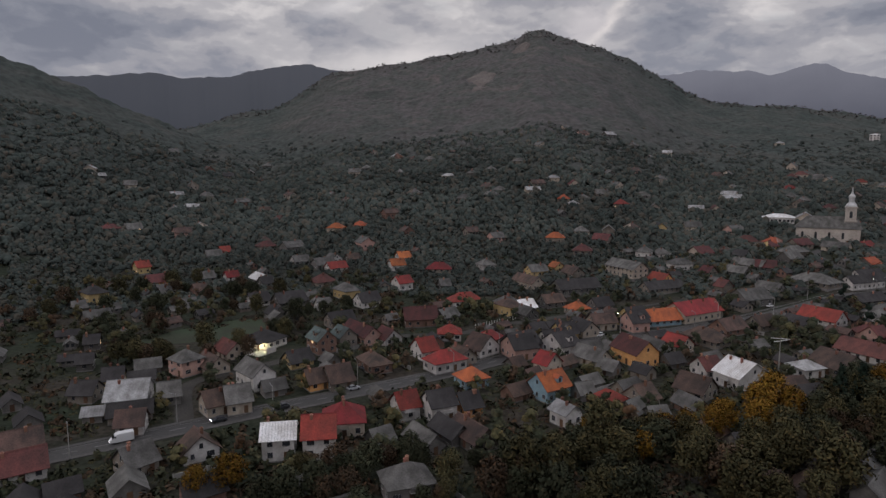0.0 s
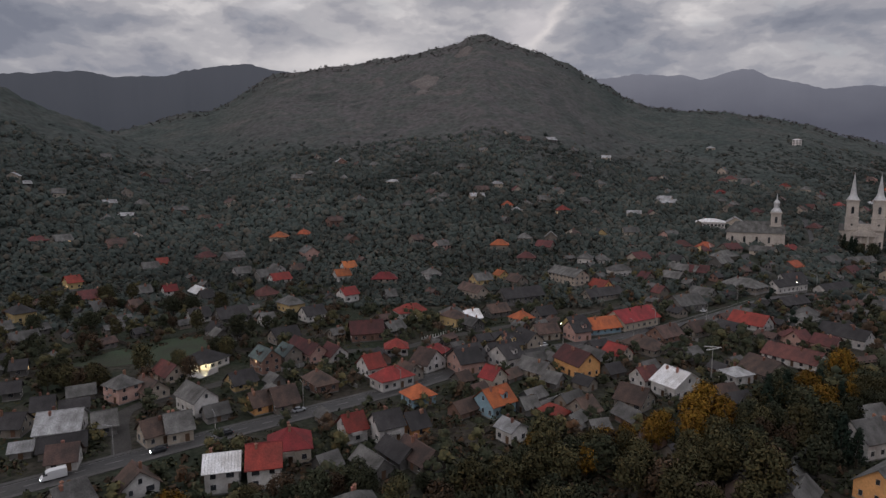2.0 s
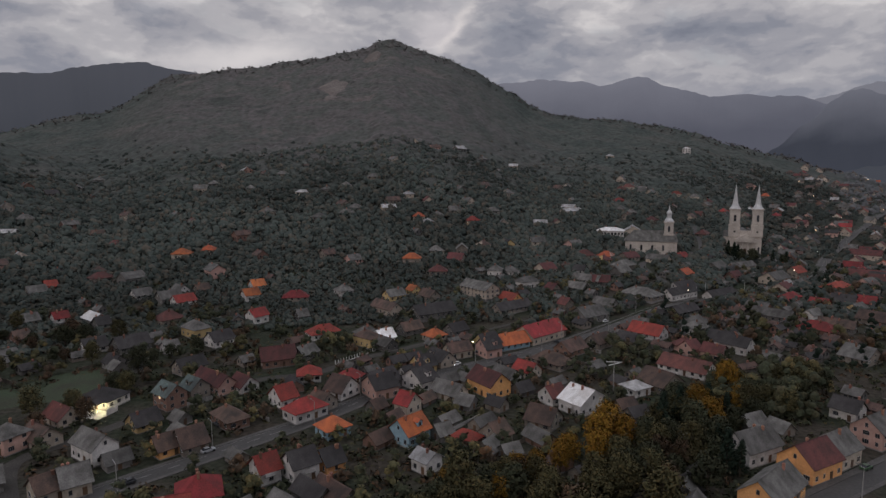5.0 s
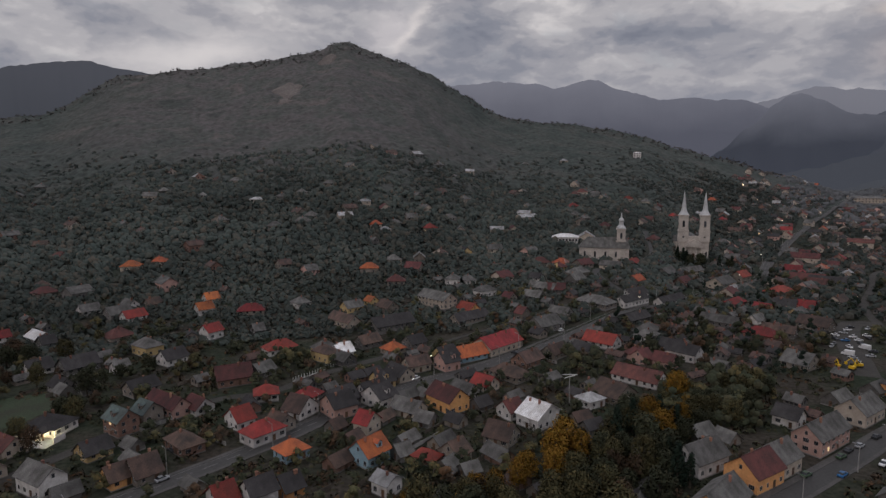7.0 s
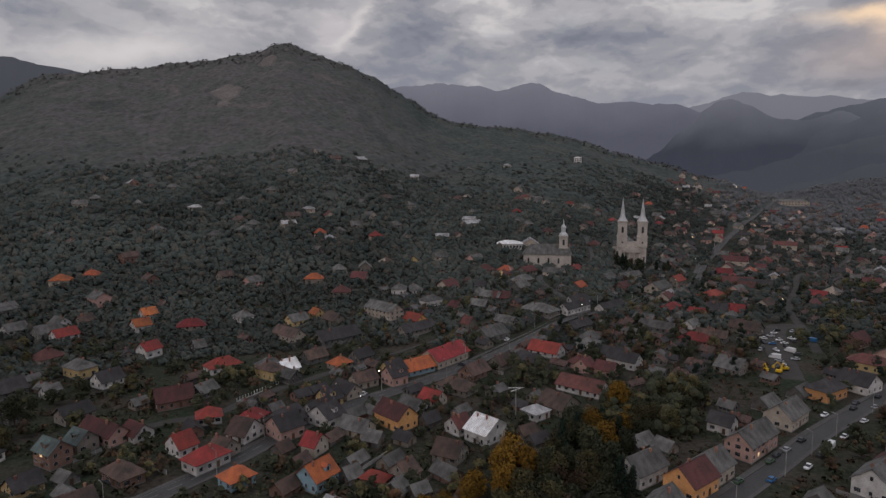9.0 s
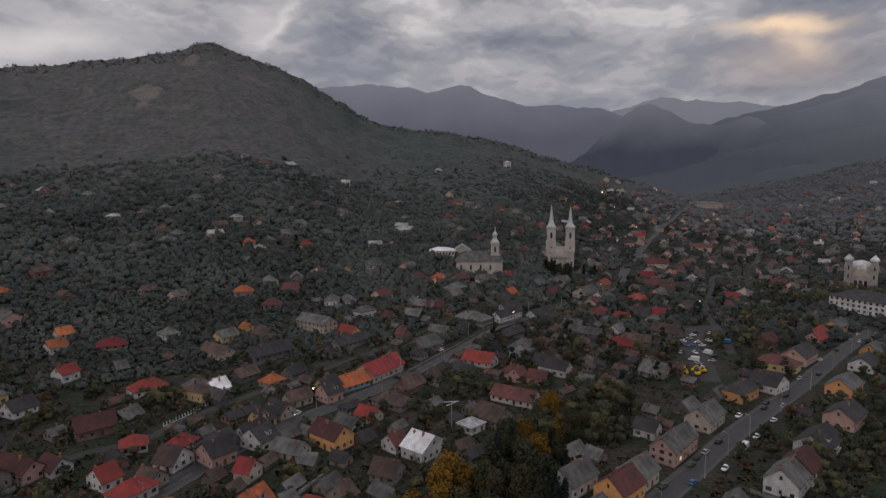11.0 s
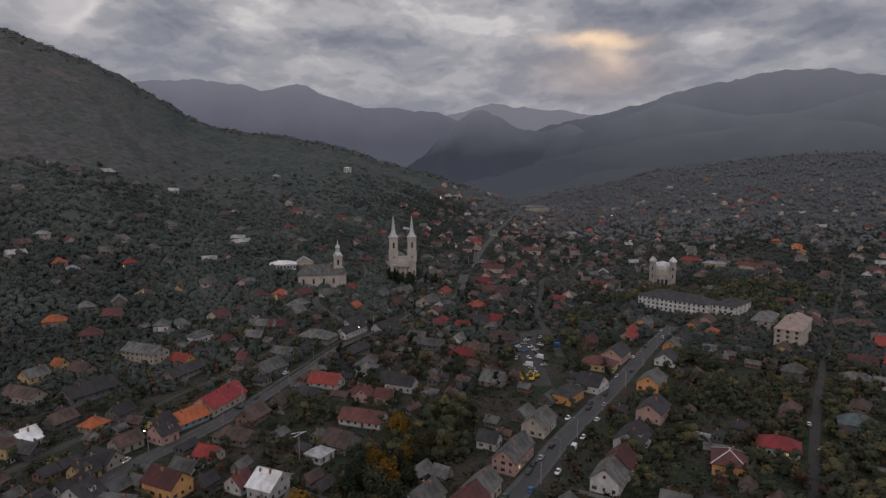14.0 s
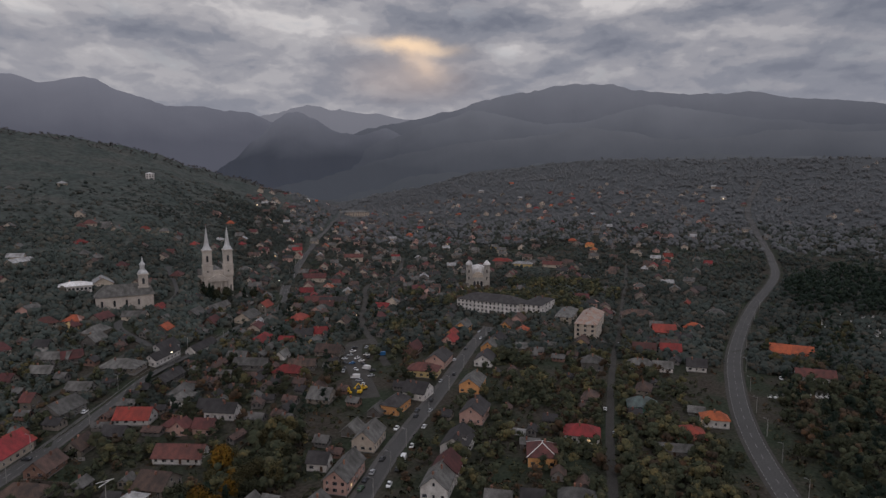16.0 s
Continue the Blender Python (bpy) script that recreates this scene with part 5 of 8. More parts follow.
house(-215.8, 532.6, 4, 11.5, 7.8, 1.0, "gable", "white", "gray")
house(-235.0, 434.6, 42, 12.8, 7.8, 1.0, "hip", "maroon", "beige")
house(-224.1, 444.6, 50, 11.2, 8.9, 1.0, "gable", "gray", "gray")
house(-221.4, 510.2, 98, 12.9, 8.3, 1.0, "hip", "gray", "beige")
house(-159.5, 555.2, -1, 9.6, 7.6, 1.2, "gable", "brown", "beige")
house(-130.1, 449.4, 115, 10.4, 8.1, 1.2, "hip", "brown", "cream")
house(-227.8, 734.1, 98, 10.9, 8.9, 1.0, "hip", "gray", "beige")
house(-215.6, 767.1, 38, 10.4, 8.3, 1.5, "hip", "gray", "gray")
house(-93.1, 656.2, 2, 12.4, 8.4, 1.5, "gable", "gray", "white")
house(-82.4, 672.2, 120, 9.8, 9.0, 1.2, "hip", "gray", "gray")
house(-45.0, 652.7, 87, 11.1, 9.1, 1.0, "hip", "gray", "white")
house(6.0, 621.2, -24, 12.8, 7.7, 1.2, "hip", "white", "white")
house(-14.1, 691.8, -7, 12.7, 8.6, 1.2, "hip", "gray", "beige")
house(28.8, 619.7, -19, 9.3, 7.8, 1.5, "hip", "gray", "gray")
house(48.1, 623.9, -21, 9.2, 9.5, 1.5, "hip", "gray", "white")
house(18.2, 536.3, -15, 11.4, 9.2, 1.2, "hip", "gray", "beige")
house(41.9, 542.9, -27, 12.7, 7.6, 1.2, "hip", "gray", "beige")
house(-80.6, 465.8, -9, 11.9, 9.4, 1.5, "hip", "orange", "cream")
house(-63.6, 474.6, -9, 10.5, 7.6, 1.2, "hip", "orange", "white")
house(-219.3, 574.9, 19, 13.0, 9.2, 1.5, "hip", "gray", "gray")
house(-137.6, 520.3, 24, 10.3, 8.0, 1.2, "hip", "maroon", "beige")
house(77.4, 634.6, -26, 12.3, 8.6, 1.0, "hip", "gray", "beige")
house(50.3, 552.3, -21, 11.0, 8.5, 1.5, "hip", "gray", "gray")
house(77.5, 537.9, 6, 12.1, 8.9, 1.5, "gable", "lgray", "cream")
house(102.0, 576.2, -17, 11.8, 8.1, 1.2, "hip", "white", "white")
house(117.8, 561.2, 89, 12.8, 8.2, 1.0, "gable", "maroon", "white")
house(100.7, 517.8, -9, 10.0, 8.8, 1.2, "hip", "orange", "white")
house(105.9, 503.1, 85, 12.2, 8.2, 1.5, "hip", "white", "white")
house(118.4, 523.9, 99, 10.6, 9.3, 1.0, "hip", "gray", "gray")
house(136.7, 537.0, 9, 11.1, 8.6, 1.0, "gable", "gray", "beige")
house(146.7, 511.2, 6, 10.9, 8.9, 1.5, "hip", "red", "beige")
house(177.2, 550.3, -12, 12.7, 8.5, 1.2, "hip", "gray", "gray")
house(177.3, 518.6, 74, 12.5, 8.0, 1.0, "gable", "gray", "beige")
house(214.0, 523.2, -18, 11.5, 7.9, 1.5, "gable", "white", "white")
house(232.3, 528.0, 77, 12.9, 9.5, 1.0, "gable", "maroon", "white")
house(268.6, 581.4, -44, 12.9, 8.5, 1.5, "gable", "white", "white")
house(265.2, 739.9, -21, 10.5, 8.7, 1.5, "gable", "lgray", "white")
house(384.5, 832.8, -14, 10.5, 8.2, 1.2, "hip", "gray", "white")
house(453.7, 844.9, -19, 11.2, 9.4, 1.5, "hip", "white", "white")
house(371.3, 663.2, -39, 11.1, 9.4, 1.2, "hip", "maroon", "white")
house(393.8, 675.3, -34, 12.3, 8.8, 1.2, "hip", "gray", "white")
house(396.8, 657.3, -48, 10.5, 8.5, 1.0, "gable", "gray", "white")
house(399.1, 643.0, 38, 12.3, 8.8, 1.2, "gable", "gray", "white")
house(426.9, 635.5, -31, 11.5, 7.8, 1.5, "hip", "red", "white")
house(446.8, 629.7, -39, 9.9, 8.1, 1.5, "hip", "gray", "white")
house(336.1, 602.6, -6, 12.7, 8.7, 1.2, "hip", "red", "beige")
house(319.4, 568.5, -42, 9.1, 9.4, 1.2, "hip", "gray", "beige")
house(400.2, 556.7, -54, 9.1, 8.8, 1.2, "gable", "maroon", "beige")
house(461.3, 625.3, -59, 9.5, 8.3, 1.2, "hip", "maroon", "beige")
house(188.8, 467.6, -0, 12.1, 8.0, 1.2, "gable", "gray", "white")
house(159.6, 456.7, 95, 10.2, 8.7, 1.2, "gable", "dark", "yellow")
house(98.1, 438.0, 0, 10.2, 8.6, 1.2, "hip", "gray", "white")
house(117.9, 438.9, 76, 10.9, 8.2, 1.5, "gable", "gray", "beige")
house(109.1, 420.7, -39, 11.2, 8.9, 1.0, "gable", "maroon", "beige")
house(76.9, 420.8, -14, 12.2, 8.7, 1.5, "hip", "orange", "beige")
house(90.3, 396.6, -14, 11.7, 8.9, 1.2, "hip", "maroon", "beige")
house(129.1, 393.5, -28, 9.0, 9.1, 1.5, "hip", "gray", "white")
house(140.9, 394.3, 84, 12.6, 7.8, 1.2, "hip", "gray", "white")
house(191.0, 361.8, -26, 10.7, 8.6, 1.0, "gable", "maroon", "gray")
house(392.0, 699.2, 47, 12.3, 9.1, 1.5, "gable", "gray", "white")
house(384.6, 669.3, -19, 12.9, 9.5, 1.5, "hip", "maroon", "white")
house(402.1, 666.6, -50, 9.5, 8.7, 1.0, "gable", "gray", "white")
house(323.1, 554.5, -20, 10.8, 7.9, 1.0, "hip", "gray", "gray")
house(322.6, 516.9, -54, 9.9, 8.6, 1.5, "hip", "maroon", "beige")
house(464.6, 601.3, 31, 9.2, 8.7, 1.5, "hip", "red", "beige")
house(524.6, 590.3, 30, 10.7, 8.1, 1.5, "hip", "red", "beige")
house(510.9, 614.5, -47, 11.6, 9.3, 1.0, "hip", "lgray", "white")
house(584.9, 556.8, -43, 11.7, 8.1, 1.5, "gable", "red", "white")
house(661.9, 596.5, -70, 9.9, 9.2, 1.2, "gable", "gray", "white")
house(675.7, 576.8, -31, 10.8, 8.3, 1.0, "gable", "gray", "beige")
house(539.9, 551.6, 38, 11.3, 7.6, 1.0, "hip", "gray", "gray")
house(894.3, 729.6, -56, 10.9, 9.4, 1.0, "gable", "gray", "white")
house(1109.4, 823.1, 48, 9.2, 7.8, 1.2, "gable", "red", "beige")
house(1068.7, 714.6, 15, 12.9, 8.8, 1.0, "gable", "red", "beige")
house(1157.0, 703.1, 38, 10.4, 8.0, 1.2, "hip", "gray", "white")
house(825.5, 598.0, -60, 11.9, 8.2, 1.2, "hip", "dark", "beige")
house(662.0, 455.7, -55, 11.4, 8.6, 1.5, "gable", "gray", "white")
house(622.7, 406.4, -79, 9.1, 7.9, 1.0, "gable", "maroon", "white")
house(656.6, 405.4, -39, 10.9, 9.0, 1.0, "hip", "maroon", "white")
house(801.3, 480.7, -69, 12.7, 9.3, 1.2, "hip", "maroon", "beige")
house(919.8, 591.1, -77, 9.6, 7.8, 1.2, "hip", "gray", "white")
house(1889.6, 1320.6, -72, 10.0, 8.1, 1.0, "hip", "gray", "gray")
house(1287.7, 979.2, 24, 10.9, 7.6, 1.2, "hip", "dark", "beige")
house(676.5, 650.0, -37, 11.7, 8.4, 1.0, "gable", "gray", "gray")
house(765.6, 676.6, 33, 10.8, 8.0, 1.0, "gable", "gray", "white")
house(764.5, 605.5, -41, 11.3, 8.8, 1.5, "hip", "maroon", "beige")
house(691.1, 408.9, 24, 10.2, 8.4, 1.2, "gable", "maroon", "beige")
house(981.8, 724.3, 61, 10.9, 9.1, 1.0, "gable", "maroon", "beige")
house(776.0, 637.8, -43, 10.7, 9.5, 1.0, "hip", "gray", "gray")
house(1098.8, 602.0, -64, 11.7, 7.8, 1.0, "hip", "orange", "beige")
house(1029.9, 527.6, -52, 9.9, 9.1, 1.0, "hip", "orange", "beige")
house(1361.3, 681.8, -54, 11.6, 8.5, 1.0, "gable", "white", "white")
house(1462.1, 645.3, -50, 10.8, 8.8, 1.0, "gable", "orange", "beige")
house(1520.6, 559.4, -60, 11.6, 7.9, 1.0, "gable", "gray", "gray")
house(1276.4, 421.9, -57, 9.3, 9.5, 1.0, "gable", "red", "beige")
house(1132.6, 366.2, 4, 9.1, 8.6, 1.2, "hip", "gray", "white")
house(1358.8, 388.5, 29, 11.1, 7.8, 1.0, "hip", "orange", "cream")
house(1467.5, 402.0, 13, 12.3, 7.9, 1.0, "gable", "gray", "white")
house(1180.5, 465.6, -69, 12.1, 8.0, 1.2, "hip", "red", "beige")
house(1207.1, 443.0, -88, 9.3, 8.0, 1.0, "hip", "orange", "cream")
house(1079.4, 456.0, 31, 10.1, 8.5, 1.0, "gable", "gray", "beige")
house(1056.3, 387.1, 5, 10.1, 8.2, 1.0, "gable", "red", "beige")
house(1146.0, 305.0, -62, 10.5, 9.0, 1.0, "hip", "maroon", "beige")
house(1286.5, 304.3, 35, 9.5, 7.6, 1.0, "gable", "gray", "gray")
house(1348.2, 279.8, -11, 10.7, 7.7, 1.2, "gable", "gray", "white")
house(1262.7, 276.0, -99, 9.7, 8.0, 1.5, "hip", "gray", "beige")
house(1302.1, 254.8, -102, 11.2, 9.0, 1.0, "gable", "gray", "white")
house(1467.5, 195.1, -105, 9.5, 8.2, 1.2, "gable", "gray", "white")
house(1467.6, 168.0, -82, 9.5, 7.9, 1.2, "gable", "white", "white")
house(1374.9, 138.3, -80, 12.3, 9.0, 1.0, "hip", "lgray", "white")
house(1502.8, 103.3, 9, 11.5, 7.8, 1.2, "hip", "gray", "gray")
house(1313.7, 94.7, -94, 10.8, 8.0, 1.5, "hip", "maroon", "beige")
house(1364.4, 38.9, -91, 12.1, 9.4, 1.5, "hip", "gray", "white")
house(1368.8, 22.8, -84, 9.4, 9.1, 1.2, "gable", "gray", "white")
house(1486.4, -38.6, -68, 9.1, 8.7, 1.2, "hip", "gray", "gray")
house(1812.8, 182.4, -86, 9.8, 9.1, 1.2, "hip", "gray", "gray")
house(1035.3, 145.3, -89, 12.2, 9.1, 1.5, "gable", "gray", "beige")
house(960.9, 100.7, 6, 10.4, 7.8, 1.0, "hip", "gray", "gray")
house(1073.2, 85.9, -109, 9.7, 7.7, 1.5, "hip", "gray", "beige")
house(1091.7, 73.8, -71, 12.0, 8.5, 1.2, "gable", "gray", "white")
house(1157.5, 16.8, -95, 9.0, 8.5, 1.5, "gable", "gray", "white")
house(1223.9, -45.8, -116, 11.7, 8.7, 1.5, "hip", "gray", "white")
house(1162.9, -57.4, -4, 11.8, 8.3, 1.5, "gable", "lgray", "white")
house(1268.3, -85.5, -22, 10.7, 9.4, 1.0, "gable", "gray", "white")
house(1139.3, -98.0, -106, 9.1, 9.0, 1.5, "hip", "gray", "gray")
house(1042.4, 41.4, -64, 9.1, 9.4, 1.0, "gable", "gray", "beige")
house(874.7, 153.1, -67, 11.7, 9.4, 1.2, "gable", "red", "white")
house(909.3, 272.2, -73, 12.6, 8.0, 1.5, "hip", "orange", "orange")
house(825.2, 241.3, -50, 11.7, 8.3, 1.5, "gable", "gray", "cream")
house(916.9, 367.3, 28, 10.5, 7.7, 1.5, "hip", "gray", "white")
house(840.2, 397.9, -45, 9.9, 8.1, 1.2, "gable", "gray", "yellow")
house(797.5, 408.4, -84, 10.7, 7.9, 1.5, "gable", "gray", "gray")
house(784.1, 429.7, 32, 12.3, 9.3, 1.5, "hip", "gray", "white")
house(888.0, 430.8, -78, 10.9, 8.7, 1.0, "hip", "gray", "beige")
house(971.7, 490.2, -74, 11.4, 9.4, 1.0, "hip", "maroon", "beige")
house(875.8, 465.9, -80, 10.2, 8.6, 1.5, "gable", "dark", "beige")
house(1721.9, -123.8, -110, 11.4, 8.8, 1.5, "hip", "gray", "white")
house(1854.6, -80.1, -24, 12.8, 7.8, 1.5, "gable", "gray", "gray")
house(1795.2, -147.1, -110, 10.9, 8.3, 1.0, "hip", "gray", "white")
house(732.3, 188.3, -100, 11.7, 7.7, 1.2, "gable", "brown", "beige")
house(836.7, 475.6, -55, 9.4, 9.0, 1.5, "hip", "maroon", "beige")
house(965.5, 540.7, -50, 12.7, 9.4, 1.5, "gable", "gray", "gray")
house(900.2, 402.9, -86, 9.3, 7.9, 1.2, "gable", "maroon", "beige")
house(957.6, 327.8, -52, 13.0, 9.0, 1.0, "hip", "gray", "gray")
house(995.7, 239.6, 12, 9.0, 9.5, 1.2, "gable", "dark", "beige")
house(981.3, 201.0, -13, 10.5, 8.2, 1.5, "gable", "gray", "beige")
house(1075.0, 190.2, -67, 11.9, 8.1, 1.0, "hip", "dark", "gray")
house(1139.1, 170.4, -69, 9.8, 8.2, 1.0, "hip", "gray", "beige")
house(1183.1, 145.4, -76, 12.1, 7.7, 1.0, "hip", "dark", "beige")


# near the drone: low sheds, a grey-roofed cottage and a long workshop roof
house(-7.5, 121, 20, 9.5, 8.0, 1.4, "hip", "gray", "gray")
house(112, 121, 28, 17.0, 9.5, 1.5, "gable", "gray", "orange")
house(93, 128, 50, 8.0, 6.0, 0.8, "gable", "gray", "gray")
house(88, 119, 42, 11.0, 6.0, 0.8, "gable", "gray", "gray")
house(99, 134, 38, 7.0, 5.0, 0.7, "gable", "dark", "gray")
house(76, 121, 60, 6.0, 5.0, 0.7, "gable", "brown", "beige")
house(-92, 128, 36, 9.0, 8.0, 1.0, "gable", "maroon", "white")
house(-100, 140, 36, 8.0, 7.0, 1.0, "gable", "brown", "beige")


# the white house with its lit porch and paved yard
SOLID += [(-62, 223, 9), (-97, 240, 19), (-84, 255, 14), (-55, 216, 6)]
lit_house = house(-68.7, 232.5, -27, 12.5, 10.5, 1.15, "hip", "dark", "white", lit=0.0)
for k in (-1.4, 1.4):
    bm = bmesh.new()
    box(bm, 2.4 + k - 0.14, -7.6, -0.2, 2.4 + k + 0.14, -7.3, 2.9)
    part("porch_post", fix(bm), DOOR, lit_house)
bm = bmesh.new()
solid(bm, [[(2.4 + a, yy, zz) for a, zz in ((-2.2, 2.9), (0, 4.3), (2.2, 2.9), (2.2, 2.7), (-2.2, 2.7))] for yy in (-7.9, -5.0)])
part("porch_roof", fix(bm), ROOF["dark"], lit_house)
bm = bmesh.new()
box(bm, -5, -12.5, -0.6, 9, -5.26, 0.12)
part("terrace_slab", fix(bm), CONCRETE, lit_house, "pale paved terrace")
bm = bmesh.new()
box(bm, 9.0, -9, -0.5, 9.25, -4, 2.2)
part("yard_wall", fix(bm), WALL["white"], lit_house, "white plastered yard wall")


# the salmon house whose hips and ridge are lined in white
salmon = house(226.3, 85.4, 23, 13.7, 11.5, 1.7, "hip", "maroon", "orange")
hip_rise, hip_out = 11.5 * 0.34 * 0.85, 0.6
low_z = 0.4 + 2.6 * 1.7 + 0.16 - hip_rise * hip_out / 5.75
top_z = 0.4 + 2.6 * 1.7 + hip_rise + 0.16
for sx in (-1, 1):
    for sy in (-1, 1):
        bm = bmesh.new()
        a, b = Vector((sx * (6.85 + hip_out), sy * (5.75 + hip_out), low_z)), Vector((sx * 1.1, 0, top_z))
        side = (b - a).cross(Vector((0, 0, 1))).normalized() * 0.16
        solid(bm, [[p - side, p + side, p + side + Vector((0, 0, 0.12)), p - side + Vector((0, 0, 0.12))] for p in (a, b)])
        part("hip_cap", fix(bm), FRAME, salmon, "white-lined hip")
bm = bmesh.new()
box(bm, -1.1, -0.16, top_z, 1.1, 0.16, top_z + 0.12)
part("ridge_cap", fix(bm), FRAME, salmon, "white-lined ridge")


# ---- the two churches, the domed church, the school and the flats ----
def arched(bm, x, y, z0, w, h, deep, head=0.0, mat=0):
    """An upright arched panel, facing -y before it is turned."""
    pts = [(-w / 2, 0), (w / 2, 0), (w / 2, h - w / 2)] + [(w / 2 * math.cos(a), h - w / 2 + w / 2 * math.sin(a)) for a in (0.5, 1.05, 1.57, 2.1, 2.64)] + [(-w / 2, h - w / 2)]
    c, s = math.cos(radians(head)), math.sin(radians(head))
    solid(bm, [[(x + px * c - d * s, y + px * s + d * c, z0 + pz) for px, pz in pts] for d in (-deep, 0.15)], mat=mat)


def arch_window(parent, x, y, z0, w, h, head):
    bm = bmesh.new()
    arched(bm, 0, 0, 0, w + 0.5, h + 0.4, 0.12)
    f = part("window_frame", fix(bm), STONE, parent)
    f.matrix_local = pose(x, y, z0, 0, 0, head)
    bm = bmesh.new()
    arched(bm, 0, 0, 0.2, w, h, 0.18)
    part("pane", fix(bm), GLASS, f)
    return f


def prism(bm, x0, x1, y0, y1, z, rise):
    """Gable roof along y."""
    m = (x0 + x1) / 2
    solid(bm, [[(x0, y, z), (x1, y, z), (x1, y, z + 0.25), (m, y, z + rise), (x0, y, z + 0.25)] for y in (y0, y1)])


def square(bm, cx, cy, half, z0, z1, flare=0.0):
    solid(bm, [[(cx + sx * h, cy + sy * h, z) for sx, sy in ((-1, -1), (1, -1), (1, 1), (-1, 1))] for h, z in ((half, z0), (half + flare, z1))])


def twin_church(x, y, turn):
    SOLID.append((x + 8, y + 14, 26))
    z = ground_at(x, y)
    c = thing("twin_tower_church", pose(x, y, z, 0, 0, turn), "large pale stone church with two slender tin-clad spires", "church")
    bm = bmesh.new()
    box(bm, -12.5, 0, -3, 12.5, 4.5, 17.5)
    box(bm, -10, 4.4, -3, 10, 40, 15.5)
    box(bm, -15, 30, -3, 15, 38, 14.8)
    part("wall", fix(bm), STONE, c)
    bm = bmesh.new()
    prism(bm, -10.6, 10.6, 4.6, 40.6, 15.5, 7.5)
    part("nave_roof", fix(bm), ROOF["gray"], c)
    bm = bmesh.new()
    solid(bm, [[(xx, 29.6, 14.8), (xx, 38.4, 14.8), (xx, 34, 20.5)] for xx in (-15.4, 15.4)])
    part("transept_roof", fix(bm), ROOF["gray"], c)
    bm = bmesh.new()
    box(bm, -13, -0.5, 17.5, 13, 5, 18.4)
    part("cornice", fix(bm), STONE, c)
    bm = bmesh.new()
    box(bm, -5.2, 0.6, 18.4, 5.2, 4.4, 22.6)
    part("attic_wall", fix(bm), STONE, c)
    # portico: steps, columns, beam, pediment
    for k, (d, h) in enumerate(((5.2, 0.4), (4.6, 0.8), (4.0, 1.2))):
        bm = bmesh.new()
        box(bm, -8.5, -d, -1.5, 8.5, 0, h)
        part("step", fix(bm), CONCRETE, c)
    for cx in (-6.6, -2.4, 2.4, 6.6):
        bm = bmesh.new()
        solid(bm, [ring(0.85, 1.2, 10, cx, -2.4), ring(0.7, 1.9, 10, cx, -2.4), ring(0.58, 12.6, 10, cx, -2.4), ring(0.85, 13.2, 10, cx, -2.4)])
        part("column", fix(bm), STONE, c)
    bm = bmesh.new()
    box(bm, -8.2, -3.4, 13.2, 8.2, -0.02, 15.2)
    part("beam", fix(bm), STONE, c)
    bm = bmesh.new()
    solid(bm, [[(-8.8, yy, 15.2), (8.8, yy, 15.2), (0, yy, 20.2)] for yy in (-3.6, -0.02)])
    part("pediment", fix(bm), STONE, c)
    bm = bmesh.new()
    arched(bm, 0, -0.02, 1.2, 2.6, 6.5, 0.1)
    part("door", fix(bm), DOOR, c)
    for s in (-1, 1):
        bm = bmesh.new()
        cx = s * 8.75
        square(bm, cx, 3.2, 4.3, 17.6, 26.8)
        square(bm, cx, 3.2, 4.65, 26.8, 27.6)
        square(bm, cx, 3.2, 3.95, 27.6, 40.4)
        square(bm, cx, 3.2, 4.5, 40.4, 41.4)
        t = part("tower", fix(bm), STONE, c)
        bm = bmesh.new()
        rows = ((4.3, 41.4), (3.4, 43.0), (2.5, 44.6), (2.1, 46.2), (1.0, 55), (0.12, 61.2))
        solid(bm, [ring(r * 1.05, zz, 8, cx, 3.2, math.pi / 8) for r, zz in rows])
        sp = part("spire", fix(bm), TIN, c)
        bm = bmesh.new()
        box(bm, cx - 0.06, 3.14, 61, cx + 0.06, 3.26, 63.0)
        box(bm, cx - 0.5, 3.14, 62.1, cx + 0.5, 3.26, 62.25)
        part("cross", fix(bm), METAL, sp)
        for head, px, py in ((0, cx, -0.76), (90, cx + 3.96, 3.2), (-90, cx - 3.96, 3.2), (180, cx, 7.16)):
            arch_window(t, px, py, 30.5, 1.9, 5.6, head)
        bm = bmesh.new()
        solid(bm, [[(cx + 0.8 * math.cos(a), yy, 22 + 0.8 * math.sin(a)) for a in np.linspace(0, 6.28, 12, endpoint=False)] for yy in (-1.2, -0.9)])
        part("round_window", fix(bm), GLASS, t)
        arch_window(c, s * 10.6, -0.02, 5, 1.2, 4, 0)
    for k in range(5):
        arch_window(c, -10.02, 9 + k * 5, 5, 1.5, 6.5, -90)
        arch_window(c, 10.02, 9 + k * 5, 5, 1.5, 6.5, 90)


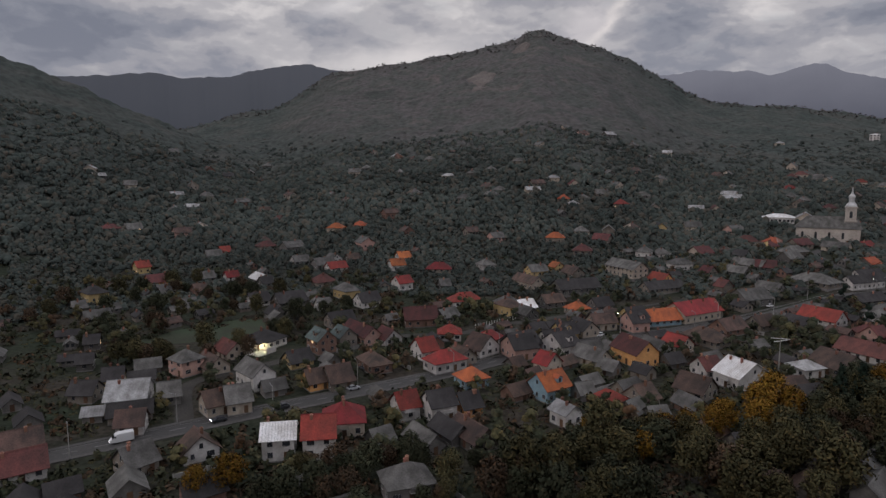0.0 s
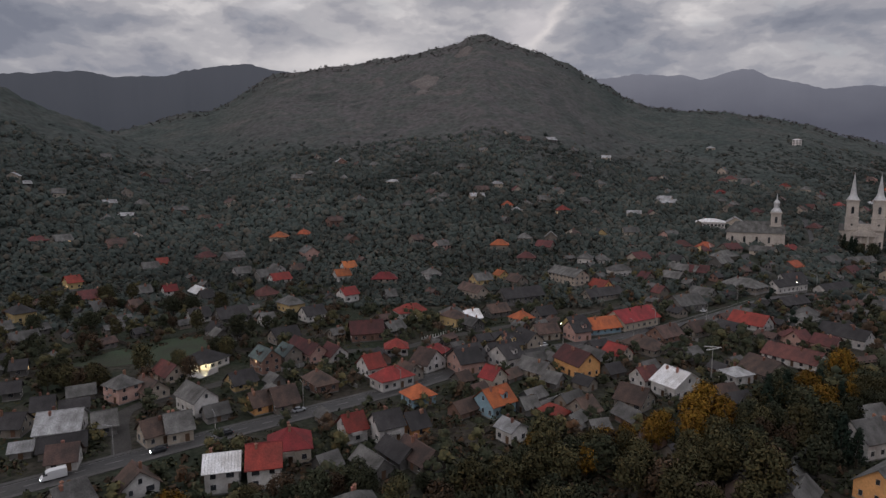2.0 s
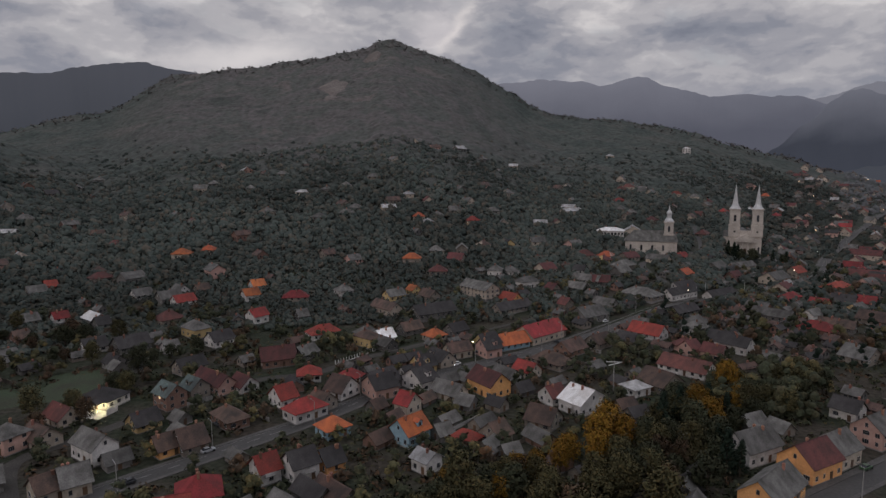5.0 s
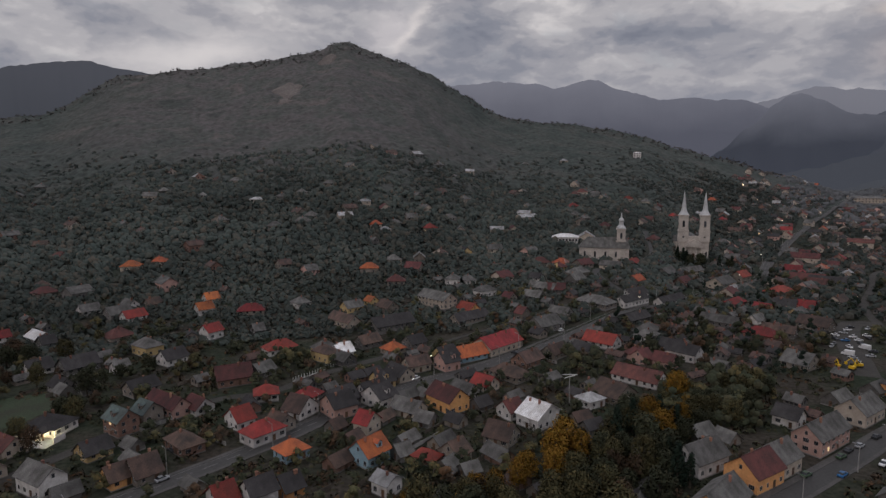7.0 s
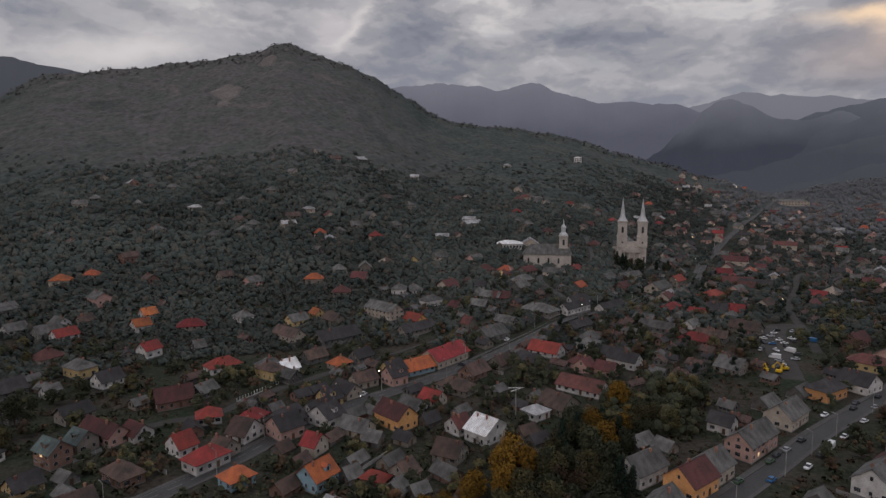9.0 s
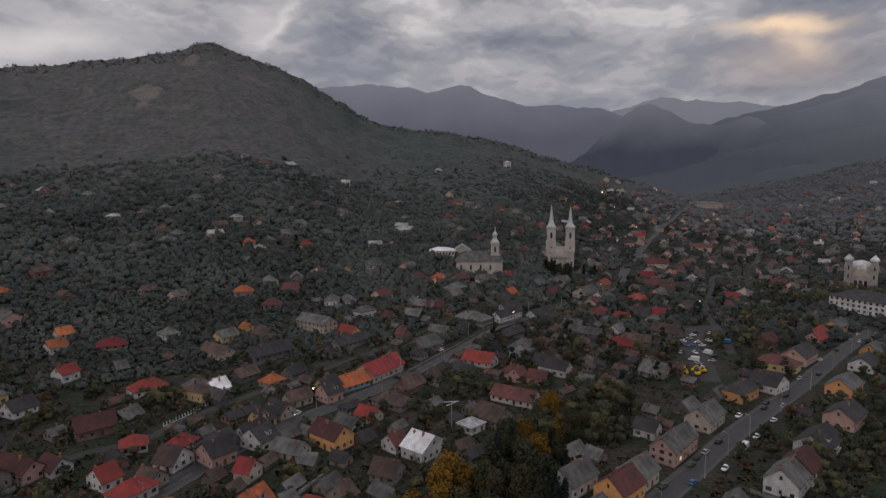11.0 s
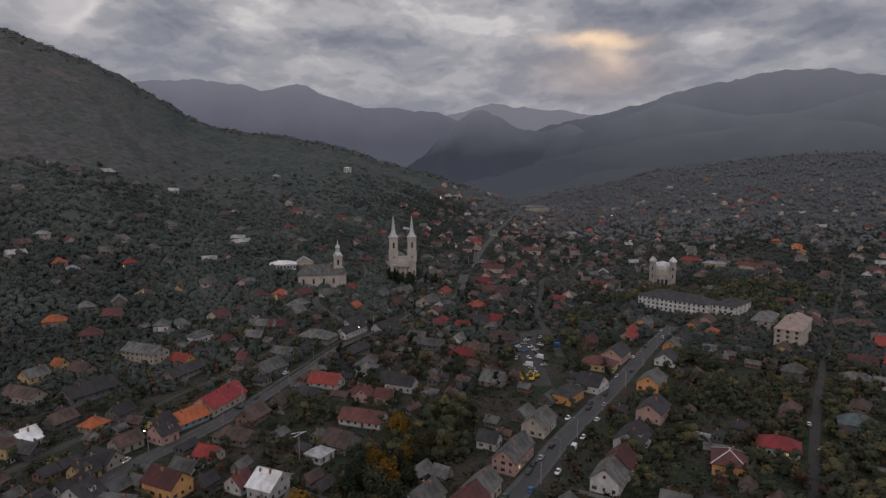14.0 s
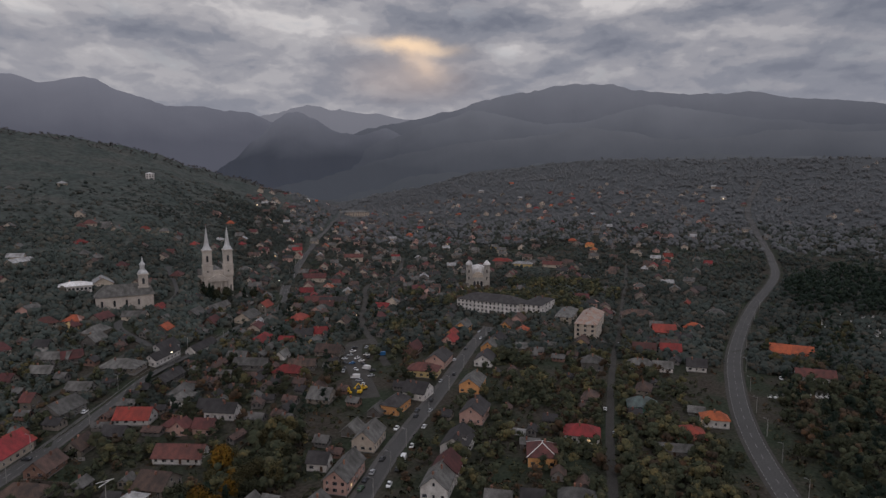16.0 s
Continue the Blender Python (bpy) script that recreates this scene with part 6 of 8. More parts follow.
def old_church(x, y, turn):
    """Nave along -x from the tower at its end."""
    SOLID.append((x - 16, y + 10, 24))
    z = ground_at(x, y)
    c = thing("old_church", pose(x, y, z, 0, 0, turn), "old cream church with a grey roof and baroque tin tower", "church")
    bm = bmesh.new()
    box(bm, -32, -7, -4, 6, 8, 10.5)
    part("wall", fix(bm), STONE, c)
    bm = bmesh.new()
    solid(bm, [[(xx, -7.8, 10.4), (xx, 8.8, 10.4), (xx2, 0.5, 18.5)] for xx, xx2 in ((-33, -26), (7, 4))])
    part("roof", fix(bm), ROOF["gray"], c)
    bm = bmesh.new()
    square(bm, 0, 0.5, 3.7, -3, 15.5)
    square(bm, 0, 0.5, 3.95, 15.5, 16.1)
    square(bm, 0, 0.5, 3.2, 16.1, 24.5)
    square(bm, 0, 0.5, 3.7, 24.5, 25.4)
    t = part("tower", fix(bm), STONE, c)
    bm = bmesh.new()
    solid(bm, [ring(r, zz, 8, 0, 0.5, math.pi / 8) for r, zz in ((3.6, 25.4), (3.5, 26.4), (2.6, 27.6), (1.9, 28.4), (1.8, 31.2), (2.3, 31.7), (2.0, 32.8), (0.8, 34.2), (0.55, 35.2), (0.1, 38.5))])
    part("cap", fix(bm), TIN, c)
    for head, px, py in ((0, 0, -2.72), (90, 3.22, 0.5), (-90, -3.22, 0.5)):
        arch_window(t, px, py, 17.5, 1.7, 4.6, head)
    for k in range(4):
        arch_window(c, -28 + k * 8, -7.02, 3.2, 1.5, 4.4, 0)
    arch_window(c, -32.02, 0.5, 3.2, 1.5, 4.4, -90)


def domed_church(x, y, turn):
    SOLID.append((x, y, 20))
    z = ground_at(x, y)
    c = thing("domed_church", pose(x, y, z, 0, 0, turn), "new white church with two turrets and pale metal domes", "church")
    bm = bmesh.new()
    box(bm, -12, 0, -3, 12, 24, 15)
    box(bm, -6, -2.5, -3, 6, 0, 12)
    part("wall", fix(bm), GREY_STONE, c)
    bm = bmesh.new()
    solid(bm, [ring(9.2, 15, 16, 0, 13), ring(9.0, 17.5, 16, 0, 13), ring(8.2, 20, 16, 0, 13), ring(5.8, 22.3, 16, 0, 13), ring(0.6, 23.6, 16, 0, 13)])
    part("dome", fix(bm), ROOF["white"], c)
    bm = bmesh.new()
    solid(bm, [ring(12.5, 12.5, 12, 0, 24), ring(9, 15.5, 12, 0, 24), ring(0.5, 17, 12, 0, 24)])
    part("apse_roof", fix(bm), ROOF["white"], c)
    for s in (-1, 1):
        bm = bmesh.new()
        square(bm, s * 9.2, 3, 3.2, 14.8, 19.5)
        solid(bm, [ring(3.1, 19.5, 8, s * 9.2, 3, math.pi / 8), ring(3.0, 24.5, 8, s * 9.2, 3, math.pi / 8)])
        t = part("turret", fix(bm), GREY_STONE, c)
        bm = bmesh.new()
        solid(bm, [ring(3.7, 24.5, 12, s * 9.2, 3), ring(3.2, 26.3, 12, s * 9.2, 3), ring(1.6, 28, 12, s * 9.2, 3), ring(0.15, 29.6, 12, s * 9.2, 3)])
        part("turret_dome", fix(bm), ROOF["white"], c)
        for k in range(2):
            arch_window(t, s * 9.2, -0.2, 9 + k * 7, 1.3, 3.6, 0)
    for k in range(3):
        arch_window(c, -3.6 + 3.6 * k, -2.52, 1, 2.4, 7, 0)
    bm = bmesh.new()
    solid(bm, [[(5.6 * math.cos(a), yy, 12 + 5.6 * math.sin(a)) for a in np.linspace(0, math.pi, 13)] for yy in (-2.6, 0.2)])
    part("arch_gable", fix(bm), WALL["cream"], c)
    for k in range(3):
        arch_window(c, -12.02, 6 + k * 6, 5, 1.5, 5, -90)
        arch_window(c, 12.02, 6 + k * 6, 5, 1.5, 5, 90)


def block(name, x, y, turn, L, W, H, roof, wall, floors, cols, ends, label, category, rise=4.0):
    """A plain large building along its own x axis with rows of windows toward -y and on its ends."""
    SOLID.append((x, y, max(L, W) * 0.5))
    h = thing(name, pose(x, y, ground_at(x, y), 0, 0, turn), label, category)
    bm = bmesh.new()
    box(bm, -L / 2, -W / 2, -2, L / 2, W / 2, H)
    part("wall", fix(bm), WALL[wall], h)
    part("roof", roof_hip(L, W, rise, 0.6), ROOF[roof], h).location = (0, 0, H - 0.05)
    bm = bmesh.new()
    box(bm, -L / 2 - 0.08, -W / 2 - 0.08, -2.1, L / 2 + 0.08, W / 2 + 0.08, 0.6)
    part("plinth", fix(bm), PLINTH, h)
    for f in range(floors):
        zc = 0.8 + (H - 0.8) * (f + 0.52) / floors
        for k in range(cols):
            part("window", WINDOWS[False][0], FRAME, h).matrix_local = pose(-L / 2 + L * (k + 0.5) / cols, -W / 2, zc) @ Matrix.Scale(1.4, 4)
        for k in range(ends):
            for s in (-1, 1):
                part("window", WINDOWS[False][0], FRAME, h).matrix_local = pose(s * L / 2, -W / 2 + W * (k + 0.5) / ends, zc, 0, 0, 90 * s) @ Matrix.Scale(1.4, 4)
    for k in range(2):
        part("chimney", CHIMNEYS[1], BRICK, h).location = (L * (0.18 - 0.36 * k), 1.2, H + rise * 0.75)
    return h


twin_church(370.3, 449.5, -34.7)
old_church(280, 424, -30)
domed_church(560, 284, -62)
block("school", 472, 226, 271, 56, 22, 10.5, "dark", "white", 3, 15, 3, "long white three-storey school with a dark hip roof", "school", 5.0)
block("school_wing", 487, 189, 271, 17, 34, 10.0, "dark", "white", 3, 4, 4, "white school wing with a dark hip roof", "school", 4.2)
block("apartment_block", 436, 129, 9, 46, 15, 13.5, "rust", "cream", 4, 10, 3, "cream four-storey apartment block with a rusting hip roof", "apartment block", 4.5)
block("workshop", 470, 158, 9, 34, 13, 7.0, "gray", "cream", 2, 7, 2, "low cream workshop with a grey hip roof", "workshop", 3.0)
block("hilltop_house", 606, 880, -35, 12, 11, 10.5, "white", "white", 3, 3, 2, "tall white house alone on the wooded slope", "house", 1.5)
block("workshop", 262, 482, -30, 22, 14, 6.0, "white", "white", 1, 8, 3, "low white workshop with a bright sheet roof", "workshop", 2.4)
house(283, 482, 62, 19, 15, 1.6, "gable", "white", "white")
block("warehouse", 1010, 800, -38, 60, 22, 9, "gray", "cream", 2, 12, 3, "long pale warehouse beyond the churches", "warehouse", 3)


# ---- fill: the dense roofs between the streets, sheds in the yards, scattered houses beyond ----
# garden woods where no house stands: x, y, radius
WOODED = [(158, 178, 18), (186, 192, 12), (319, 228, 15), (381, 256, 13), (345, 152, 13), (309, 124, 14), (284, 114, 12), (240, 107, 9), (237, 46, 18), (226, 27, 16), (277, 44, 13), (318, 80, 9), (143, 236, 9),
          (10, 288, 10), (368, 262, 9), (490, 319, 13), (134, 250, 8), (80, 262, 7), (205, 112, 8), (262, 24, 10), (505, 262, 20), (530, 225, 24), (525, 180, 22), (560, 205, 24), (600, 240, 26), (620, 200, 26), (590, 160, 22), (480, 150, 12), (470, 275, 14)]


def fill_houses(count, spread, sheds, seed, room):
    rng = random.Random(seed)
    made = tries = 0
    while made < count and tries < count * 40:
        tries += 1
        x, y = spread(rng)
        shed = rng.random() < sheds or math.hypot(x, y) < 400
        if any(math.hypot(x - a, y - b) < c + 2 for a, b, c in WOODED):
            continue
        L, W = (rng.uniform(5, 9), rng.uniform(4, 6.5)) if shed else (rng.uniform(9, 14), rng.uniform(8, 11))
        if not clear_of_roads(x, y, W * 0.55) or not clear_of_things(x, y, max(L, W) * 0.5 + room):
            continue
        turn = street_turn(x, y) + rng.choice((0, 90)) + rng.uniform(-7, 7)
        roof = rng.choice(("dark", "dark", "brown", "brown", "gray", "gray", "gray") if shed else ("dark", "dark", "brown", "brown", "brown", "gray", "gray", "maroon", "maroon", "maroon", "red", "orange"))
        wall = rng.choice(("gray", "beige", "gray", "brick") if shed else ("white", "white", "cream", "beige", "beige", "gray", "pink", "yellow", "brick"))
        if roof in ("red", "orange", "maroon") and (spread is slope or math.hypot(x, y) > 480 and rng.random() < 0.6):
            roof = rng.choice(("brown", "gray", "gray", "lgray"))
        # bright walls far off are mostly toned down, in place of haze
        if math.hypot(x, y) > 480 and wall in ("white", "yellow"):
            wall = rng.choice(("white", "cream", "beige", "beige"))
        (house if math.hypot(x, y) < (240 if shed else 330) else backyard)(x, y, turn, L, W, rng.uniform(0.6, 0.8) if shed else rng.choice((0.95, 1, 1.1, 1.4)), "gable" if shed or rng.random() < 0.6 else "hip", roof, wall, detail=(1 if math.hypot(x, y) < 260 else 0))
        made += 1


def backyard(x, y, turn, L, W, storeys, style, roof, wall, detail=0):
    far_house(x, y, turn, L, W, storeys, style, roof, wall)


def along_main(rng):
    t = rng.uniform(-0.2, 1.0)
    s = rng.gauss(0, 38)
    return -60 + 400 * t - 0.52 * s, 165 + 235 * t + 0.85 * s


def town_middle(rng):
    return rng.uniform(110, 520), rng.uniform(60, 430)


def town_beyond(rng):
    return rng.uniform(300, 640), rng.uniform(300, 480)


def upper_main(rng):
    t, s = rng.uniform(0, 1), rng.gauss(0, 75)
    return 400 + 520 * t + 0.56 * s, 420 + 350 * t - 0.83 * s


def town_near(rng):
    t, s = rng.uniform(0, 1), rng.uniform(-95, 60)
    return 20 + 420 * t - 0.5 * s, 190 + 215 * t + 0.86 * s


def west_yards(rng):
    return rng.uniform(-190, 60), rng.uniform(150, 350)


def valley(rng):
    r = rng.uniform(420, 1500)
    b = radians(rng.uniform(33 if r < 560 else 43, 84))
    return r * math.sin(b), r * math.cos(b)


def slope(rng):
    r, b = rng.uniform(380, 780), radians(rng.uniform(-24, 36))
    return r * math.sin(b), r * math.cos(b)


fill_houses(70, along_main, 0.8, 11, 0.6)
fill_houses(120, town_middle, 0.6, 12, 0.8)
fill_houses(80, town_beyond, 0.55, 16, 0.5)
fill_houses(170, upper_main, 0.3, 17, 0.8)
fill_houses(80, town_near, 0.9, 18, 0.3)
fill_houses(30, west_yards, 0.9, 13, 1.5)
fill_houses(300, valley, 0.1, 14, 3.5)
fill_houses(50, slope, 0.2, 15, 7.0)
far_houses_done()


# ---- trees ----
def rounded(me, normals):
    """Leaves shaded as one rounded crown."""
    me.polygons.foreach_set("use_smooth", [True] * len(me.polygons))
    me.attributes.new("custom_normal", "FLOAT_VECTOR", "POINT").data.foreach_set("vector", np.ascontiguousarray(normals, dtype=np.float32).ravel())


def limb(bm, a, b, ra, rb, n=6):
    """A tapered length of trunk or limb."""
    d = (b - a).normalized()
    s = d.orthogonal().normalized()
    t = d.cross(s)
    solid(bm, [[p + (s * math.cos(k) + t * math.sin(k)) * r for k in np.linspace(0, 2 * math.pi, n, endpoint=False)] for p, r in ((a, ra), (b, rb))])


def tree_master(seed, tall, wide, leaf, clumps, leaves, leaf_size, habit="round"):
    """A trunk with limbs, and a crown of leaf sprays set round the limbs' ends."""
    rng = random.Random(seed)
    t = thing("tree", pose(0, 0, 0), "x", "tree")
    bm = bmesh.new()
    fork = tall * (0.28 if habit == "round" else 0.12)
    lean = Vector((rng.uniform(-0.3, 0.3), rng.uniform(-0.3, 0.3), 0))
    limb(bm, Vector((0, 0, -0.5)), Vector((0, 0, fork)) + lean * 0.4, tall * 0.03, tall * 0.022)
    limb(bm, Vector((0, 0, fork)) + lean * 0.4, Vector((0, 0, tall * 0.8)) + lean, tall * 0.022, tall * 0.006)
    ends = []
    for k in range(clumps):
        f = (k + 0.5) / clumps
        a = k * 2.4 + rng.uniform(-0.4, 0.4)
        if habit == "round":
            up = fork + (tall - fork) * (0.1 + 0.85 * f) 
            out = wide * 0.5 * math.sin(math.pi * (0.18 + 0.75 * f)) ** 0.8 * rng.uniform(0.45, 1.0)
        else:
            up = fork + (tall - fork) * f
            out = wide * 0.5 * (1 - f) ** 0.9 * rng.uniform(0.5, 1.0) if habit == "cone" else wide * 0.5 * (0.35 + 0.65 * math.sin(math.pi * min(f + 0.15, 1))) * rng.uniform(0.4, 1)
        e = Vector((out * math.cos(a), out * math.sin(a), up)) + lean * f
        ends.append((e, wide * rng.uniform(0.13, 0.24) * (1 if habit == "round" else 0.75)))
        if k % 2 == 0:
            root = Vector((0, 0, max(fork * 0.9, up - out * 0.8))) + lean * 0.6
            limb(bm, root, e, tall * 0.009, tall * 0.003, 4)
    part("trunk", fix(bm), BARK, t)
    verts, faces, shade = [], [], []
    heart = Vector((0, 0, fork + (tall - fork) * 0.45))
    for e, r in ends:
        for _ in range(leaves):
            d = Vector((rng.gauss(0, 1), rng.gauss(0, 1), rng.gauss(0, 0.8))).normalized()
            p = e + d * r * rng.uniform(0.35, 1.15)
            n = (d + Vector((rng.uniform(-0.8, 0.8), rng.uniform(-0.8, 0.8), rng.uniform(-0.3, 0.9)))).normalized()
            u = n.orthogonal().normalized()
            u.rotate(Matrix.Rotation(rng.uniform(0, 6.28), 3, n))
            v = n.cross(u)
            s = leaf_size * rng.uniform(0.6, 1.35)
            i = len(verts)
            bend = n * s * 0.25
            verts += [p - u * s, p - v * s * 0.55 + bend, p + u * s, p + v * s * 0.55 + bend]
            shade += [tuple((d + (p - heart).normalized() * 0.7 + n * 0.2 + Vector((0, 0, 0.9))).normalized())] * 4
            faces += [(i, i + 1, i + 2), (i, i + 2, i + 3)]
    me = bpy.data.meshes.new("crown")
    me.from_pydata([tuple(v) for v in verts], [], faces)
    rounded(me, np.array(shade))
    part("crown", me, LEAF[leaf], t)
    return t


TREE_WORD = {"green": "dark green leafy tree", "olive": "olive-green tree losing its leaves", "yellow": "golden yellow autumn tree", "brown": "russet brown autumn tree", "conifer": "dark conifer"}
MASTERS = {}
for key, tall, wide, cl, lv, size, habit, n in (("green", 8.5, 7.0, 30, 75, 0.3, "round", 3), ("olive", 9.5, 7.5, 30, 70, 0.31, "round", 3), ("yellow", 11.5, 8.0, 38, 75, 0.31, "round", 2),
                                                ("brown", 8.0, 6.5, 26, 60, 0.3, "round", 2), ("conifer", 12, 5.5, 40, 44, 0.32, "cone", 2)):
    MASTERS[key] = [tree_master(100 + 7 * i + len(key), tall * (1 + 0.12 * i), wide, key, cl, lv, size, habit) for i in range(n)]


def tree(key, x, y, size, rng, where="between the houses"):
    m = rng.choice(MASTERS[key])
    t = copy_thing(m, pose(x, y, ground_at(x, y) - 0.1, 0, 0, rng.uniform(0, 360)) @ Matrix.Diagonal((size * rng.uniform(0.85, 1.15), size * rng.uniform(0.85, 1.15), size, 1)))
    tagged(t, f"{TREE_WORD[key]} {where}", "tree", where)
    return t


def grove(count, cx, cy, rx, ry, turn, keys, sizes, seed, where, room=1.5):
    rng = random.Random(seed)
    c, s = math.cos(radians(turn)), math.sin(radians(turn))
    made = tries = 0
    while made < count and tries < count * 30:
        tries += 1
        a, b = rng.uniform(-1, 1), rng.uniform(-1, 1)
        if a * a + b * b > 1:
            continue
        x, y = cx + a * rx * c - b * ry * s, cy + a * rx * s + b * ry * c
        if not clear_of_roads(x, y, 1.5) or not clear_of_things(x, y, room):
            continue
        tree(rng.choice(keys), x, y, rng.uniform(*sizes), rng, where)
        made += 1


rng = random.Random(77)
# the golden trees below the zinc-roofed barn, and the dark grove round them
for x, y, s in ((88, 160, 1.05), (84, 157, 0.95), (92, 156, 0.9), (79, 148, 0.8), (71, 150, 0.85), (67, 146, 0.75), (58, 141, 0.8), (54, 145, 0.7), (35, 141, 0.75), (46, 135, 0.7), (121, 158, 0.95), (126, 163, 0.9), (-44, 121, 0.75), (-50, 118, 0.6)):
    tree("yellow", x, y, s, rng, "at the edge of the grove")
grove(64, 58, 128, 52, 17, 14, ("green", "olive", "olive", "brown", "green", "olive"), (0.7, 1.25), 1, "in the dark grove below the gardens", 0.5)
grove(30, 112, 150, 26, 15, 30, ("green", "green", "olive", "conifer"), (0.7, 1.2), 2, "in the dark grove below the gardens", 0.5)
grove(16, 135, 172, 22, 12, 30, ("green", "green", "olive", "yellow"), (0.7, 1.1), 21, "behind the terraced houses", 0.5)
grove(34, -10, 122, 40, 14, 5, ("green", "green", "olive", "brown"), (0.5, 0.9), 3, "in the gardens by the main street", 0.5)
grove(26, -95, 232, 34, 30, 0, ("green", "olive", "brown", "olive"), (0.6, 1.1), 4, "round the meadow", 0.5)
grove(40, -120, 290, 80, 60, 0, ("green", "olive", "brown", "green"), (0.6, 1.2), 5, "in the western gardens", 0.5)
grove(14, 372, 440, 26, 22, 0, ("conifer", "green"), (0.8, 1.2), 18, "round the churches", 0.3)
grove(16, 310, -28, 75, 30, 10, ("green", "brown", "olive", "green"), (0.5, 0.95), 9, "on the rough ground beside the bypass", 0.5)
for i, (x, y, r) in enumerate(WOODED[:2]):
    grove(int(r * r * 0.06), x, y, r, r * 0.9, 20, ("olive", "green", "olive"), (0.6, 1.0), 200 + i, "in the garden wood", 0.3)
tree("yellow", 146, 176, 0.75, rng, "at the edge of the grove")
for key in MASTERS:
    for m in MASTERS[key]:
        for o in (*m.children, m):
            bpy.data.objects.remove(o)


# ---- woods and hedges: what nobody could count ----
def free_of(xy, things=True, roads=True, near=0.85):
    keep = np.ones(len(xy), bool)
    a = np.array(SOLID)
    for i in range(0, len(xy), 2000):
        p = xy[i:i + 2000]
        if things:
            keep[i:i + 2000] &= (np.hypot(p[:, None, 0] - a[None, :, 0], p[:, None, 1] - a[None, :, 1]) > a[None, :, 2] * near + 1.2).all(1)
        if roads:
            keep[i:i + 2000] &= (np.hypot(p[:, None, 0] - ROAD_POINTS[None, :, 0], p[:, None, 1] - ROAD_POINTS[None, :, 1]) > ROAD_POINTS[None, :, 2] + 1.5).all(1)
    return keep


def spread_wood(n, r0, r1, b0, b1, seed, power=1.0):
    g = np.random.default_rng(seed)
    r = r0 * (r1 / r0) ** (g.uniform(0, 1, n) ** power)
    b = np.radians(g.uniform(b0, b1, n))
    return np.stack([r * np.sin(b), r * np.cos(b)], 1), g


def sprays(name, xy, radius, tall, count, size, material, seed, label, lift=None, flat=0.0):
    """Shrubs as clouds of leaf sprays over the ground, in one mesh."""
    g = np.random.default_rng(seed)
    n = len(xy)
    z = height(xy[:, 0], xy[:, 1]) + (0 if lift is None else lift)
    d = g.normal(0, 1, (n, count, 3))
    d /= np.linalg.norm(d, axis=2, keepdims=True)
    d[..., 2] = np.abs(d[..., 2]) if lift is None else np.where(d[..., 2] < -0.35, -d[..., 2], d[..., 2])
    c = d * g.uniform(0.45, 1.1, (n, count, 1)) * np.stack([radius, radius, tall], 1)[:, None]
    c += np.concatenate([xy, z[:, None]], 1)[:, None]
    nv = d * (1 - 0.6 * flat) + g.normal(0, 0.3 - 0.15 * flat, d.shape)
    nv[..., 2] += 1.6 * flat
    nv /= np.linalg.norm(nv, axis=2, keepdims=True)
    u = np.cross(nv, g.normal(0, 1, d.shape))
    u /= np.linalg.norm(u, axis=2, keepdims=True)
    w = np.cross(nv, u)
    s = size * g.uniform(0.6, 1.5, (n, count, 1))
    V = np.stack([c - u * s, c - w * s * 0.6, c + u * s, c + w * s * 0.6], 2).reshape(-1, 3)
    F = np.arange(len(V)).reshape(-1, 4)
    me = bpy.data.meshes.new(name)
    me.vertices.add(len(V))
    me.vertices.foreach_set("co", V.reshape(-1).astype(np.float32))
    me.loops.add(len(V))
    me.loops.foreach_set("vertex_index", F.reshape(-1).astype(np.int32))
    me.polygons.add(len(F))
    me.polygons.foreach_set("loop_start", np.arange(0, len(V), 4, dtype=np.int32))
    me.update(calc_edges=True)
    soft = d * (0.75 - 0.45 * min(1, flat * 2)) + np.array((0, 0, 0.8)) + 0.12 * nv
    soft /= np.linalg.norm(soft, axis=2, keepdims=True)
    rounded(me, np.repeat(soft.reshape(-1, 3), 4, axis=0))
    me.materials.append(material)
    return tagged(new(name, me), label, "shrubs", kind="stuff")


ICO = bmesh.new()
bmesh.ops.create_icosphere(ICO, subdivisions=1, radius=1.0)
ICO_V, ICO_F = np.array([tuple(v.co) for v in ICO.verts]), np.array([[v.index for v in f.verts] for f in ICO.faces])
ICO.free()


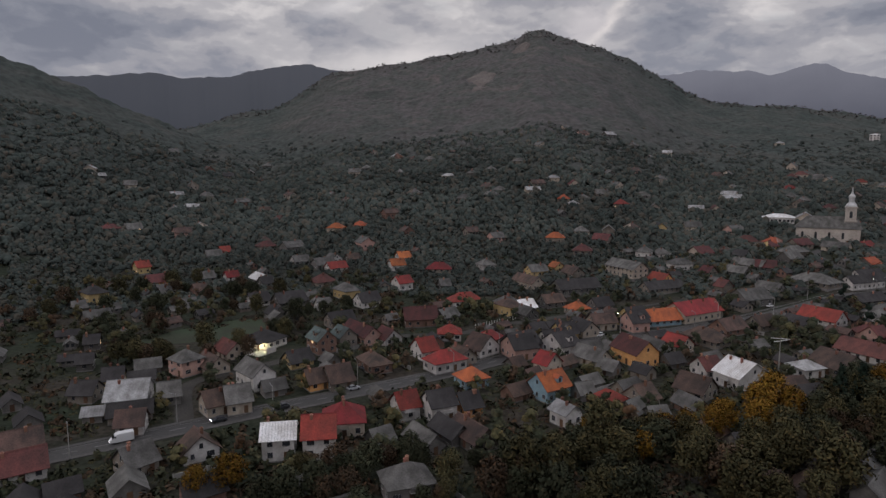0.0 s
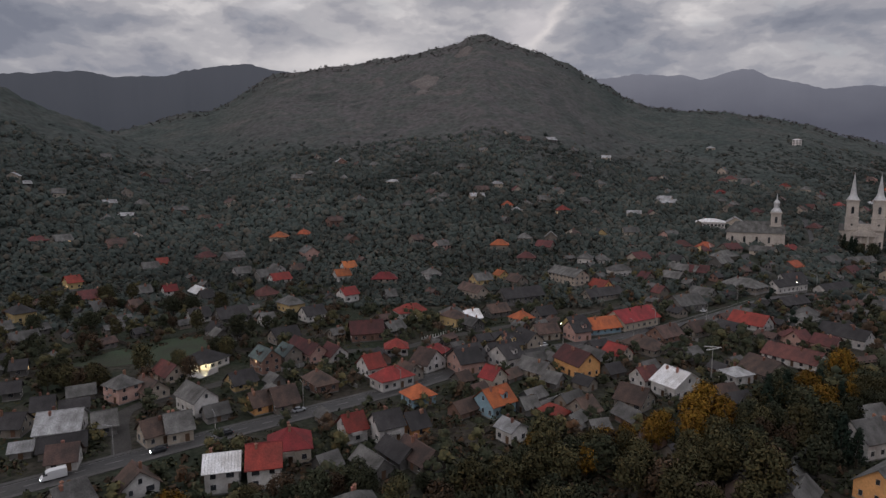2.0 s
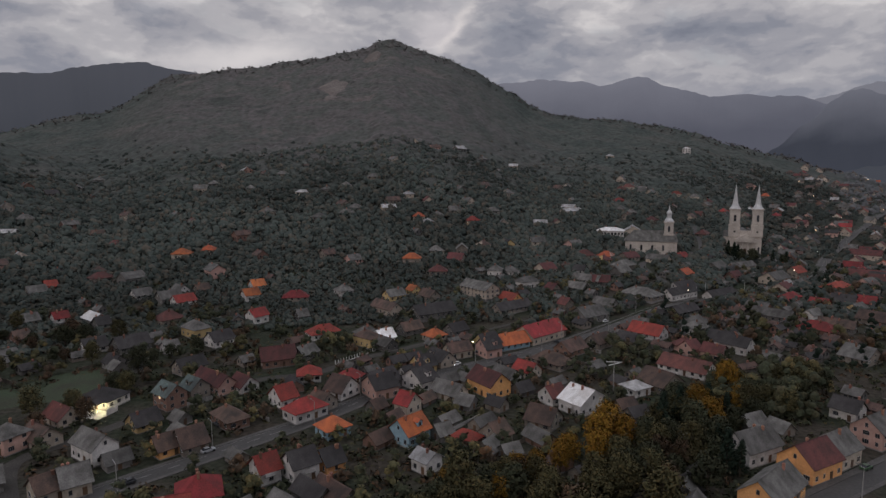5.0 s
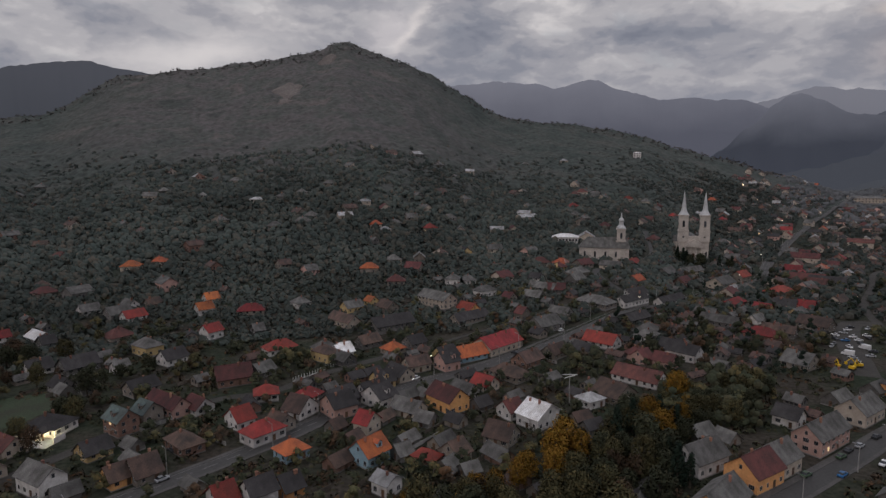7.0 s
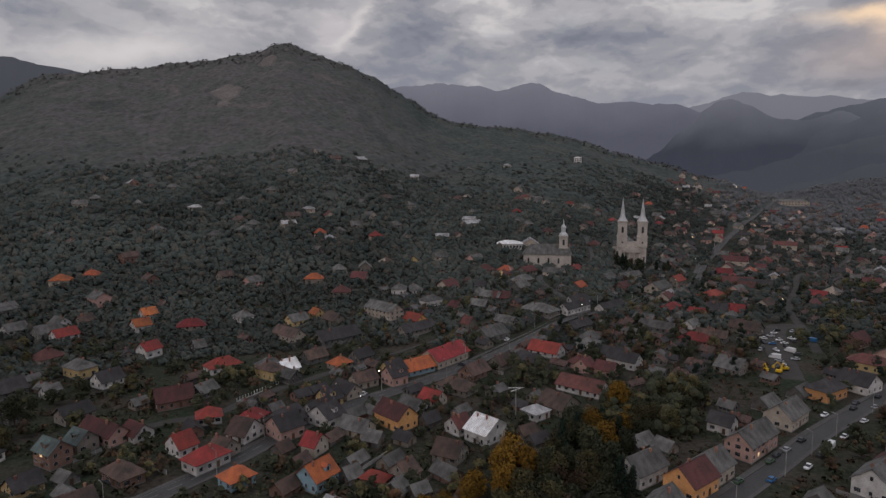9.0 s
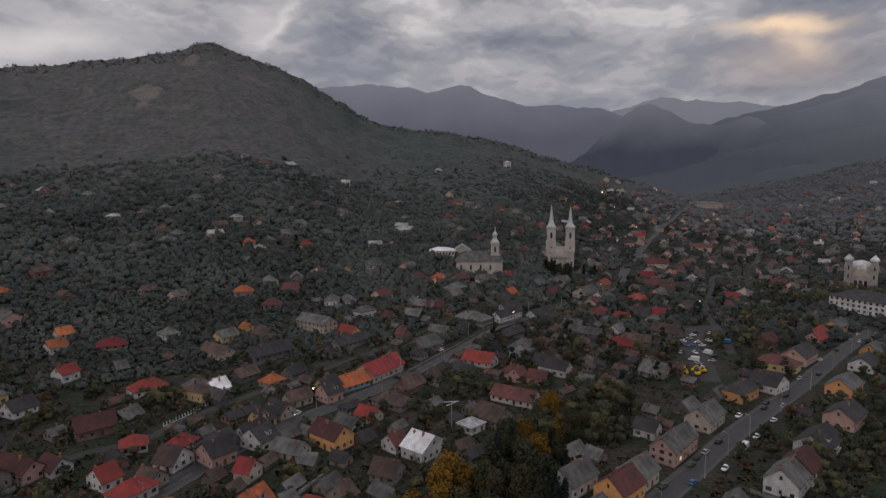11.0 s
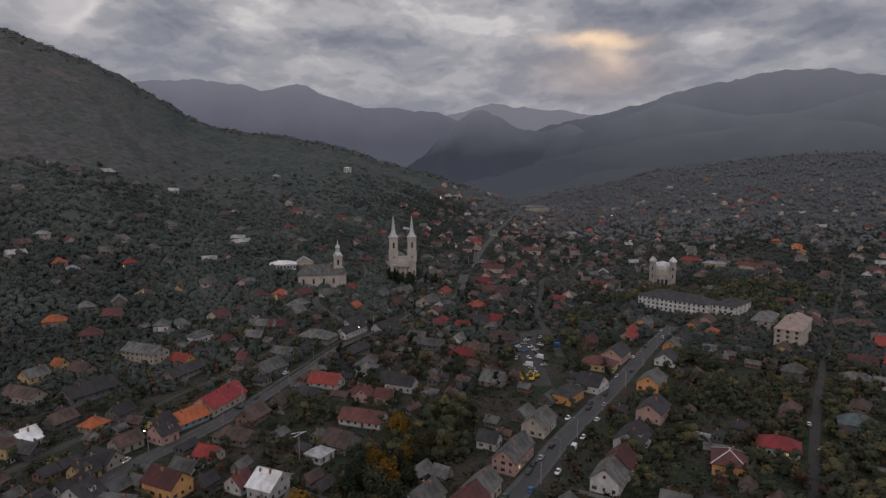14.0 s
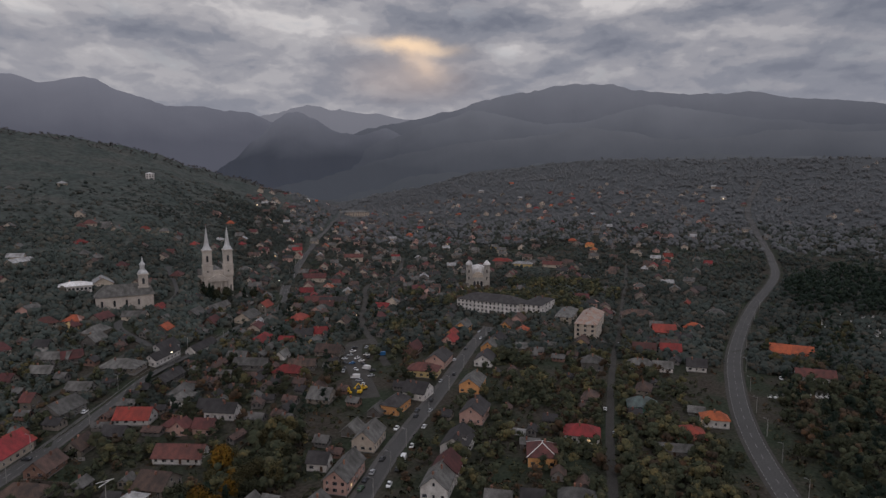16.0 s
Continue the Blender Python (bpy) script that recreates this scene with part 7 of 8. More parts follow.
def clumps(name, xy, radius, tall, lift, each, leaves, size, material, seed, label):
    """Far trees, in one mesh: each tree a few uneven clumps of foliage, with loose leaf sprays round them."""
    g = np.random.default_rng(seed)
    n = len(xy)
    z = height(xy[:, 0], xy[:, 1]) + lift
    mid = np.concatenate([xy, z[:, None]], 1)
    ext = np.stack([radius, radius, tall], 1)
    off = g.normal(0, 1, (n, each, 3))
    off /= np.linalg.norm(off, axis=2, keepdims=True)
    c = mid[:, None] + off * ext[:, None] * (0.62 if each > 1 else 0.0) * g.uniform(0.6, 1.2, (n, each, 1))
    r = ext[:, None] * g.uniform(0.34, 0.66, (n, each, 1)) * (1.0 if each > 1 else 1.45)
    a = g.uniform(0, 6.283, (n, each, 1))
    v = ICO_V[None, None] * g.uniform(0.85, 1.15, (n, each, len(ICO_V), 1))
    v = np.stack([v[..., 0] * np.cos(a) - v[..., 1] * np.sin(a), v[..., 0] * np.sin(a) + v[..., 1] * np.cos(a), v[..., 2]], -1)
    V = (c[:, :, None] + v * r[:, :, None]).reshape(-1, 3)
    soft = v / np.linalg.norm(v, axis=-1, keepdims=True) * 0.5 + np.array((0, 0, 1.0))
    soft = (soft / np.linalg.norm(soft, axis=-1, keepdims=True)).reshape(-1, 3)
    m = n * each
    F = (ICO_F[None] + (np.arange(m) * len(ICO_V))[:, None, None]).reshape(-1, 3)
    if leaves:
        d = g.normal(0, 1, (n, leaves, 3))
        d[..., 2] = np.abs(d[..., 2])
        d /= np.linalg.norm(d, axis=2, keepdims=True)
        p = mid[:, None] + d * ext[:, None] * g.uniform(0.75, 1.2, (n, leaves, 1))
        w = d + g.normal(0, 0.35, d.shape) + np.array((0, 0, 0.5))
        w /= np.linalg.norm(w, axis=2, keepdims=True)
        u = np.cross(w, g.normal(0, 1, d.shape))
        u /= np.linalg.norm(u, axis=2, keepdims=True)
        t = np.cross(w, u)
        q = size * g.uniform(0.6, 1.4, (n, leaves, 1))
        L = np.stack([p - u * q, p + u * q * 0.6 - t * q * 0.7, p + u * q * 0.5 + t * q * 0.7], 2).reshape(-1, 3)
        F = np.concatenate([F, len(V) + np.arange(len(L)).reshape(-1, 3)])
        V, soft = np.concatenate([V, L]), np.concatenate([soft, np.repeat(w.reshape(-1, 3) * 0.4 + np.array((0, 0, 0.8)), 3, axis=0)])
    me = bpy.data.meshes.new(name)
    me.vertices.add(len(V))
    me.vertices.foreach_set("co", V.reshape(-1).astype(np.float32))
    me.loops.add(len(F) * 3)
    me.loops.foreach_set("vertex_index", F.reshape(-1).astype(np.int32))
    me.polygons.add(len(F))
    me.polygons.foreach_set("loop_start", np.arange(0, len(F) * 3, 3, dtype=np.int32))
    me.update(calc_edges=True)
    rounded(me, soft / np.linalg.norm(soft, axis=1, keepdims=True))
    me.materials.append(material)
    return tagged(new(name, me), label, "trees", kind="stuff")


def far_trees(name, count, cx, cy, rx, ry, turn, keys, sizes, seed, label, spots=None):
    """Trees between the houses, too many to tell apart, of leaf sprays, in one mesh a leaf colour."""
    g = np.random.default_rng(seed)
    a = g.uniform(-1, 1, (count * 3, 2))
    a = a[(a ** 2).sum(1) < 1]
    if spots:
        p = np.concatenate([np.array((x, y)) + r * a[k::len(spots)][:int(r * r * 0.11)] for k, (x, y, r) in enumerate(spots)])
        p = p[free_of(p, near=0.7)]
        p = p[g.permutation(len(p))]
    else:
        c, s = math.cos(radians(turn)), math.sin(radians(turn))
        p = np.stack([cx + a[:, 0] * rx * c - a[:, 1] * ry * s, cy + a[:, 0] * rx * s + a[:, 1] * ry * c], 1)
        p = p[free_of(p)][:count]
    for i, key in enumerate(keys):
        q = p[i::len(keys)]
        size = g.uniform(*sizes, len(q))
        tall = size * (1.5 if key == "conifer" else 1.0)
        blobs, rad, up = [], [], []
        for k in range(7):
            an = g.uniform(0, 6.28, len(q))
            f = g.uniform(0.2, 1.0, len(q))
            out = size * (0.55 * (1 - f) if key == "conifer" else 0.32 * np.sin(np.pi * np.clip(f, 0.1, 0.9)))
            blobs.append(np.stack([q[:, 0] + out * np.cos(an), q[:, 1] + out * np.sin(an)], 1))
            rad.append(size * (0.2 if key == "conifer" else 0.26))
            up.append(tall * f)
        rad = np.concatenate(rad)
        clumps(name, np.concatenate(blobs), rad, rad * 0.9, np.concatenate(up), 1, 12, 0.5, LEAF[key], seed + i, label)


far_trees("garden_wood", 1500, 0, 0, 1, 1, 0, ("green", "green", "green", "olive"), (5, 8.5), 121, "leafy trees in the garden woods between the streets", WOODED)
far_trees("town_trees", 430, 120, 270, 230, 90, 33, ("green", "green", "olive", "green", "brown"), (3.0, 5.6), 31, "garden trees between the town's houses")
far_trees("town_trees", 200, 320, 290, 170, 100, 33, ("green", "olive", "green", "brown", "conifer"), (4.5, 8), 41, "garden trees between the town's houses")
far_trees("garden_trees", 300, 330, 125, 170, 70, 15, ("green", "green", "brown", "green", "olive"), (3.2, 6.4), 51, "garden trees behind the terraced houses")
far_trees("bypass_trees", 420, 320, -38, 110, 36, 10, ("green", "green", "conifer", "green", "brown"), (4.0, 8.5), 61, "scrubby trees beside the bypass")
far_trees("plantation", 170, 700, -45, 130, 55, -8, ("conifer",), (9, 14), 71, "dark conifer plantation beside the bypass")
far_trees("track_trees", 60, 480, -15, 70, 30, -8, ("green", "olive", "conifer"), (5, 9), 81, "trees beside the field track")
far_trees("school_trees", 50, 500, 245, 60, 40, 60, ("green", "olive", "brown"), (6, 10), 91, "trees round the school")
far_trees("back_street_trees", 260, 270, 60, 150, 34, 15, ("green", "brown", "olive", "green"), (3.5, 7.5), 101, "garden trees along the back street")
far_trees("west_trees", 190, -110, 300, 110, 75, 0, ("green", "olive", "green", "brown"), (3.5, 6.5), 95, "trees in the western gardens")
xy, g = spread_wood(15500, 325, 780, -48, 38, 1, 0.95)
xy = xy[free_of(xy, near=0.6)]
rad = g.uniform(2.0, 4.6, len(xy)) * np.clip((np.hypot(xy[:, 0], xy[:, 1]) - 250) / 260, 0.55, 1)
clumps("hillside_wood", xy, rad, rad * 1.05, rad * 0.6, 5, 20, 0.75, LEAF["wood"], 2, "dense mixed autumn trees on the lower slopes")


def canopy(name, radii, bearings, cell, tall, material, seed, label, bare=()):
    """The roof of a far wood: one sheet of rounded crowns, sunk below the ground in clearings."""
    R, B = np.meshgrid(radii, np.radians(bearings), indexing="ij")
    X, Y = R * np.sin(B), R * np.cos(B)
    ci, cj = np.floor(X / cell).astype(int), np.floor(Y / cell).astype(int)
    bump = np.zeros_like(X)
    for di in (-1, 0, 1):
        for dj in (-1, 0, 1):
            a, b_ = ci + di, cj + dj
            h1 = np.abs(np.sin(a * 127.1 + b_ * 311.7 + seed) * 43758.5453) % 1
            h2 = np.abs(np.sin(a * 269.5 + b_ * 183.3 + seed) * 43758.5453) % 1
            h3 = np.abs(np.sin(a * 419.2 + b_ * 371.9 + seed) * 43758.5453) % 1
            d2 = ((X - (a + h1) * cell) ** 2 + (Y - (b_ + h2) * cell) ** 2) / (cell * (0.62 + 0.35 * h3)) ** 2
            bump = np.maximum(bump, np.clip(1 - d2, 0, 1) ** 0.8 * (0.55 + 0.45 * h3))
    edge = np.clip((R - radii[0]) / 60, 0, 1) * np.clip((radii[-1] - R) / 20 + 0.3, 0, 1)
    edge *= np.clip((bearings[-1] - np.degrees(B)) / 7 - 0.35 + 0.5 * rough(X, Y, 60), 0, 1)
    low = height(X, Y)
    edge *= np.clip((low - 14) / 22 + 0.5 * rough(X, Y, 45), 0, 1)
    Z = low + (0.5 + bump) * tall * edge - 1.0
    P = np.stack([X.ravel(), Y.ravel()], 1)
    keep = free_of(P, roads=False).reshape(X.shape)
    for x, y, r in bare:
        keep &= np.hypot(X - x, (Y - y) * 0.55) > r * (0.8 + 0.3 * rough(X, Y, 25))
    Z = np.where(keep, Z, height(X, Y) - 2.5)
    nr, nb = X.shape
    i, j = np.meshgrid(np.arange(nr - 1), np.arange(nb - 1), indexing="ij")
    F = np.stack([i * nb + j, (i + 1) * nb + j, (i + 1) * nb + j + 1, i * nb + j + 1], -1).reshape(-1, 4)
    me = bpy.data.meshes.new(name)
    V = np.stack([X, Y, Z], -1).reshape(-1, 3)
    me.vertices.add(len(V))
    me.vertices.foreach_set("co", V.reshape(-1).astype(np.float32))
    me.loops.add(len(F) * 4)
    me.loops.foreach_set("vertex_index", F.reshape(-1).astype(np.int32))
    me.polygons.add(len(F))
    me.polygons.foreach_set("loop_start", np.arange(0, len(F) * 4, 4, dtype=np.int32))
    me.polygons.foreach_set("use_smooth", [True] * len(F))
    me.update(calc_edges=True)
    me.materials.append(material)
    tagged(new(name, me), label, "trees", kind="stuff")


def rock_face(x, y, size, seed):
    """A bare pale face on the wooded slope."""
    bm = bmesh.new()
    n = 14
    grid = []
    for i in range(n + 1):
        row = []
        for j in range(n + 1):
            u, v = (i / n * 2 - 1), (j / n * 2 - 1)
            px, py = x + u * size * (0.75 + 0.2 * math.sin(v * 4 + seed)), y + v * size * 1.5
            rim_ = max(0.0, u * u + v * v - 0.55 + 0.35 * noise.noise((px * 0.06, py * 0.06, seed + 5)))
            row.append(bm.verts.new((px, py, ground_at(px, py) + 2.0 + 2.5 * noise.noise((px * 0.05, py * 0.05, seed)) - 7 * rim_)))
        grid.append(row)
    for i in range(n):
        for j in range(n):
            bm.faces.new((grid[i][j], grid[i + 1][j], grid[i + 1][j + 1], grid[i][j + 1]))
    tagged(part("rock_face", fix(bm), ROCK), "bare pale rock face on the wooded mountain", "rock", kind="structure")


BARE = [(66, 1075, 34), (56, 1012, 16), (150, 1215, 22)]
for i, (x, y, r) in enumerate(BARE):
    rock_face(x, y, r * 0.95, i * 3.7)
canopy("mountain_woods", np.arange(600, 1336, 3.0), np.arange(-50, 47, 0.2), 7.0, 3.6, CANOPY, 1.7, "autumn woods over the mountain, leafless near the top", BARE)


def slope_sprays(name, n, r0, r1, b0, b1, seed, power, sizes, count, size, leaf, label, lift=0.8, flat=0.3, low=-99, high=999, roads=True):
    """Trees of a far wood between two heights on the slopes."""
    xy, g = spread_wood(n, r0, r1, b0, b1, seed, power)
    z = height(xy[:, 0], xy[:, 1]) + g.normal(0, 14, n)
    xy = xy[(z > low) & (z < high)]
    xy = xy[free_of(xy, roads=roads, near=0.6)]
    rad = g.uniform(*sizes, len(xy))
    if flat:
        clumps(name, xy, rad, rad * 0.9, rad * lift * 0.6, count, 8 if count > 2 else 0, 0.9, LEAF[leaf], seed + 1, label)
    else:
        sprays(name, xy, rad, rad * 1.1, count, size, LEAF[leaf], seed + 1, label, rad * lift)


slope_sprays("slope_trees", 12000, 640, 1100, -50, 46, 25, 0.9, (2.2, 4.2), 3, 1.6, "wood", "dark green trees on the wooded slopes", 1.0, 0.65, high=95, roads=False)
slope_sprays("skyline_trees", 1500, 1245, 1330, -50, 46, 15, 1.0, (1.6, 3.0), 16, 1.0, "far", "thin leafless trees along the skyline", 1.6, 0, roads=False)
slope_sprays("valley_trees", 15000, 400, 1150, 33, 98, 7, 1.1, (1.8, 4.6), 3, 1.3, "wood", "garden trees and hedges across the valley", 0.9, 0.5)
slope_sprays("foothill_trees", 8000, 950, 1900, 46, 98, 57, 0.8, (3.5, 7.0), 2, 1.6, "foothill", "haze-grey woods and hedges on the foothills", 0.6, 0.85)
xy, g = spread_wood(4200, 120, 430, -50, 98, 9)
xy = xy[free_of(xy)]
sprays("garden_shrubs", xy, g.uniform(0.8, 2.6, len(xy)), g.uniform(0.8, 3.2, len(xy)), 22, 0.6, LEAF["green"], 10, "dark shrubs and hedges in the gardens")
xy, g = spread_wood(2600, 120, 430, -50, 98, 11)
xy = xy[free_of(xy)]
sprays("garden_brush", xy, g.uniform(0.8, 2.4, len(xy)), g.uniform(0.7, 2.6, len(xy)), 22, 0.55, LEAF["brown"], 12, "brown autumn brush in the gardens")
xy, g = spread_wood(7000, 110, 420, -50, 98, 13)
xy = xy[free_of(xy)]
sprays("rough_grass", xy, g.uniform(0.8, 2.0, len(xy)), g.uniform(0.15, 0.5, len(xy)), 12, 0.3, LEAF["olive"], 14, "rough grass and weeds")


# the open meadow behind the lit house
def lawn(cx, cy, rx, ry, turn, label):
    bm = bmesh.new()
    c, s = math.cos(radians(turn)), math.sin(radians(turn))
    rim_ = []
    for k in range(40):
        a = 2 * math.pi * k / 40
        f = 1 + 0.12 * math.sin(3 * a + cx) + 0.06 * math.sin(7 * a)
        u, v = rx * f * math.cos(a), ry * f * math.sin(a)
        x, y = cx + u * c - v * s, cy + u * s + v * c
        rim_.append(bm.verts.new((x, y, ground_at(x, y) + 0.05)))
    m = bm.verts.new((cx, cy, ground_at(cx, cy) + 0.12))
    for k in range(40):
        bm.faces.new((rim_[k], rim_[(k + 1) % 40], m))
    tagged(part("meadow", fix(bm), LAWN), label, "meadow", kind="structure")


lawn(-95, 254, 26, 15, 40, "dark green mown meadow behind the houses")
lawn(64, 212, 9, 6, 30, "small green yard between the houses")


# ---- vehicles ----
def paint(name, colour):
    return surface(name, colour, 0.35, 0.05, 0.5, 0.03, 3.0, 0, own=0.05)


PAINT = {"white": paint("white_car_paint", (0.62, 0.62, 0.62)), "silver": paint("silver_car_paint", (0.3, 0.31, 0.32)), "dark": paint("dark_car_paint", (0.03, 0.032, 0.036)), "blue": paint("blue_car_paint", (0.03, 0.12, 0.28)),
         "red": paint("red_car_paint", (0.35, 0.03, 0.03)), "green": paint("green_car_paint", (0.05, 0.09, 0.05)), "yellow": paint("yellow_machine_paint", (0.6, 0.38, 0.02))}


def loft_car(bm, sections, half):
    """Body from stations along x: each (x, low, high, width)."""
    rows = []
    for x, lo, hi, w in sections:
        rows.append([(x, -w, lo + 0.1), (x, -w * 0.96, lo), (x, w * 0.96, lo), (x, w, lo + 0.1), (x, w, hi - 0.12), (x, w * 0.88, hi), (x, -w * 0.88, hi), (x, -w, hi - 0.12)])
    solid(bm, rows)


def car(x, y, turn, colour, style="car", lights=False):
    word = {"car": "parked car", "van": "delivery van", "pickup": "pickup"}[style]
    c = thing(style, pose(x, y, ground_at(x, y) + 0.06, 0, 0, turn), f"{colour} {word} standing on the street" if not lights else f"{colour} {style} with its headlights on", style, "vehicles in the streets")
    bm = bmesh.new()
    if style == "van":
        loft_car(bm, ((-2.7, 0.35, 2.3, 0.94), (-2.6, 0.3, 2.42, 0.98), (0.9, 0.3, 2.45, 0.98), (1.5, 0.3, 2.2, 0.96), (2.15, 0.32, 1.3, 0.95), (2.6, 0.35, 1.0, 0.9), (2.72, 0.45, 0.8, 0.8)), 1)
        glass = ((1.3, 1.35, 2.15, 0.975), (1.75, 1.35, 1.95, 0.955), (2.14, 1.3, 1.36, 0.94))
    else:
        loft_car(bm, ((-2.1, 0.4, 0.8, 0.7), (-2.0, 0.3, 0.95, 0.82), (-1.0, 0.25, 0.98, 0.86), (0.9, 0.25, 0.95, 0.86), (1.8, 0.3, 0.78, 0.82), (2.05, 0.4, 0.68, 0.7)), 1)
        glass = ((-1.75, 0.93, 1.0, 0.74), (-1.2, 0.93, 1.42, 0.7), (0.1, 0.93, 1.46, 0.7), (0.95, 0.92, 0.98, 0.74)) if style == "car" else ((-0.4, 0.93, 1.05, 0.78), (-0.3, 0.93, 1.6, 0.72), (0.4, 0.93, 1.6, 0.72), (1.05, 0.92, 0.98, 0.74))
    part("body", fix(bm), PAINT[colour], c)
    bm = bmesh.new()
    loft_car(bm, glass, 1)
    part("glasshouse", fix(bm), GLASS, c, "dark windows")
    if style != "van":
        bm = bmesh.new()
        a, b2 = (-1.15, 0.1) if style == "car" else (-0.32, 0.42)
        zr = 1.42 if style == "car" else 1.58
        box(bm, a, -0.64, zr, b2, 0.64, zr + 0.06)
        part("roof_panel", fix(bm), PAINT[colour], c)
    ax = 1.75 if style == "van" else 1.3
    for sx in (-ax, ax):
        for sy in (-0.84, 0.84):
            bm = bmesh.new()
            solid(bm, [[(sx + 0.32 * math.cos(t), sy + d, 0.32 + 0.32 * math.sin(t)) for t in np.linspace(0, 6.283, 12, endpoint=False)] for d in (-0.1, 0.1)])
            part("wheel", fix(bm), BLACK, c)
    fx = 2.66 if style == "van" else 1.98
    for sy in (-0.58, 0.58):
        bm = bmesh.new()
        box(bm, fx, sy - 0.14, 0.6, fx + 0.08, sy + 0.14, 0.75)
        part("headlight", fix(bm), HEAD if lights else GLASS, c)
        bm = bmesh.new()
        bx = -2.72 if style == "van" else -2.08
        box(bm, bx, sy - 0.12, 0.62, bx + 0.07, sy + 0.12, 0.78)
        part("tail_light", fix(bm), TAIL if lights else PAINT["red"], c)
    return c


def beam(x, y, turn, power):
    """Headlights' light on the road ahead of a car."""
    l = bpy.data.lights.new("headlight_beam", "SPOT")
    l.energy, l.spot_size, l.spot_blend, l.color, l.shadow_soft_size = power, radians(50), 0.8, (1.0, 0.82, 0.55), 0.2
    c, s = math.cos(radians(turn)), math.sin(radians(turn))
    z = ground_at(x, y)
    new("headlight_beam", l).matrix_world = look((x + 2.9 * c, y + 2.9 * s, z + 1.0), (x + 14 * c, y + 14 * s, z))


car(-79.5, 146.2, 214, "white", "van", True)
beam(-79.5, 146.2, 214, 900)
car(-45.5, 168.0, 213, "dark", "car", True)
car(-60.0, 158.6, 213, "dark", "car", True)
car(-27.5, 183.4, 33, "silver")
car(159, 294.5, 33, "white")
car(207, 326, 33, "white")
car(64, 246.5, 212, "white", "car", True)
car(262, 342, 205, "silver", "car", True)
car(340, 378, 205, "white", "car", True)
rng = random.Random(5)
for x, y, col, st in ((177.5, 127.6, "white", "car"), (176, 137.8, "dark", "car"), (182.5, 139.2, "silver", "car"), (194, 142.6, "dark", "car"), (197.3, 134.6, "white", "van"), (210, 138.5, "white", "car"), (231, 145.2, "white", "car"),
                      (249.2, 153.0, "silver", "car"), (189.6, 132.0, "dark", "car"), (222.5, 155.0, "white", "car"), (170, 135.2, "green", "car"), (246, 158.8, "dark", "car"), (160, 126.3, "blue", "car"), (150, 129.5, "green", "car"),
                      (262, 160.2, "dark", "car"), (240, 155.6, "dark", "car"), (290, 171, "silver", "car"), (305, 170.4, "dark", "car"), (330, 184, "white", "car"), (356, 190, "dark", "car"), (385, 193, "white", "car"), (402, 203, "silver", "car")):
    car(x, y, street_turn(x, y) + rng.choice((0, 180)) + rng.uniform(-3, 3), col, st)
for x, y, col, st in ((299, 234, "white", "car"), (288, 222, "white", "van"), (271, 217, "white", "van"), (311, 239, "white", "car"), (276, 230, "silver", "car"), (281, 233, "dark", "car"), (290, 240, "dark", "car"), (264, 206, "white", "car"),
                      (305, 248, "silver", "car"), (268, 212, "silver", "car"), (283, 226, "white", "car"), (294, 229, "dark", "car"), (302, 240, "white", "car"), (307, 235, "dark", "car"), (297, 246, "white", "car"), (313, 252, "white", "car"), (320, 256, "dark", "car"), (286, 216, "dark", "car"), (278, 211, "silver", "car"), (325, 250, "silver", "car"), (292, 236, "blue", "car"), (316, 231, "blue", "van"), (322, 244, "dark", "car"), (259, 204, "dark", "car")):
    car(x, y, rng.uniform(0, 360), col, st)
car(393, 3.5, 190, "white", "pickup")
for x, y in ((268, 66.5), (295, 78.3), (330, 82), (372, 97.4), (420, 103)):
    car(x, y, street_turn(x, y) + 180 * rng.randrange(2), rng.choice(("white", "dark", "silver")))
for x, y, col in ((-27, 203, "dark"), (58, 214, "red"), (55, 209, "silver"), (20, 236, "dark"), (120, 268.5, "dark"), (1, 243, "blue")):
    car(x, y, street_turn(x, y) + rng.choice((0, 90)), col)


# ---- poles, fences, yard clutter ----
def lamp_post(x, y, on):
    p = thing("street_lamp", pose(x, y, ground_at(x, y), 0, 0, street_turn(x, y) + 90), "grey concrete street lamp beside the kerb" if not on else "lit street lamp beside the kerb", "street lamp", "street lamps")
    bm = bmesh.new()
    solid(bm, [ring(0.14, -0.3, 8), ring(0.08, 8.2, 8)])
    part("pole", fix(bm), CONCRETE, p)
    bm = bmesh.new()
    limb(bm, Vector((0, 0, 8.0)), Vector((1.5, 0, 8.5)), 0.05, 0.04)
    part("arm", fix(bm), METAL, p)
    bm = bmesh.new()
    solid(bm, [[(xx, yy * w, zz) for yy, zz in ((-1, 8.44), (1, 8.44), (0.7, 8.6), (-0.7, 8.6))] for xx, w in ((1.35, 0.1), (2.0, 0.16))])
    part("lamp_head", fix(bm), LAMP if on else METAL, p)


line = smooth(MAIN, 30)
for i, p in enumerate(line[:26]):
    d = (line[i + 1] - p).normalized()
    q = p + Vector((-d.y, d.x, 0)) * (4.2 if i % 2 else -4.2)
    lamp_post(q.x, q.y, i in (9, 14, 18, 21))
line = smooth(TERRACE, 32)
for i, p in enumerate(line[:-1]):
    d = (line[i + 1] - p).normalized()
    q = p + Vector((d.y, -d.x, 0)) * 4.4
    lamp_post(q.x, q.y, False)
line = smooth(BYPASS, 45)
for i, p in enumerate(line[1:12]):
    d = (line[i + 2] - p).normalized()
    q = p + Vector((d.y, -d.x, 0)) * 6.6
    lamp_post(q.x, q.y, False)


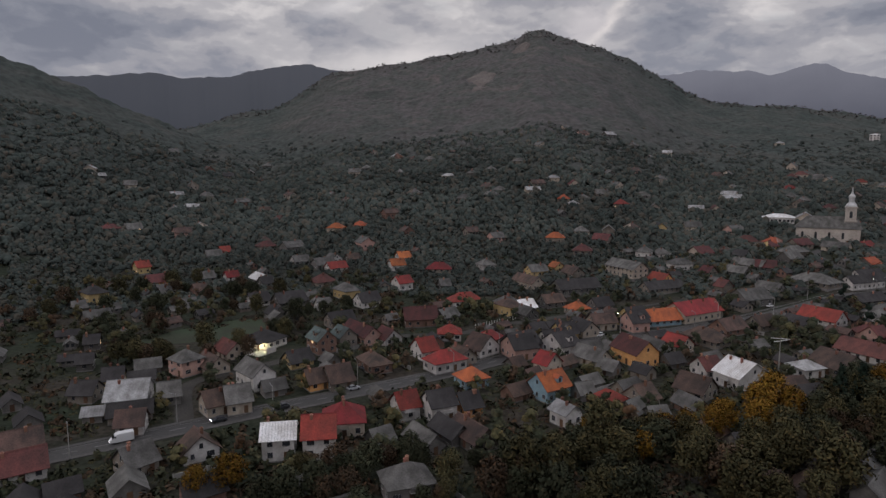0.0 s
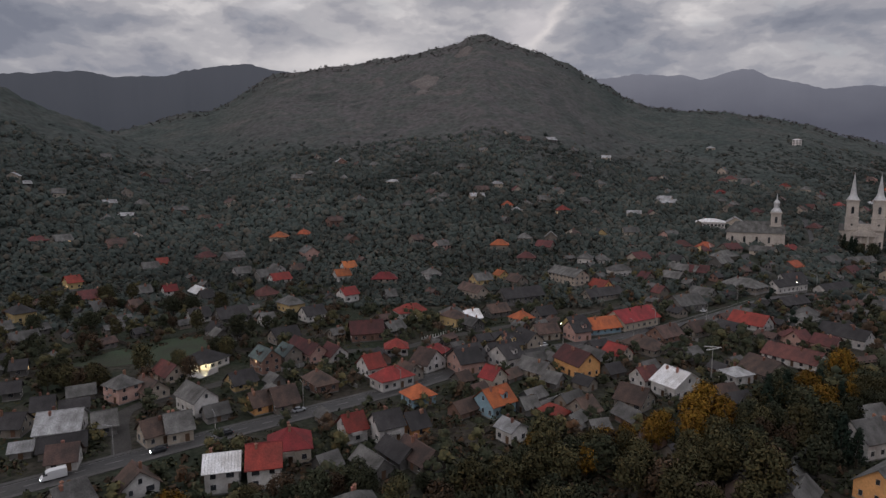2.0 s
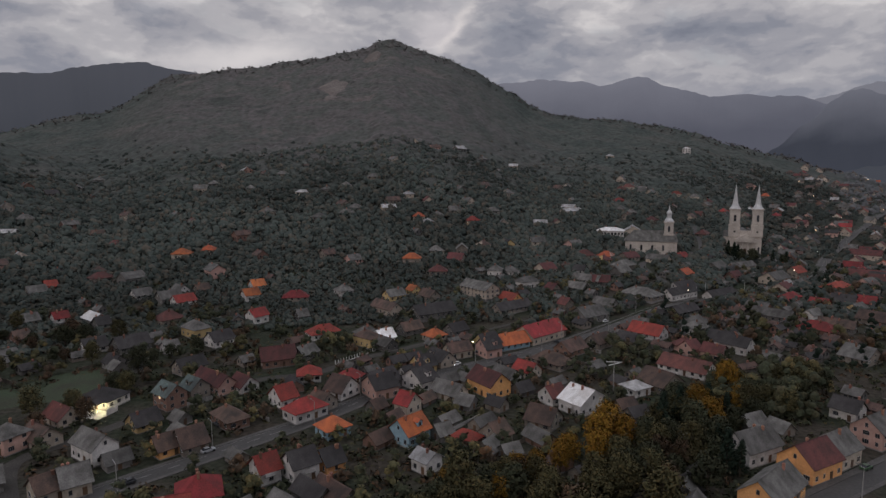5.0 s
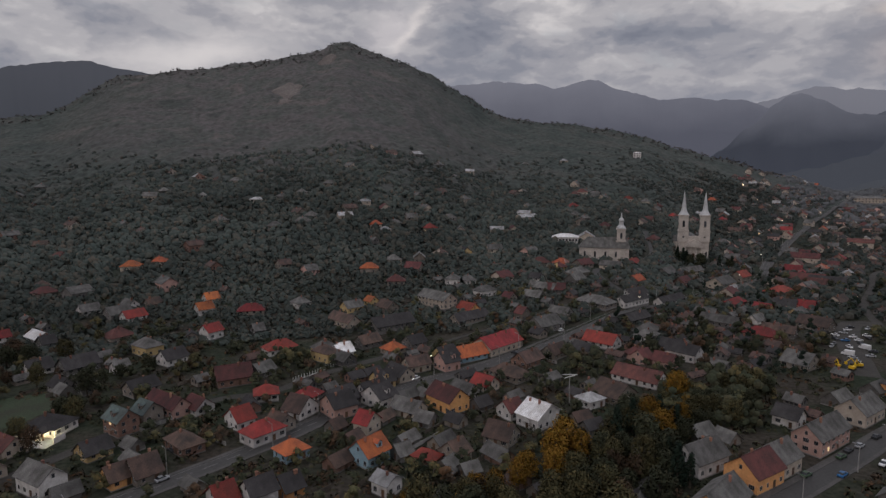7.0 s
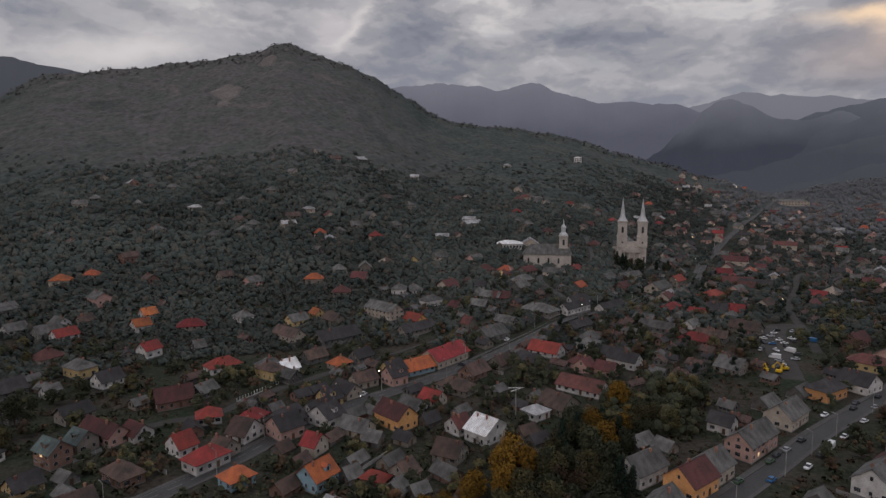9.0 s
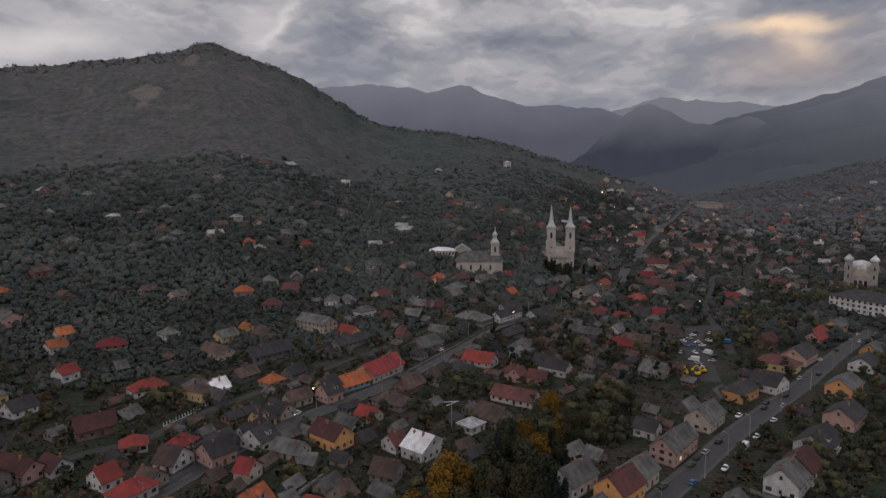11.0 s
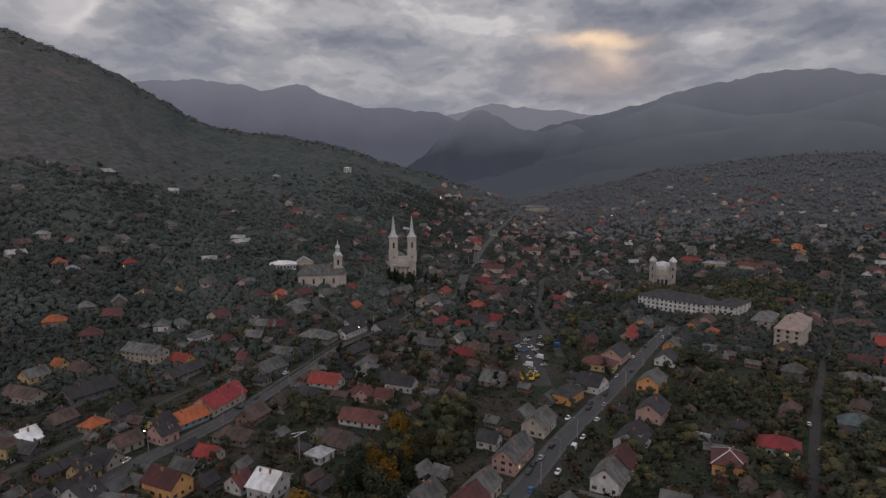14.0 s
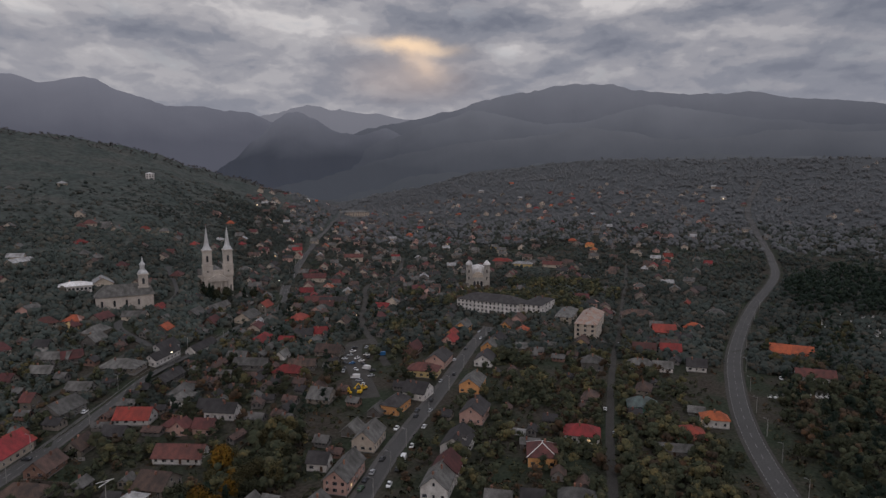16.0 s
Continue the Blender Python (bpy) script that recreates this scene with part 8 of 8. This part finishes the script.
def power_pole(x, y, turn):
    p = thing("power_pole", pose(x, y, ground_at(x, y), 0, 0, turn), "concrete power pole with pale double cross arms", "power pole")
    bm = bmesh.new()
    solid(bm, [ring(0.22, -0.3, 8), ring(0.14, 11.5, 8)])
    part("pole", fix(bm), CONCRETE, p)
    for z, a in ((11.0, 0), (10.2, 38)):
        bm = bmesh.new()
        box(bm, -2.9, -0.12, -0.12, 2.9, 0.12, 0.12)
        part("cross_arm", fix(bm), FRAME, p).matrix_local = pose(0, 0, z, 0, 0, a)


power_pole(113.5, 202.5, -20)


def fence(points, high, gap, material, label, board=True):
    """Posts with rails, or with boards between them."""
    f = thing("fence", pose(points[0][0], points[0][1], ground_at(*points[0])), label, "fence")
    ox, oy, oz = f.matrix_world.translation
    for (ax, ay), (bx, by) in zip(points, points[1:]):
        L, a = math.hypot(bx - ax, by - ay), math.degrees(math.atan2(by - ay, bx - ax))
        n = max(1, int(L / gap))
        for k in range(n + 1):
            t = k / n
            x, y = ax + (bx - ax) * t, ay + (by - ay) * t
            bm = bmesh.new()
            box(bm, -0.1, -0.1, -0.4, 0.1, 0.1, high + 0.12)
            part("post", fix(bm), material, f).matrix_local = pose(x - ox, y - oy, ground_at(x, y) - oz, 0, 0, a)
        bm = bmesh.new()
        box(bm, 0, -0.05, -0.2, L, 0.05, high if board else 0.35)
        part("panel" if board else "base_wall", fix(bm), material, f).matrix_local = pose(ax - ox, ay - oy, ground_at(ax, ay) - oz, 0, 0, a)


fence([(14, 259.5), (24, 267.5), (33, 276)], 1.7, 1.6, FRAME, "row of white fence posts on a low wall", False)
rng = random.Random(9)
houses = [s for s in SOLID if math.hypot(s[0], s[1]) < 300]
for x, y, r in houses[::3]:
    a = radians(street_turn(x, y) + rng.choice((0, 90)))
    d = r + rng.uniform(2.0, 4.0)
    nx, ny = -math.sin(a), math.cos(a)
    s = rng.choice((-1, 1))
    L = rng.uniform(7, 13)
    p, q = (x + nx * d * s - math.cos(a) * L, y + ny * d * s - math.sin(a) * L), (x + nx * d * s + math.cos(a) * L, y + ny * d * s + math.sin(a) * L)
    if all(clear_of_roads(p[0] + (q[0] - p[0]) * t, p[1] + (q[1] - p[1]) * t, 0.6) and clear_of_things(p[0] + (q[0] - p[0]) * t, p[1] + (q[1] - p[1]) * t, -0.8) for t in (0, 0.25, 0.5, 0.75, 1)):
        fence([p, q], rng.uniform(1.2, 1.8), 3.2, rng.choice((WOOD, CONCRETE, PLINTH, WOOD)), "plain garden fence between two plots")


def gravestone(x, y, turn, h):
    g_ = thing("gravestone", pose(x, y, ground_at(x, y), 0, 0, turn), "pale gravestone on a stone slab in the cemetery", "gravestone", "gravestones")
    bm = bmesh.new()
    solid(bm, [[(-0.45, yy, -0.2), (0.45, yy, -0.2), (0.45, yy, h), (0.25, yy, h + 0.22), (-0.25, yy, h + 0.22), (-0.45, yy, h)] for yy in (-0.1, 0.1)])
    part("headstone", fix(bm), CONCRETE, g_)
    bm = bmesh.new()
    box(bm, -0.6, 0.1, -0.2, 0.6, 2.1, 0.35)
    part("slab", fix(bm), FRAME, g_)


for i in range(90):
    x, y = 575 + rng.uniform(-45, 35), -42 + rng.uniform(-22, 22)
    gravestone(x, y, 70 + rng.uniform(-8, 8), rng.uniform(0.8, 1.9))
for i in range(26):
    gravestone(358 + i % 13 * 1.6 + rng.uniform(-0.4, 0.4), 4 - i % 13 * 2.6 + i // 13 * 3.2, 60, rng.uniform(0.8, 2.0))


def excavator(x, y, turn):
    e = thing("excavator", pose(x, y, ground_at(x, y) + 0.05, 0, 0, turn), "yellow excavator parked in the gravel yard", "excavator")
    for s in (-1, 1):
        bm = bmesh.new()
        box(bm, -1.7, s * 1.0 - 0.25, 0, 1.7, s * 1.0 + 0.25, 0.8)
        bmesh.ops.bevel(bm, geom=bm.edges[:], offset=0.2, segments=2, affect="EDGES")
        part("track", bm, BLACK, e)
    bm = bmesh.new()
    box(bm, -1.6, -1.1, 0.9, 1.3, 1.1, 1.9)
    part("body", fix(bm), PAINT["yellow"], e)
    bm = bmesh.new()
    box(bm, 0.1, 0.1, 1.9, 1.3, 1.1, 2.9)
    part("cab", fix(bm), GLASS, e)
    bm = bmesh.new()
    limb(bm, Vector((1.0, -0.4, 1.5)), Vector((3.2, -0.4, 4.2)), 0.25, 0.22)
    limb(bm, Vector((3.2, -0.4, 4.2)), Vector((5.2, -0.4, 2.4)), 0.22, 0.16)
    part("boom", fix(bm), PAINT["yellow"], e)
    bm = bmesh.new()
    box(bm, 4.8, -0.9, 1.4, 5.7, 0.1, 2.4)
    part("bucket", fix(bm), PAINT["yellow"], e)


excavator(252, 199, 20)
excavator(258, 201, 160)
excavator(249, 206, 250)

# the lamps under the porch and on the corner of the white house behind the main street
for dx, dy, dz, e in ((2.4, -6.3, 2.5, 700), (-6.6, -4.5, 2.9, 400), (7.6, -6.5, 2.2, 550)):
    l = bpy.data.lights.new("porch_light", "POINT")
    l.energy, l.color, l.shadow_soft_size = e, (1.0, 0.82, 0.45), 0.2
    new("porch_light", l).location = lit_house.matrix_world @ Vector((dx, dy, dz))
